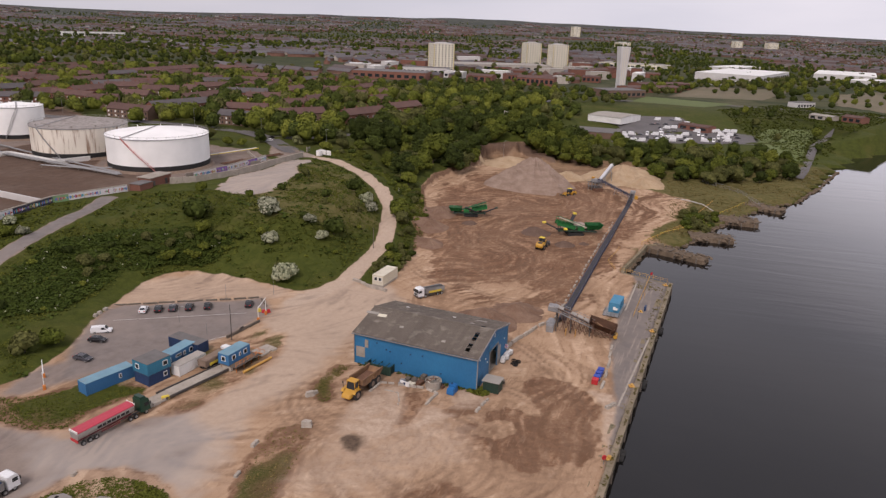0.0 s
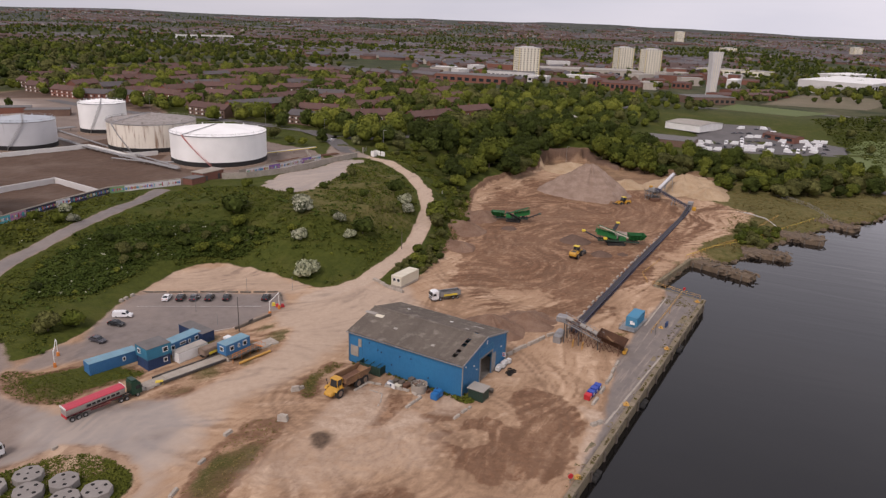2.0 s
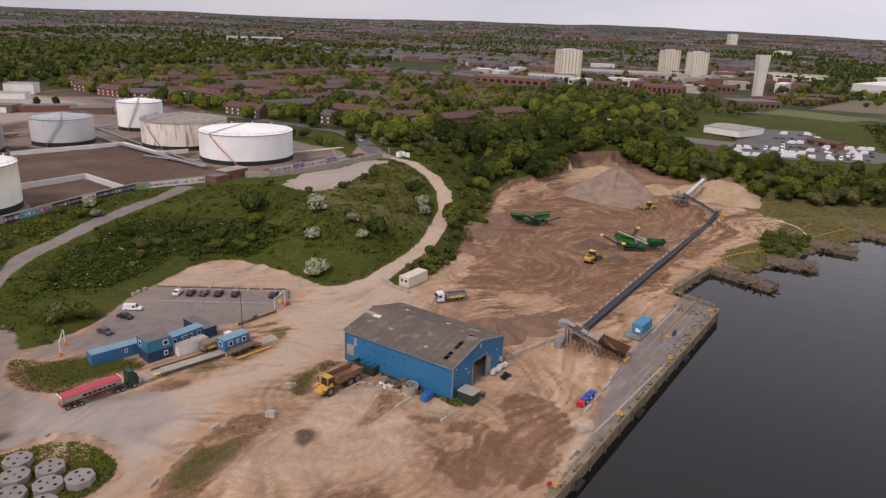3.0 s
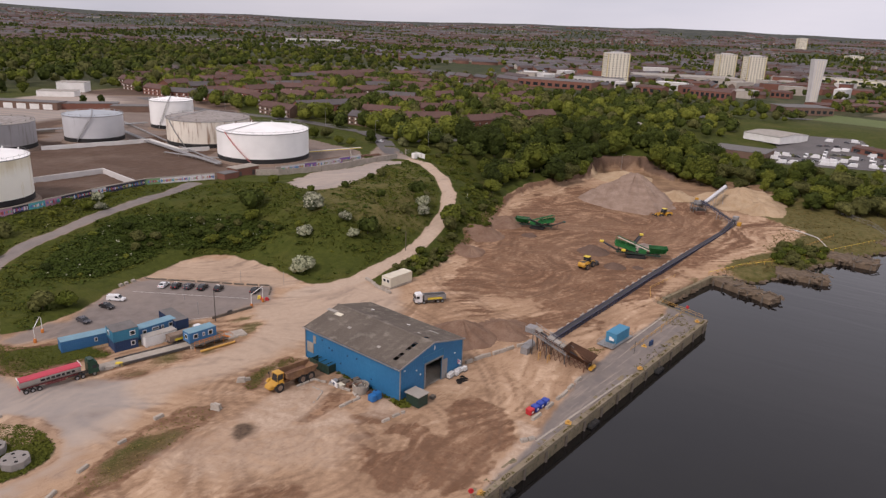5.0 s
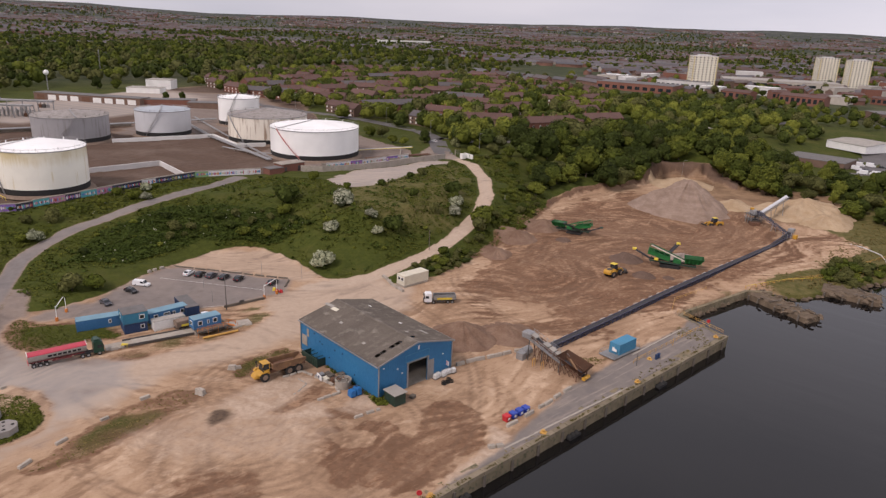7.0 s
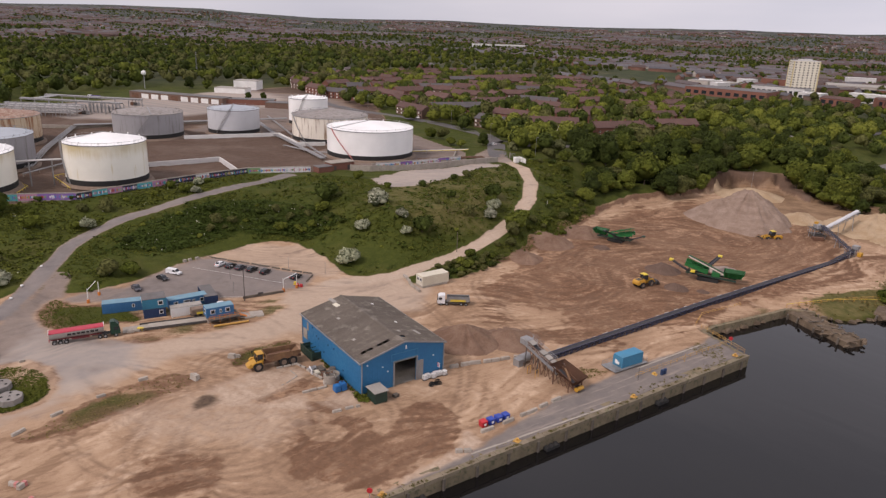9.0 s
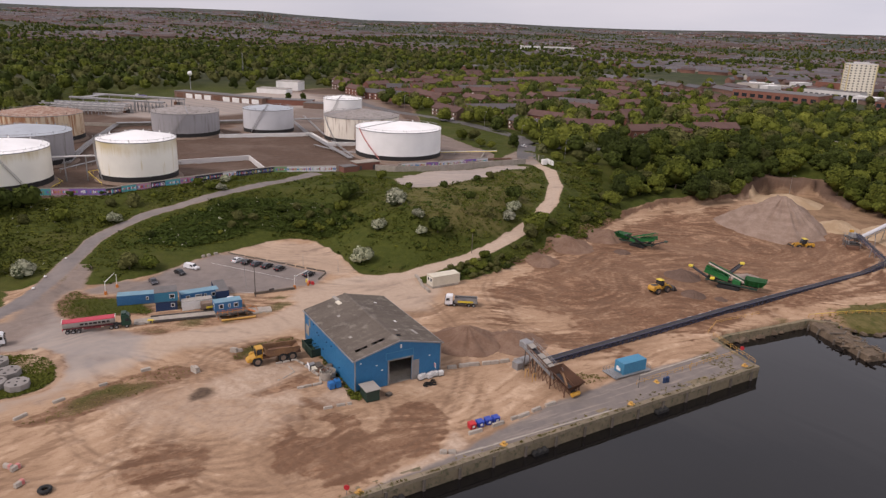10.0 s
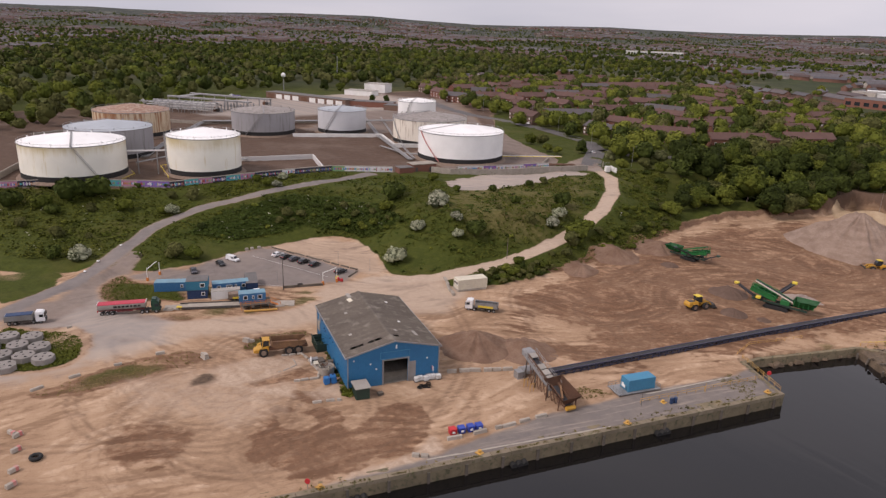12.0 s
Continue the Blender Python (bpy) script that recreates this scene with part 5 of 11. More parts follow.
def car(x, y, rz, paint, label, long=4.3, van=False):
    t = thing("van" if van else "car", pose(x, y, lev(x, y), 0, 0, rz), label, "van" if van else "car", "" if van else "parked cars")
    h, k = (1.8, 1.0) if van else (1.45, 1.0)
    bm = bmesh.new()
    s = long / 4.3
    if van:
        pts = [(-2.15, 0.35), (2.15, 0.35), (2.18, 0.85), (1.35, 1.05), (0.75, 1.75), (0.3, 1.83), (-2.0, 1.83), (-2.18, 1.0)]
    else:
        pts = [(-2.12, 0.3), (2.12, 0.3), (2.16, 0.72), (1.15, 0.93), (0.45, 1.42), (-1.0, 1.46), (-1.75, 1.0), (-2.15, 0.9)]
    profile(bm, [(p[0] * s, p[1]) for p in pts], -0.88, 0.88)
    for v in bm.verts:
        if v.co.z > 1.0:
            v.co.x *= 0.84
    bevel(bm, 0.07, 2)
    body = part("body", bm, paint, t)
    for sx in (-1, 1):
        bm = bmesh.new()
        w = [(0.32, 1.36), (1.0, 0.96), (-1.5, 0.98), (-0.95, 1.38)] if not van else [(0.62, 1.62), (1.1, 1.12), (0.1, 1.12), (0.1, 1.66)]
        profile(bm, [(a * s, b) for a, b in w], sx * 0.845, sx * 0.80)
        part("side_window", bm, "glass", t)
    bm = bmesh.new()
    a, b = ((0.52, 1.4), (1.13, 0.98)) if not van else ((0.8, 1.72), (1.33, 1.1))
    beam(bm, (0, a[0] * s + 0.03, a[1]), (0, b[0] * s + 0.03, b[1]), 1.34, 0.05)
    part("windscreen", bm, "glass", t)
    bm = bmesh.new()
    if van:
        box(bm, (0, -2.14 * s, 1.35), (1.2, 0.06, 0.5))
    else:
        beam(bm, (0, -1.08 * s, 1.43), (0, -1.7 * s, 1.04), 1.3, 0.05)
    part("rear_window", bm, "glass", t)
    for sx in (-0.6, 0.6):
        bm = bmesh.new()
        box(bm, (sx, 2.1 * s, 0.68), (0.34, 0.1, 0.16))
        part("headlight", bm, "chrome", t)
        bm = bmesh.new()
        box(bm, (sx, -2.12 * s, 0.85), (0.3, 0.1, 0.2))
        part("tail_light", bm, "red", t)
    for sx in (-0.8, 0.8):
        for sy in (1.32 * s, -1.3 * s):
            wheel(t, sx, sy, 0.32, 0.22)
    return t


def tractor_cab(t, paint, y0, w=2.45, lift=0.55, tall=2.55):
    """A lorry cab whose front is at y0."""
    bm = bmesh.new()
    profile(bm, [(y0 - 2.2, lift), (y0, lift), (y0, lift + 1.15), (y0 - 0.22, lift + tall * 0.88), (y0 - 0.7, lift + tall), (y0 - 2.2, lift + tall)], -w / 2, w / 2)
    bevel(bm, 0.08, 2)
    cab = part("cab", bm, paint, t)
    bm = bmesh.new()
    beam(bm, (0, y0 + 0.02, lift + 1.2), (0, y0 - 0.19, lift + tall * 0.84), w * 0.88, 0.05)
    part("windscreen", bm, "glass", cab)
    for sx in (-1, 1):
        bm = bmesh.new()
        box(bm, (sx * (w / 2 + 0.005), y0 - 0.85, lift + 1.55), (0.04, 0.95, 0.75))
        part("side_window", bm, "glass", cab)
        bm = bmesh.new()
        box(bm, (sx * (w / 2 + 0.2), y0 - 0.05, lift + 1.6), (0.14, 0.14, 0.7))
        part("mirror", bm, "black", cab)
        bm = bmesh.new()
        box(bm, (sx * 0.85, y0 + 0.03, lift + 0.25), (0.45, 0.08, 0.22))
        part("headlight", bm, "chrome", cab)
    bm = bmesh.new()
    box(bm, (0, y0 + 0.04, lift + 0.1), (w, 0.14, 0.42))
    part("bumper", bm, "dark_steel", cab)
    bm = bmesh.new()
    box(bm, (0, y0 + 0.02, lift + 0.75), (w * 0.7, 0.06, 0.5))
    part("grille", bm, "black", cab)
    return cab


def tipper(x, y, rz, paint, body_mat, label, load=None, band=None):
    """Four-axle tipper lorry."""
    t = thing("tipper_lorry", pose(x, y, lev(x, y), 0, 0, rz), label, "lorry", "tipper lorries")
    tractor_cab(t, paint, 4.6)
    bm = bmesh.new()
    for sx in (-0.45, 0.45):
        box(bm, (sx, -0.4, 0.85), (0.16, 9.0, 0.28))
    part("chassis", bm, "dark_steel", t)
    L0, L1, w, z0, z1 = -4.7, 1.9, 2.5, 1.15, 2.55
    bm = bmesh.new()
    box(bm, (0, (L0 + L1) / 2, z0 + 0.06), (w, L1 - L0, 0.12))
    for sx in (-1, 1):
        box(bm, (sx * (w / 2 - 0.05), (L0 + L1) / 2, (z0 + z1) / 2), (0.1, L1 - L0, z1 - z0))
        for k in range(7):
            box(bm, (sx * (w / 2 + 0.03), L0 + 0.3 + k * 1.0, (z0 + z1) / 2), (0.08, 0.14, z1 - z0 - 0.1))
    box(bm, (0, L1 - 0.05, (z0 + z1) / 2 + 0.15), (w, 0.1, z1 - z0 + 0.3))
    box(bm, (0, L0 + 0.05, (z0 + z1) / 2), (w, 0.1, z1 - z0))
    part("tipper_body", bm, body_mat, t)
    if band:
        for sx in (-1, 1):
            bm = bmesh.new()
            box(bm, (sx * (w / 2 + 0.08), -1.3, z0 + 0.45), (0.03, 4.4, 0.6))
            part("side_board", bm, band, t)
    bm = bmesh.new()
    beam(bm, (0, L0 + 0.2, z1 + 0.05), (0, L1 - 0.3, z1 + 0.12), 0.5 if not load else w - 0.25, 0.12)
    part("load_sheet", bm, load or "dark_steel", t)
    for sy in (3.5, 1.9, -2.3, -3.65):
        for sx in (-1.05, 1.05):
            wheel(t, sx, sy, 0.5, 0.34)
    for sx in (-1, 1):
        bm = bmesh.new()
        box(bm, (sx * 1.12, -0.1, 0.75), (0.25, 2.2, 0.5))
        part("side_tank", bm, "dark_steel", t)
    return t


def artic_tanker(a, b):
    """Articulated bulk lorry: a is its tail, b its nose."""
    t = thing("articulated_lorry", pose((a[0] + b[0]) / 2, (a[1] + b[1]) / 2, 0, 0, 0, facing(a, b)), "articulated lorry with red sheeted trailer and dark green cab", "lorry")
    tractor_cab(t, "cab_green", 7.9, 2.5, 0.7, 2.9)
    bm = bmesh.new()
    profile(bm, [(5.9, 3.3), (7.3, 3.3), (7.0, 4.0), (5.9, 4.05)], -1.05, 1.05)
    bevel(bm, 0.06)
    part("roof_spoiler", bm, "cab_green", t)
    bm = bmesh.new()
    for sx in (-0.45, 0.45):
        box(bm, (sx, 4.6, 0.9), (0.2, 6.0, 0.3))
    part("tractor_chassis", bm, "dark_steel", t)
    # trailer: tapered tub with rounded belly
    y0, y1 = -7.7, 4.3
    bm = bmesh.new()
    ring = [(-1.22, 3.0), (1.22, 3.0), (1.24, 2.4), (1.12, 1.75), (0.7, 1.35), (-0.7, 1.35), (-1.12, 1.75), (-1.24, 2.4)]
    lo = [bm.verts.new((x, y0, z)) for x, z in ring]
    hi = [bm.verts.new((x, y1, z + 0.2)) for x, z in ring]
    bm.faces.new(lo), bm.faces.new(hi[::-1])
    for i in range(8):
        bm.faces.new((lo[i], lo[(i + 1) % 8], hi[(i + 1) % 8], hi[i]))
    bmesh.ops.recalc_face_normals(bm, faces=bm.faces)
    tub = part("trailer_tub", bm, "chrome", t, "polished metal tub")
    bm = bmesh.new()
    top = [(-1.27, 2.92), (-1.2, 3.12), (-0.6, 3.3), (0.6, 3.3), (1.2, 3.12), (1.27, 2.92)]
    lo = [bm.verts.new((x, y0 - 0.05, z)) for x, z in top]
    hi = [bm.verts.new((x, y1 + 0.05, z + 0.2)) for x, z in top]
    bm.faces.new(lo), bm.faces.new(hi[::-1]), bm.faces.new((lo[0], hi[0], hi[5], lo[5]))
    for i in range(5):
        bm.faces.new((lo[i], lo[i + 1], hi[i + 1], hi[i]))
    bmesh.ops.recalc_face_normals(bm, faces=bm.faces)
    part("sheet", bm, "pink_red", tub, "faded red sheeted cover")
    for y in (y0 - 0.06, y1 + 0.06):
        bm = bmesh.new()
        box(bm, (0, y, 3.15 if y < 0 else 3.35), (2.5, 0.12, 0.4))
        part("end_bow", bm, "white", tub)
    for sx in (-1, 1):
        bm = bmesh.new()
        box(bm, (sx * 1.2, -0.6, 2.3), (0.12, 0.1, 0.1))
        for k, wd in enumerate((0.9, 0.7, 0.75, 0.85, 0.6, 0.8, 0.7)):
            box(bm, (sx * 1.25, -3.3 + k * 1.0, 2.35 + 0.016 * k), (0.04, wd, 0.5))
        part("marking_bars", bm, "black", tub)
        bm = bmesh.new()
        box(bm, (sx * 1.15, -1.0, 1.1), (0.06, 4.0, 0.35))
        part("side_guard", bm, "dull_red", t)
    bm = bmesh.new()
    for sx in (-0.5, 0.5):
        box(bm, (sx, -1.9, 1.2), (0.18, 11.4, 0.3))
    part("trailer_chassis", bm, "dull_red", t)
    bm = bmesh.new()
    box(bm, (0, y0 - 0.05, 1.2), (2.3, 0.12, 0.5))
    part("rear_board", bm, "red", t)
    for sy in (-6.7, -5.4, -4.1, 3.3, 4.5, 6.9):
        for sx in (-1.05, 1.05):
            wheel(t, sx, sy, 0.52, 0.36)


def dump_truck(a, b):
    """Articulated dump truck: a is its tail, b its nose."""
    t = thing("dump_truck", Matrix.LocRotScale(((a[0] + b[0]) / 2, (a[1] + b[1]) / 2, 0), Euler((0, 0, radians(facing(a, b)))), (1.2, 1.15, 1.2)), "yellow articulated dump truck with rusty brown tipping body", "dump truck")
    bm = bmesh.new()
    profile(bm, [(2.6, 0.9), (5.6, 0.72), (5.75, 1.05), (5.35, 1.45), (3.8, 2.0), (2.6, 2.2)], -1.1, 1.1)
    for v in bm.verts:
        if v.co.y > 5:
            v.co.x *= 0.8
    bevel(bm, 0.12, 2)
    part("bonnet", bm, "yellow", t)
    bm = bmesh.new()
    profile(bm, [(2.5, 1.9), (4.0, 1.9), (3.75, 3.25), (2.55, 3.3)], -0.85, 0.85)
    bevel(bm, 0.06)
    cab = part("cab", bm, "glass", t)
    bm = bmesh.new()
    box(bm, (0, 3.1, 3.36), (1.85, 1.5, 0.16))
    bevel(bm, 0.05)
    part("cab_roof", bm, "yellow", cab)
    for sx in (-0.82, 0.82):
        for sy in (2.55, 3.85):
            bm = bmesh.new()
            beam(bm, (sx, sy, 1.9), (sx * 0.98, sy - 0.1, 3.3), 0.12, 0.12)
            part("cab_post", bm, "yellow", cab)
    for sx in (-1, 1):
        bm = bmesh.new()
        profile(bm, [(2.7, 1.75), (3.0, 2.0), (4.5, 2.0), (4.9, 1.6), (4.75, 1.5), (4.4, 1.85), (3.0, 1.85), (2.85, 1.65)], sx * 0.95, sx * 1.5)
        part("fender", bm, "yellow", t)
        bm = bmesh.new()
        rod(bm, (sx * 1.4, 4.0, 2.0), (sx * 1.5, 4.1, 3.0), 0.05)
        box(bm, (sx * 1.5, 4.1, 3.0), (0.1, 0.25, 0.45))
        part("mirror", bm, "black", t)
    bm = bmesh.new()
    box(bm, (0, 1.6, 1.25), (0.9, 2.2, 0.6))
    box(bm, (0, -2.2, 1.3), (1.0, 6.5, 0.5))
    part("chassis", bm, "rust", t)
    # tipping body with sloping tail
    bm = bmesh.new()
    out = [(-5.2, 2.5), (-4.0, 1.65), (1.2, 1.65), (2.0, 2.2), (2.1, 3.1), (1.5, 3.15), (-5.0, 2.85)]
    for sx in (-1, 1):
        profile(bm, out, sx * 1.42, sx * 1.3)
    beam(bm, (0, -5.1, 2.5), (0, -4.0, 1.7), 2.7, 0.12)
    box(bm, (0, -1.4, 1.7), (2.7, 5.3, 0.12))
    beam(bm, (0, 1.2, 1.7), (0, 2.05, 2.2), 2.7, 0.12)
    box(bm, (0, 2.05, 2.65), (2.8, 0.12, 0.95))
    for sx in (-1, 1):
        for k in range(6):
            box(bm, (sx * 1.46, -3.6 + k * 0.95, 2.35), (0.1, 0.16, 1.1))
        beam(bm, (sx * 1.42, -5.0, 2.88), (sx * 1.42, 2.0, 3.18), 0.2, 0.16)
    part("tipping_body", bm, "body_rust", t, "rusty brown tipping body")
    bm = bmesh.new()
    box(bm, (0, -1.3, 2.0), (2.5, 4.6, 0.5))
    bevel(bm, 0.2)
    part("soil_load", bm, "rust", t)
    for sy in (3.7, -1.5, -3.4):
        for sx in (-1.18, 1.18):
            wheel(t, sx, sy, 0.95, 0.64, "mud")


def wheel_loader(x, y, rz, label):
    t = thing("wheel_loader", Matrix.LocRotScale((x, y, lev(x, y)), Euler((0, 0, radians(rz))), (1.22, 1.22, 1.22)), label, "wheel loader", "wheel loaders")
    bm = bmesh.new()
    profile(bm, [(-3.4, 1.0), (-0.6, 0.9), (-0.4, 1.6), (-0.9, 2.3), (-3.1, 2.2), (-3.5, 1.7)], -1.05, 1.05)
    bevel(bm, 0.1, 2)
    part("engine_hood", bm, "yellow", t)
    bm = bmesh.new()
    box(bm, (0, -2.2, 2.26), (1.3, 1.5, 0.08))
    part("hood_grille", bm, "dark_steel", t)
    bm = bmesh.new()
    profile(bm, [(-0.9, 2.0), (0.7, 1.7), (0.65, 2.7), (0.3, 3.35), (-0.9, 3.35)], -0.75, 0.75)
    bevel(bm, 0.05)
    cab = part("cab", bm, "glass", t)
    bm = bmesh.new()
    box(bm, (0, -0.3, 3.42), (1.65, 1.5, 0.16))
    bevel(bm, 0.05)
    part("cab_roof", bm, "lemon", cab)
    bm = bmesh.new()
    profile(bm, [(0.3, 0.9), (2.4, 0.9), (2.3, 1.6), (0.5, 1.7)], -0.5, 0.5)
    part("front_frame", bm, "yellow", t)
    for sx in (-0.62, 0.62):
        bm = bmesh.new()
        beam(bm, (sx, 0.9, 1.9), (sx, 2.6, 1.7), 0.22, 0.38)
        beam(bm, (sx, 2.55, 1.75), (sx, 3.7, 0.75), 0.22, 0.34)
        part("lift_arm", bm, "yellow", t)
        bm = bmesh.new()
        rod(bm, (sx * 0.5, 0.9, 1.3), (sx * 0.5, 2.4, 1.5), 0.1)
        part("ram", bm, "steel", t)
    bm = bmesh.new()
    ring = [(3.6, 0.2), (4.9, 0.1), (4.95, 0.18), (3.95, 0.45), (3.75, 0.9), (3.9, 1.4), (3.8, 1.45), (3.55, 1.0)]
    profile(bm, ring, -1.45, 1.45)
    for sx in (-1.45, 1.38):
        profile(bm, [(3.6, 0.2), (4.9, 0.12), (3.85, 1.4), (3.55, 1.0)], sx, sx + 0.07)
    part("bucket", bm, "dark_steel", t, "worn dark steel bucket")
    for sy in (1.6, -1.75):
        for sx in (-1.05, 1.05):
            wheel(t, sx, sy, 0.86, 0.6, "mud")
    for sx in (-1, 1):
        bm = bmesh.new()
        box(bm, (sx * 1.1, -1.75, 1.78), (0.6, 1.5, 0.1))
        part("mudguard", bm, "yellow", t)
    bm = bmesh.new()
    rod(bm, (0.5, -1.6, 2.2), (0.5, -1.6, 3.0), 0.09)
    part("exhaust", bm, "dark_steel", t)


def screener(x, y, rz, s, label, yellow_tips=True):
    """Tracked screening machine: feed hopper at -y, screen box in the middle, belts to three sides."""
    t = thing("screening_machine", Matrix.LocRotScale((x, y, lev(x, y)), Euler((0, 0, radians(rz))), (s, s, s)), label, "screening machine", "screening machines")
    for sx in (-1.1, 1.1):
        bm = bmesh.new()
        profile(bm, [(-2.2, 0.0), (2.2, 0.0), (2.6, 0.4), (2.2, 0.8), (-2.2, 0.8), (-2.6, 0.4)], sx - 0.25, sx + 0.25)
        part("track", bm, "black", t)
    bm = bmesh.new()
    for sx in (-0.9, 0.9):
        beam(bm, (sx, -6.2, 1.1), (sx, 5.2, 1.5), 0.25, 0.4)
    for y0 in (-5, -2.5, 0, 2.5, 4.8):
        box(bm, (0, y0, 1.2), (1.9, 0.2, 0.3))
    part("chassis", bm, "dark_green", t)
    bm = bmesh.new()
    lo, hi = [(-0.8, -7.0, 1.7), (0.8, -7.0, 1.7), (0.8, -3.4, 1.7), (-0.8, -3.4, 1.7)], [(-1.7, -7.9, 3.2), (1.7, -7.9, 3.2), (1.7, -3.2, 3.2), (-1.7, -3.2, 3.2)]
    a, b = [bm.verts.new(p) for p in lo], [bm.verts.new(p) for p in hi]
    for i in range(4):
        bm.faces.new((a[i], a[(i + 1) % 4], b[(i + 1) % 4], b[i]))
    bm.faces.new(a[::-1])
    bmesh.ops.solidify(bm, geom=list(bm.faces), thickness=0.1)
    part("feed_hopper", bm, "green", t, "green steel feed hopper")
    for sx in (-1.75, 1.75):
        bm = bmesh.new()
        for k in range(5):
            box(bm, (sx * 0.9, -7.3 + k * 0.95, 2.5), (0.12, 0.12, 1.3))
        part("hopper_rib", bm, "green", t)
    # main lifting belt with its side beams
    bm = bmesh.new()
    beam(bm, (0, -4.6, 1.7), (0, 5.0, 5.3), 1.1, 0.12)
    part("main_belt", bm, "belt", t)
    for sx in (-0.62, 0.62):
        bm = bmesh.new()
        beam(bm, (sx, -4.6, 1.75), (sx, 5.0, 5.35), 0.12, 0.24)
        part("belt_side", bm, "cream" if yellow_tips and sx < 0 else "green", t)
    bm = bmesh.new()
    for sx in (-1, 1):
        beam(bm, (sx * 1.15, 0.2, 2.3), (sx * 1.15, 5.6, 3.7), 0.14, 1.1)
    beam(bm, (0, 0.2, 2.25), (0, 5.6, 3.6), 2.2, 0.12)
    for k in range(5):
        f = k / 4
        beam(bm, (-1.2, 0.3 + 5.2 * f, 2.9 + 1.35 * f), (1.2, 0.3 + 5.2 * f, 2.9 + 1.35 * f), 0.1, 0.12)
    part("screen_box", bm, "green", t)
    bm = bmesh.new()
    for sx in (-1.4, 1.4):
        for k in range(7):
            f = k / 6
            rod(bm, (sx, 0.3 + 5 * f, 2.2 + 1.35 * f), (sx, 0.3 + 5 * f, 3.7 + 1.35 * f), 0.05, seg=5)
        for dz in (2.9, 3.7):
            rod(bm, (sx, 0.3, dz), (sx, 5.3, dz + 1.35), 0.05, seg=5)
    part("walkway_rail", bm, "green", t)
    bm = bmesh.new()
    for sx in (-1.0, 1.0):
        for y0 in (0.8, 4.6):
            beam(bm, (sx, y0, 1.3), (sx, y0, 2.4 + (y0 - 0.2) * 0.26), 0.16, 0.16)
    part("screen_support", bm, "dark_green", t)
    bm = bmesh.new()
    box(bm, (0, -1.6, 1.9), (1.9, 1.9, 1.1))
    bevel(bm, 0.08)
    part("engine_box", bm, "green", t)
    for k, (p, q) in enumerate((((0.8, 1.8, 1.6), (6.2, -1.6, 4.6)), ((-0.8, 3.2, 1.6), (-2.4, 3.5, 2.4)), ((0, 4.8, 1.6), (0.4, 9.0, 3.6)))):
        bm = bmesh.new()
        beam(bm, p, q, 0.8, 0.14)
        for d in (-0.42, 0.42):
            off = Vector((0, d, 0)) if k < 2 else Vector((d, 0, 0))
            beam(bm, Vector(p) + off, Vector(q) + off, 0.1, 0.28)
        belt = part("side_belt", bm, "belt", t)
        bm = bmesh.new()
        box(bm, q, (1.0, 1.0, 0.5))
        bevel(bm, 0.1)
        part("belt_head", bm, "lemon" if yellow_tips else "dark_green", belt)
        bm = bmesh.new()
        mid = (Vector(p) + Vector(q)) / 2
        rod(bm, (mid.x * 0.5, mid.y, 1.4), mid, 0.06)
        part("belt_strut", bm, "dark_steel", belt)


artic_tanker((-66.3, 113.2), (-58.2, 126.8))
dump_truck((-12.0, 144.2), (-18.6, 131.0))
tipper(-72.4, 97.6, facing((-74, 90), (-68.5, 101)), "paint_white", "steel", "white-cabbed tipper lorry with a blue sheeted load", load="dark_blue")
tipper(-1.6, 195.0, facing((4.5, 199.0), (-4.0, 193.4)), "paint_white", "steel", "white-cabbed tipper lorry with grey steel body", band="lemon")
tipper(-50.3, 148.0, facing((-51.5, 145.0), (-47.0, 153.5)), "paint_white", "mud", "laden tipper lorry standing on the weighbridge", load="mud", band="lemon")
wheel_loader(38.9, 245.5, facing((37.2, 240.0), (42.5, 252.5)), "yellow wheel loader standing on the churned pit floor")
wheel_loader(64.0, 333.0, facing((68.5, 336.5), (60.0, 329.5)), "yellow wheel loader by the big gravel heap")
screener(14.5, 289.6, 266, 1.2, "green tracked screening machine with folded belts", False)
screener(54.5, 265.2, 97, 1.38, "bright green tracked screening machine with yellow belt heads")
for k, (x, paint, lab) in enumerate(((-78.3, "paint_white", "white hatchback parked on grey tarmac"), (-74.6, "paint_black", "black saloon car parked on grey tarmac"), (-70.9, "paint_grey", "dark grey car parked on grey tarmac"),
                                     (-66.8, "paint_black", "black estate car parked on grey tarmac"), (-62.1, "paint_black", "black hatchback parked on grey tarmac"), (-51.3, "paint_black", "black car parked apart from the row"))):
    car(x - 0.8, 176.8 + (x + 78) * 0.235, 9 + 3 * math.sin(k * 2.1), paint, lab, 4.3 + 0.25 * math.sin(k * 3.0))
car(-84.0, 162.6, facing((-87, 162.0), (-81.3, 163.6)), "paint_white", "small white panel van parked at the tarmac edge", 4.9, True)
car(-82.6, 157.4, facing((-85.6, 157.6), (-80.0, 157.2)), "paint_black", "black car parked beside the white van")
car(-81.4, 147.6, facing((-84.5, 148.6), (-78.6, 146.8)), "paint_grey", "grey saloon car at the car park edge", 4.5)

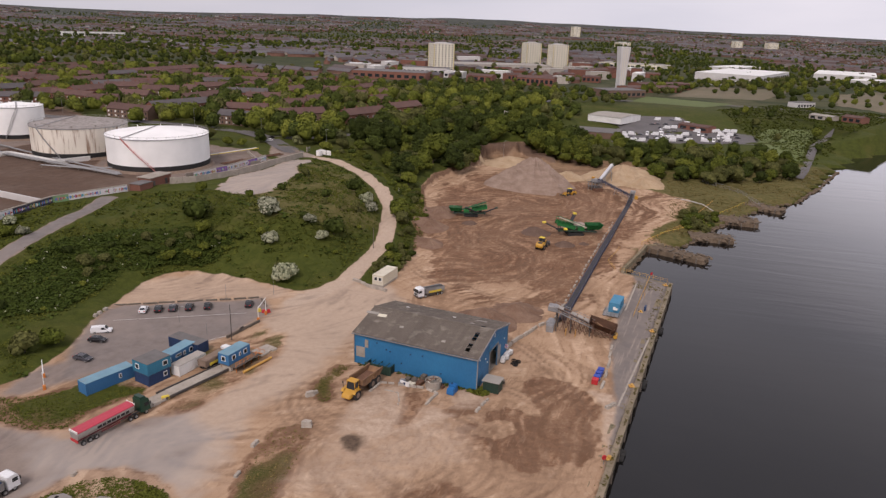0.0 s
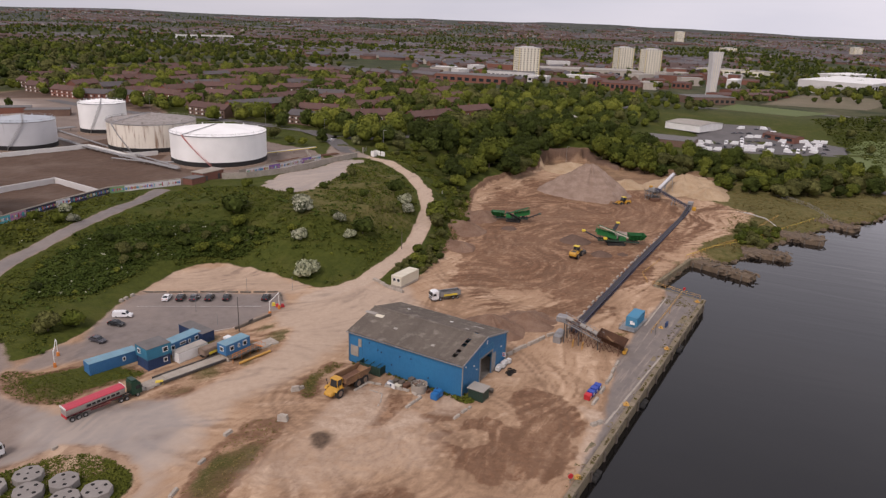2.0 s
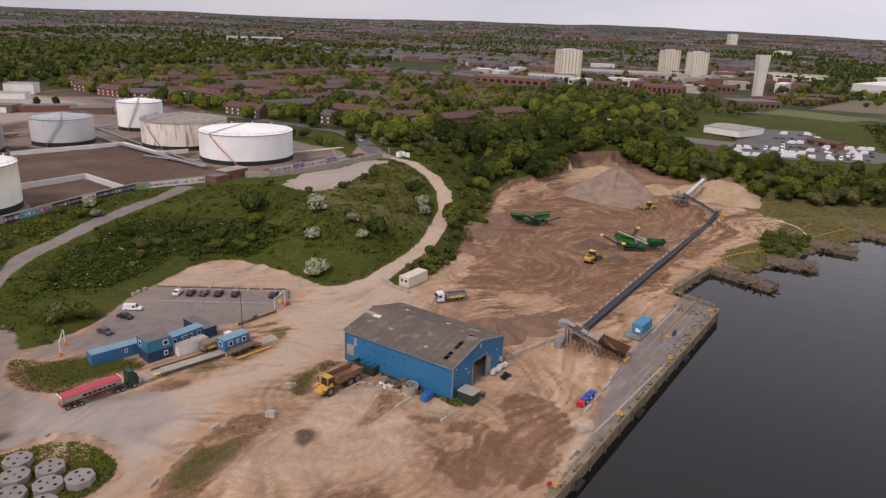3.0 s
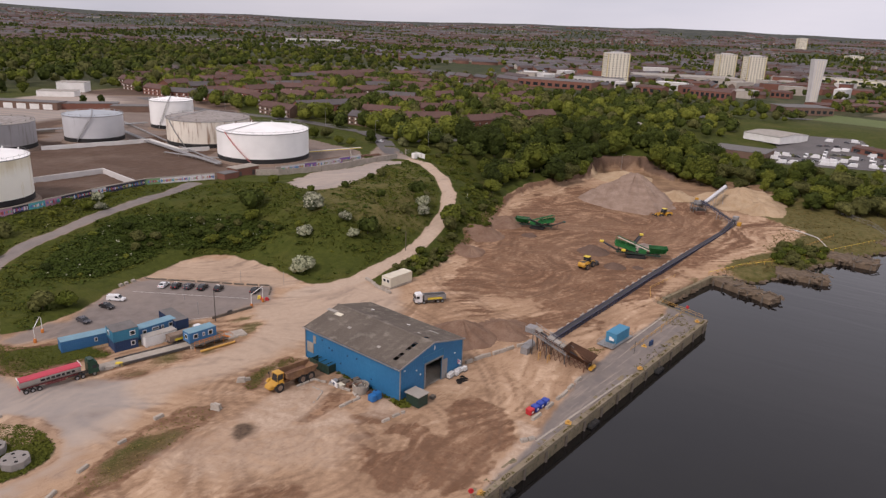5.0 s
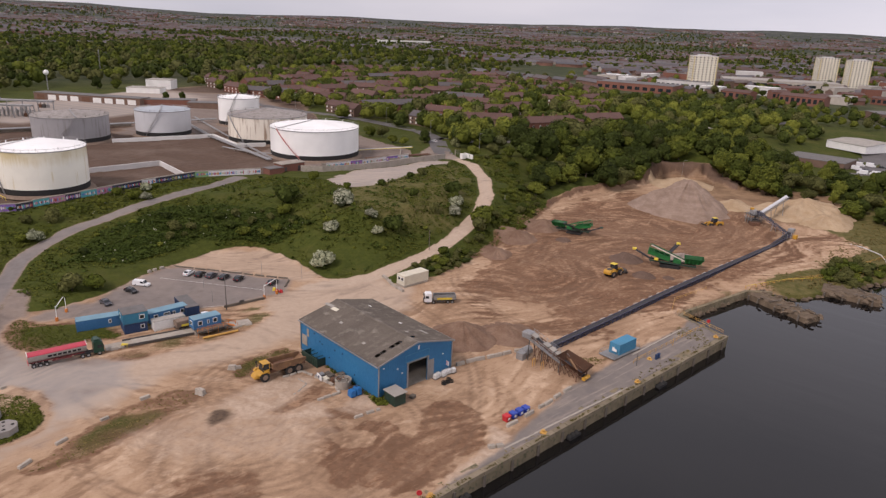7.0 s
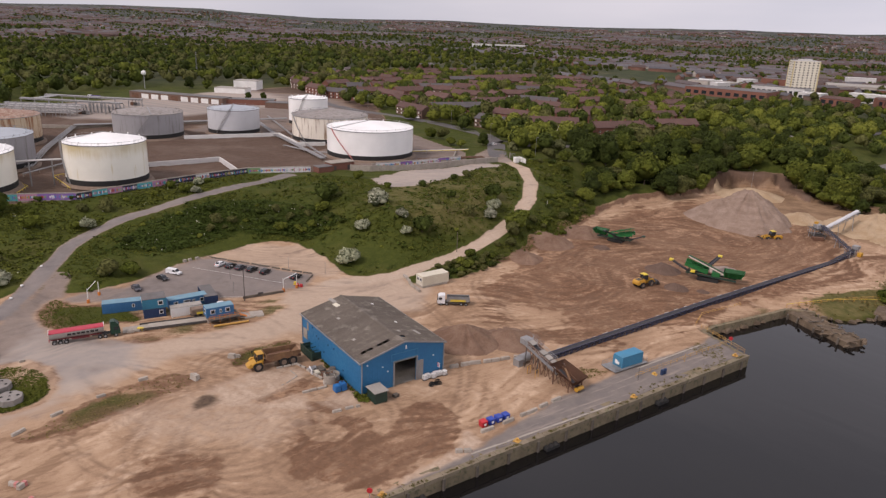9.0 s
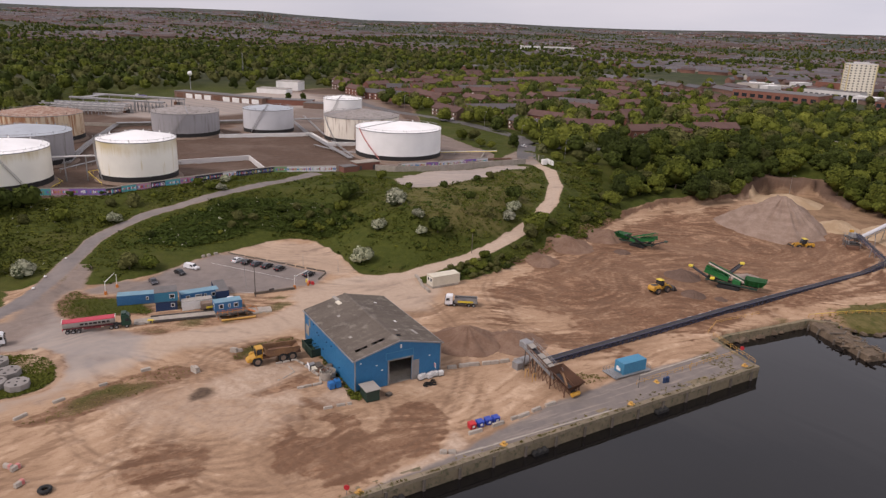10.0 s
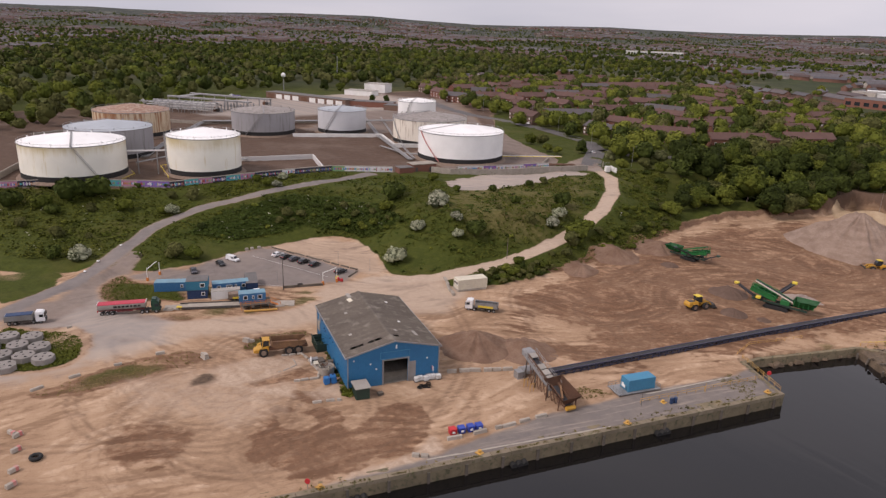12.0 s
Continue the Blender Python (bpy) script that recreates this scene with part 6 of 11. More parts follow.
# ---- cabins and containers (long side along y) ----
def cabin(a, b, w, h, wall, roof, label, name="site_cabin", z0=0.0, windows=(), ribs=True, category="cabin", door=None):
    """A steel cabin whose long axis runs from a to b. windows: (side, along, sill, width, height)."""
    L = math.dist(a, b)
    t = thing(name, pose((a[0] + b[0]) / 2, (a[1] + b[1]) / 2, z0, 0, 0, facing(a, b)), label, category, "site cabins and containers")
    bm = bmesh.new()
    box(bm, (0, 0, h / 2), (w, L, h))
    bevel(bm, 0.05)
    part("body", bm, wall, t)
    if ribs:
        for sx in (-1, 1):
            bm = bmesh.new()
            n = int(L / 0.42)
            for k in range(n):
                box(bm, (sx * (w / 2 + 0.02), -L / 2 + (k + 0.5) * L / n, h / 2), (0.05, 0.2, h - 0.3))
            part("wall_rib", bm, wall, t)
    bm = bmesh.new()
    box(bm, (0, 0, h + 0.04), (w + 0.12, L + 0.12, 0.12))
    bevel(bm, 0.03)
    part("roof", bm, roof, t)
    for sx in (-1, 1):
        for sy in (-1, 1):
            bm = bmesh.new()
            box(bm, (sx * (w / 2 - 0.02), sy * (L / 2 - 0.02), h / 2), (0.16, 0.16, h + 0.02))
            part("corner_post", bm, wall, t)
    for side, s, z, ww, wh in windows:
        bm = bmesh.new()
        if side in "lr":
            sx = -1 if side == "l" else 1
            box(bm, (sx * (w / 2 + 0.06), s, z), (0.08, ww + 0.2, wh + 0.2))
        else:
            sy = 1 if side == "f" else -1
            box(bm, (s, sy * (L / 2 + 0.04), z), (ww + 0.2, 0.08, wh + 0.2))
        fr = part("window_frame", bm, "white", t)
        bm = bmesh.new()
        if side in "lr":
            box(bm, (sx * (w / 2 + 0.1), s, z), (0.04, ww - 0.1, wh - 0.1))
        else:
            box(bm, (s, sy * (L / 2 + 0.08), z), (ww - 0.1, 0.04, wh - 0.1))
        part("pane", bm, "glass", fr)
    if door:
        side, s = door
        bm = bmesh.new()
        box(bm, ((1 if side == "r" else -1) * (w / 2 + 0.05), s, 1.05), (0.07, 0.95, 2.0))
        part("door", bm, "dark_blue", t)
    return t


cabin((-73.9, 132.2), (-67.6, 141.2), 3.0, 2.8, "blue_box", "cab_roof", "long blue steel site container with pale blue roof", "container", windows=(("r", 2.2, 1.7, 0.5, 0.8),), category="container")
cabin((-63.4, 137.2), (-60.6, 141.8), 4.6, 2.6, "dark_blue", "felt", "lower dark blue cabin of a two-storey stack", windows=(("r", 1.6, 1.5, 0.8, 0.9),))
cabin((-63.4, 137.0), (-60.4, 142.0), 5.0, 2.7, "teal", "felt", "upper teal blue cabin stacked on a dark one", z0=2.72, windows=(("r", 1.5, 1.5, 1.1, 1.0), ("b", -1.0, 1.5, 1.0, 1.0)))
cabin((-62.4, 144.2), (-58.4, 153.6), 3.0, 2.8, "blue_box", "cab_roof", "blue site office cabin with small white windows", windows=(("r", -3.4, 1.7, 0.9, 0.9), ("r", 3.6, 1.7, 0.9, 0.9), ("r", -0.5, 1.9, 1.6, 0.5), ("r", 1.4, 1.7, 0.5, 0.8)), door=("r", 0.8))
cabin((-63.6, 157.4), (-55.2, 153.0), 3.4, 2.7, "dark_blue", "felt", "dark blue cabin with grey felt roof")
cabin((-57.6, 141.4), (-54.0, 148.4), 2.5, 2.6, "white", "roof_pale", "dirty white steel container beside the weighbridge", "container", category="container")
so = cabin((-47.7, 144.6), (-44.6, 151.0), 3.0, 2.6, "blue_box", "cab_roof", "blue weighbridge office cabin on a raised base", z0=1.45, windows=(("r", -1.9, 1.5, 1.0, 1.0), ("r", 2.0, 1.5, 1.0, 1.0), ("r", 0.2, 1.5, 0.4, 0.8), ("b", 0.0, 1.5, 1.0, 1.0)))
gs = thing("cabin_staging", pose(-46.1, 147.8, 0, 0, 0, facing((-47.7, 144.6), (-44.6, 151.0))), "orange steel staging and concrete blocks under the raised cabin", "staging")
for k in (-3.0, 0.0, 2.6):
    bm = bmesh.new()
    box(bm, (0.5, k, 0.65), (2.6, 0.9, 1.3))
    bevel(bm, 0.05)
    part("support_block", bm, "block", gs)
bm = bmesh.new()
box(bm, (0.9, 0.6, 1.37), (5.2, 8.4, 0.14))
part("deck", bm, "timber", gs)
for x0, y0, y1 in ((3.35, -3.4, 4.7), (-1.6, 3.6, 4.7)):
    bm = bmesh.new()
    n = max(2, int((y1 - y0) / 1.3))
    for k in range(n + 1):
        yy = y0 + (y1 - y0) * k / n
        rod(bm, (x0, yy, 1.4), (x0, yy, 2.5), 0.05, seg=5)
    for z in (1.95, 2.5):
        rod(bm, (x0, y0, z), (x0, y1, z), 0.05, seg=5)
    part("handrail", bm, "orange", gs)
for k in range(6):
    bm = bmesh.new()
    box(bm, (1.8, 4.9 + k * 0.45, 1.2 - k * 0.22), (1.3, 0.45, 0.1))
    part("step", bm, "orange", gs)
for sx in (1.15, 2.45):
    bm = bmesh.new()
    rod(bm, (sx, 4.8, 2.4), (sx, 7.6, 1.1), 0.05, seg=5)
    rod(bm, (sx, 7.5, 0), (sx, 7.5, 1.1), 0.05, seg=5)
    part("stair_rail", bm, "orange", gs)
for sx in (-1.0, 1.1, 3.2):
    for sy in (-3.2, -0.6, 2.0, 4.4):
        bm = bmesh.new()
        rod(bm, (sx, sy, 0), (sx, sy, 1.32), 0.07, seg=6)
        part("prop", bm, "orange", gs)

yp = thing("yellow_pipe", pose(0, 0, 0), "long yellow guard pipe lying along the verge", "pipe")
bm = bmesh.new()
rod(bm, (-42.9, 143.3, 0.35), (-38.4, 151.0, 0.35), 0.3, seg=10)
part("pipe", bm, "rail", yp)

# weighbridge
wb = thing("weighbridge", pose(0, 0, 0), "low steel and concrete weighbridge ramp", "weighbridge")
wa, wbb = Vector((-59.3, 128.2, 0)), Vector((-39.8, 157.5, 0))
wd = (wbb - wa).normalized()
wr = Vector((wd.y, -wd.x, 0))
bm = bmesh.new()
beam(bm, wa + Vector((0, 0, 0.12)), wa + wd * 6 + Vector((0, 0, 0.3)), 3.4, 0.25)
part("approach_ramp", bm, "block", wb)
bm = bmesh.new()
beam(bm, wa + wd * 6 + Vector((0, 0, 0.3)), wa + wd * 27 + Vector((0, 0, 0.3)), 3.4, 0.4)
part("deck", bm, "block", wb)
bm = bmesh.new()
beam(bm, wa + wd * 27 + Vector((0, 0, 0.3)), wbb + Vector((0, 0, 0.1)), 3.4, 0.25)
part("exit_ramp", bm, "block", wb)
for s in (-1, 1):
    bm = bmesh.new()
    beam(bm, wa + wd * 4 + wr * 1.75 * s + Vector((0, 0, 0.5)), wa + wd * 28 + wr * 1.75 * s + Vector((0, 0, 0.5)), 0.25, 0.55)
    part("side_beam", bm, "dark_steel", wb)


def container_rail(p0, p1, m, h=1.1, n=None, name="handrail", label="", cat="railing", posts=0.045, z=0.0, lift=None):
    """A post-and-rail fence from p0 to p1."""
    t = thing(name, pose(0, 0, 0), label, cat, "railings")
    d = math.dist(p0, p1)
    n = n or max(2, int(d / 2.0))
    pr = []
    for k in range(n + 1):
        f = k / n
        x, y = p0[0] + (p1[0] - p0[0]) * f, p0[1] + (p1[1] - p0[1]) * f
        zz = z if lift is None else lift(x, y)
        bm = bmesh.new()
        rod(bm, (x, y, zz - 0.1), (x, y, zz + h), posts, seg=6)
        part("post", bm, m, t)
        pr.append((x, y, zz))
    for hh in (h * 0.5, h):
        bm = bmesh.new()
        for a, b in zip(pr, pr[1:]) if lift else ((pr[0], pr[-1]),):
            rod(bm, (a[0], a[1], a[2] + hh), (b[0], b[1], b[2] + hh), posts, seg=6)
        part("rail", bm, m, t)
    return t


# white cabin at the ramp foot
cabin((-17.4, 200.8), (-13.6, 209.6), 3.6, 3.0, "cream", "cream", "cream-white steel cabin with rust-stained roof", z0=0.6, windows=(("b", -0.7, 1.9, 1.0, 1.0), ("b", 0.8, 1.9, 1.0, 1.0)))
wt = thing("concrete_plinth", pose(-15.6, 205.0, 0, 0, 0, facing((-17.4, 200.8), (-13.6, 209.6))), "rough concrete block base under the cabin", "base")
for k in range(6):
    bm = bmesh.new()
    box(bm, (0, -4.0 + k * 1.6, 0.3), (3.9, 1.5, 0.62))
    bevel(bm, 0.06)
    part("block", bm, "block", wt)
for k in range(9):
    r = random.Random(k)
    bm = bmesh.new()
    box(bm, (0, 0, 0.45), (1.9, 0.75, 0.9))
    bevel(bm, 0.06)
    p = (-24.5 + k * 1.15, 203.2 - k * 0.75 + 0.2 * math.sin(k))
    t = thing("concrete_block", pose(p[0], p[1], lev(*p) - 0.05, 0, 0, -35 + r.uniform(-8, 8)), "grey concrete kerb block edging the verge", "block", "verge blocks")
    part("block", bm, "block", t)

# blue plant container on the quay with its steel platform
bc = cabin((51.2, 184.7), (54.1, 191.1), 2.9, 2.75, "blue_light", "blue_light", "bright blue plant container standing near the quay", "container", z0=0.55, category="container", windows=())
pl = thing("steel_platform", pose(52.6, 187.7, 0, 0, 0, facing((51.0, 184.2), (54.4, 191.6))), "grey steel platform with rails round the blue container", "platform")
bm = bmesh.new()
box(bm, (-0.3, -0.5, 0.45), (4.6, 11.2, 0.16))
part("deck", bm, "steel", pl)
for sx in (-2.2, 1.6):
    for sy in (-5.4, 0, 4.6):
        bm = bmesh.new()
        box(bm, (sx, sy, 0.22), (0.25, 0.25, 0.45))
        part("leg", bm, "steel", pl)
for k, (p, q) in enumerate((((-2.5, -6.0), (1.9, -6.0)), ((-2.5, -6.0), (-2.5, -2.0)), ((1.9, -6.0), (1.9, -4.4)), ((-2.5, 4.9), (1.9, 4.9)))):
    bm = bmesh.new()
    n = 4
    for i in range(n + 1):
        x, y = p[0] + (q[0] - p[0]) * i / n, p[1] + (q[1] - p[1]) * i / n
        rod(bm, (x, y, 0.5), (x, y, 1.6), 0.04, seg=5)
    for z in (1.05, 1.6):
        rod(bm, (*p, z), (*q, z), 0.04, seg=5)
    part("handrail", bm, "steel", pl)
for k, (x, z, w, h) in enumerate(((0.0, 1.9, 1.0, 1.3),)):
    bm = bmesh.new()
    box(bm, (0.5, -4.11, 2.0), (1.3, 0.06, 0.7))
    box(bm, (0.2, -4.12, 2.5), (0.7, 0.06, 0.3))
    part("notice", bm, "white", pl)

# ---- conveyors ----
def long_conveyor():
    a, b = Vector((35.2, 177.6, 0)), Vector((93.6, 328.4, 0))
    L = (b - a).length
    t = thing("conveyor", pose(a.x, a.y, 0, 0, 0, facing(a, b)), "long ground conveyor with black belt and blue-grey lattice frame", "conveyor")
    n = 76
    u = L / n
    bm = bmesh.new()
    for sx in (-0.8, 0.8):
        for z in (0.35, 1.4):
            box(bm, (sx, u / 2, z), (0.16, u, 0.18))
        beam(bm, (sx, 0.1, 0.4), (sx, u - 0.1, 1.35), 0.12, 0.14)
        box(bm, (sx, 0.1, 0.65), (0.16, 0.2, 1.5))
    box(bm, (0, 0.1, 0.75), (1.7, 0.12, 0.12))
    seg_ob = part("frame_bay", bm, "conv_blue", t, m=pose(0, 0, -0.05))
    bm = bmesh.new()
    profile(bm, [(0.02, 0), (u - 0.02, 0), (u - 0.02, 0.08), (0.02, 0.08)], -0.64, 0.64)
    for v in bm.verts:
        v.co.z += 0.12 * abs(v.co.x) / 0.64
    belt = part("belt_bay", bm, "belt", t, m=pose(0, 0, 1.16))
    bm = bmesh.new()
    box(bm, (0, u / 2, 0.7), (1.5, u, 0.08))
    ret = part("return_belt", bm, "belt", t)
    for k in range(1, n):
        z = lev(a.x + (b.x - a.x) * k / n, a.y + (b.y - a.y) * k / n)
        z = min(0.0, z) + max(0, k - n + 9) * 0.26
        again(seg_ob, t, pose(0, k * u, z - 0.05))
        again(belt, t, pose(0, k * u, z + 1.16))
        again(ret, t, pose(0, k * u, z))
    # head over the transfer point
    for sx in (-1, 1):
        for y in (L - 6, L - 2.2, L + 0.6):
            bm = bmesh.new()
            box(bm, (sx, y, 0.6), (0.2, 0.2, 4.2))
            part("trestle_leg", bm, "steel", t)
    bm = bmesh.new()
    box(bm, (0, L + 0.5, 3.1), (2.3, 2.2, 1.5))
    bevel(bm, 0.15)
    part("head_chute", bm, "steel", t)
    bm = bmesh.new()
    box(bm, (1.9, L + 0.3, 0.8), (1.5, 1.8, 1.6))
    bevel(bm, 0.1)
    part("drive_box", bm, "yellow", t)
    # kerb of blocks along the pit side
    for k in range(34):
        s = 3 + k * 4.4
        r = random.Random(k)
        bm = bmesh.new()
        box(bm, (0, 0, 0.32), (0.6, r.uniform(0.8, 2.6), r.uniform(0.5, 0.75)))
        bevel(bm, 0.06)
        p = a + (b - a).normalized() * s
        nrm = Vector((-(b - a).normalized().y, (b - a).normalized().x, 0))
        p = p + nrm * (2.1 + 0.25 * r.uniform(-1, 1))
        tt = thing("concrete_block", pose(p.x, p.y, lev(p.x, p.y) - 0.05, 0, 0, facing(a, b) + r.uniform(-6, 6)), "pale concrete block in the row along the conveyor", "block", "blocks beside the conveyor")
        part("block", bm, "block", tt)
    return t


long_conveyor()


def feed_conveyor():
    lo, hi = Vector((47.6, 168.6, 0.6)), Vector((32.2, 173.7, 6.0))
    L = math.dist(lo[:2], hi[:2])
    t = thing("feed_conveyor", pose(lo.x, lo.y, 0, 0, 0, facing(lo, hi)), "inclined grey steel feed conveyor with rusty loading hopper", "conveyor")
    z = lambda y: 0.9 + (6.2 - 0.9) * y / L
    bm = bmesh.new()
    beam(bm, (0, 0, z(0)), (0, L, z(L)), 1.5, 0.14)
    part("belt", bm, "belt", t)
    for sx in (-0.95, 0.95):
        bm = bmesh.new()
        for dz in (-0.5, 0.55):
            beam(bm, (sx, 0.2, z(0.2) + dz), (sx, L, z(L) + dz), 0.16, 0.16)
        n = 12
        for k in range(n):
            y0, y1 = 0.2 + (L - 0.4) * k / n, 0.2 + (L - 0.4) * (k + 1) / n
            beam(bm, (sx, y0, z(y0) - 0.5), (sx, y1, z(y1) + 0.55), 0.1, 0.1)
            beam(bm, (sx, y0, z(y0) - 0.5), (sx, y0, z(y0) + 0.55), 0.1, 0.1)
        part("lattice_side", bm, "rust", t)
        bm = bmesh.new()
        for k in range(9):
            y0 = 5.5 + k * 1.3
            if y0 < L:
                rod(bm, (sx * 1.75, y0, z(y0) - 0.3), (sx * 1.75, y0, z(y0) + 1.0), 0.05, seg=5)
        for dz in (0.4, 1.0):
            rod(bm, (sx * 1.75, 5.5, z(5.5) + dz), (sx * 1.75, L, z(L) + dz), 0.05, seg=5)
        part("walkway_rail", bm, "steel", t)
        bm = bmesh.new()
        beam(bm, (sx * 1.4, 5.2, z(5.2) - 0.35), (sx * 1.4, L, z(L) - 0.35), 0.7, 0.08)
        part("walkway", bm, "steel", t)
    for sx in (-1.2, 1.2):
        for k in range(9):
            y0, y1 = 2.0 + k * 1.35, 2.0 + (k + 1) * 1.35
            if y1 < L:
                for p, q in (((sx, y0, 0.05), (sx * 0.85, y1, z(y1) - 0.5)), ((sx, y1, 0.05), (sx * 0.85, y0, z(y0) - 0.5))):
                    bm = bmesh.new()
                    beam(bm, p, q, 0.12, 0.12)
                    part("brace", bm, "rust", t)
    for k in range(5):
        y0, y1 = 6.6 + k * 1.75, 8.1 + k * 1.75
        if k == 3:
            continue
        bm = bmesh.new()
        beam(bm, (0, y0, z(y0) + 0.75), (0, min(y1, L), z(min(y1, L)) + 0.75), 1.7, 0.1)
        bevel(bm, 0.03)
        part("belt_cover", bm, "roof_pale", t)
    for y0 in (6.5, 11.5, L - 0.8):
        for sx in (-1, 1):
            bm = bmesh.new()
            beam(bm, (sx * 1.5, y0 - 0.3, 0), (sx * 0.95, y0, z(y0) - 0.5), 0.22, 0.22)
            part("leg", bm, "dark_steel", t)
    bm = bmesh.new()
    lo4, hi4 = [(-0.8, 0.6, 1.1), (0.8, 0.6, 1.1), (0.8, 5.6, 2.5), (-0.8, 5.6, 2.5)], [(-2.7, -0.6, 3.0), (2.7, -0.6, 3.0), (2.5, 6.6, 4.6), (-2.5, 6.6, 4.6)]
    a, b = [bm.verts.new(p) for p in lo4], [bm.verts.new(p) for p in hi4]
    for i in range(4):
        bm.faces.new((a[i], a[(i + 1) % 4], b[(i + 1) % 4], b[i]))
    bm.faces.new(a[::-1])
    bmesh.ops.solidify(bm, geom=list(bm.faces), thickness=0.12)
    hop = part("hopper", bm, "rust", t, "rusty open loading hopper")
    for sx in (-1, 1):
        for y0 in (0.8, 5.4):
            bm = bmesh.new()
            beam(bm, (sx * 2.3, y0, 0), (sx * 2.2, y0, 2.6 + 0.22 * y0), 0.22, 0.22)
            part("hopper_leg", bm, "rust", t)
    bm = bmesh.new()
    beam(bm, (-0.6, 1.8, 1.9), (0.9, 4.8, 3.2), 0.4, 0.4)
    part("hopper_grid", bm, "body_rust", hop)
    bm = bmesh.new()
    rod(bm, (-1.1, -0.4, 0.75), (1.1, -0.4, 0.75), 0.5, seg=14)
    part("tail_drum_guard", bm, "yellow", t)
    bm = bmesh.new()
    box(bm, (0, L + 0.2, 6.0), (2.4, 2.6, 1.6))
    bevel(bm, 0.2)
    part("head_box", bm, "steel", t)
    bm = bmesh.new()
    rod(bm, (-1.4, L + 0.6, 1.4), (1.4, L + 0.6, 1.4), 1.1, seg=16)
    box(bm, (-2.2, L + 0.4, 0.9), (1.6, 1.9, 1.8))
    part("drive_unit", bm, "steel", t)
    bm = bmesh.new()
    for y0 in (L - 4.0, L - 6.5):
        for sx in (-2.6, -3.6):
            rod(bm, (sx, y0, 0), (sx, y0, 2.0), 0.08)
        rod(bm, (-2.6, y0, 2.0), (-3.6, y0, 2.0), 0.08)
    part("guard_hoop", bm, "rail", t)


feed_conveyor()


def wash_plant():
    """Transfer belt, screen tower and the covered stacking belt over the sand heap."""
    t = thing("screen_tower", pose(79.2, 346.0, -1.1, 0, 0, 28), "grey steel screening tower with stairs on the pit floor", "screen tower")
    for sx in (-2.2, 2.2):
        for sy in (-2.4, 0, 2.4):
            bm = bmesh.new()
            box(bm, (sx, sy, 2.6), (0.24, 0.24, 5.2))
            part("leg", bm, "steel", t)
    for z in (2.6, 4.9):
        bm = bmesh.new()
        box(bm, (0, 0, z), (5.4, 6.0, 0.14))
        part("deck", bm, "dark_steel", t)
    bm = bmesh.new()
    box(bm, (0, 0.2, 5.9), (2.6, 4.0, 1.6), 0, 0, (0.8, 0.9))
    bevel(bm, 0.1)
    part("screen_box", bm, "steel", t)
    bm = bmesh.new()
    box(bm, (-0.6, 1.2, 7.1), (1.3, 1.0, 0.9))
    part("motor", bm, "yellow", t)
    bm = bmesh.new()
    for z in (3.7, 6.0):
        for sx in (-2.7, 2.7):
            rod(bm, (sx, -3, z), (sx, 3, z), 0.05, seg=5)
        for sy in (-3, 3):
            rod(bm, (-2.7, sy, z), (2.7, sy, z), 0.05, seg=5)
    for sx in (-2.7, 2.7):
        for sy in (-3, -1, 1, 3):
            rod(bm, (sx, sy, 2.6), (sx, sy, 6.0), 0.05, seg=5)
    part("handrail", bm, "steel", t)
    bm = bmesh.new()
    box(bm, (-1.0, -3.6, 1.2), (3.6, 2.6, 2.4), 0, 0, (1.15, 1.1))
    part("collecting_bin", bm, "rust", t)
    for nm, p, q, w, cover, lab in (("transfer_conveyor", (93.0, 327.4, 1.6), (80.4, 345.4, 5.6), 1.3, False, "transfer conveyor with dark belt and grey lattice"),
                                    ("stacking_conveyor", (80.2, 346.8, 2.6), (91.6, 365.4, 9.2), 2.0, True, "stacking conveyor under a pale curved cover")):
        p, q = Vector(p), Vector(q)
        c = thing(nm, pose(0, 0, 0), lab, "conveyor")
        bm = bmesh.new()
        beam(bm, p, q, w * 0.8, 0.14)
        part("belt", bm, "belt", c)
        side = (q - p).cross(Vector((0, 0, 1))).normalized()
        for s in (-1, 1):
            bm = bmesh.new()
            o = side * s * w / 2
            for dz in (-0.7, 0.25):
                beam(bm, p + o + Vector((0, 0, dz)), q + o + Vector((0, 0, dz)), 0.16, 0.16)
            for k in range(11):
                e, f = p.lerp(q, k / 11), p.lerp(q, (k + 1) / 11)
                beam(bm, e + o + Vector((0, 0, -0.7)), f + o + Vector((0, 0, 0.25)), 0.1, 0.1)
                beam(bm, e + o + Vector((0, 0, 0.25)), e + o + Vector((0, 0, -0.7)), 0.1, 0.1)
            part("lattice_side", bm, "steel" if cover else "conv_blue", c)
        if cover:
            bm = bmesh.new()
            d = (q - p)
            rod(bm, p + d * 0.12 + Vector((0, 0, 0.35)), p + d * 0.97 + Vector((0, 0, 0.3)), 0.8, seg=16)
            part("belt_cover", bm, "tank_pale", c, "pale curved sheet cover")
            for f in (0.4, 0.8):
                for s in (-1, 1):
                    bm = bmesh.new()
                    m = p.lerp(q, f)
                    beam(bm, m + side * s * 1.1, Vector((m.x, m.y, -1.0)) + side * s * 2.2 + Vector((0, 0, -0.1)), 0.2, 0.2)
                    part("leg", bm, "steel", c)
        else:
            for f in (0.45,):
                for s in (-1, 1):
                    bm = bmesh.new()
                    m = p.lerp(q, f)
                    beam(bm, m + side * s * 0.6, Vector((m.x, m.y, -1.0)) + side * s * 1.2, 0.18, 0.18)
                    part("leg", bm, "steel", c)


wash_plant()


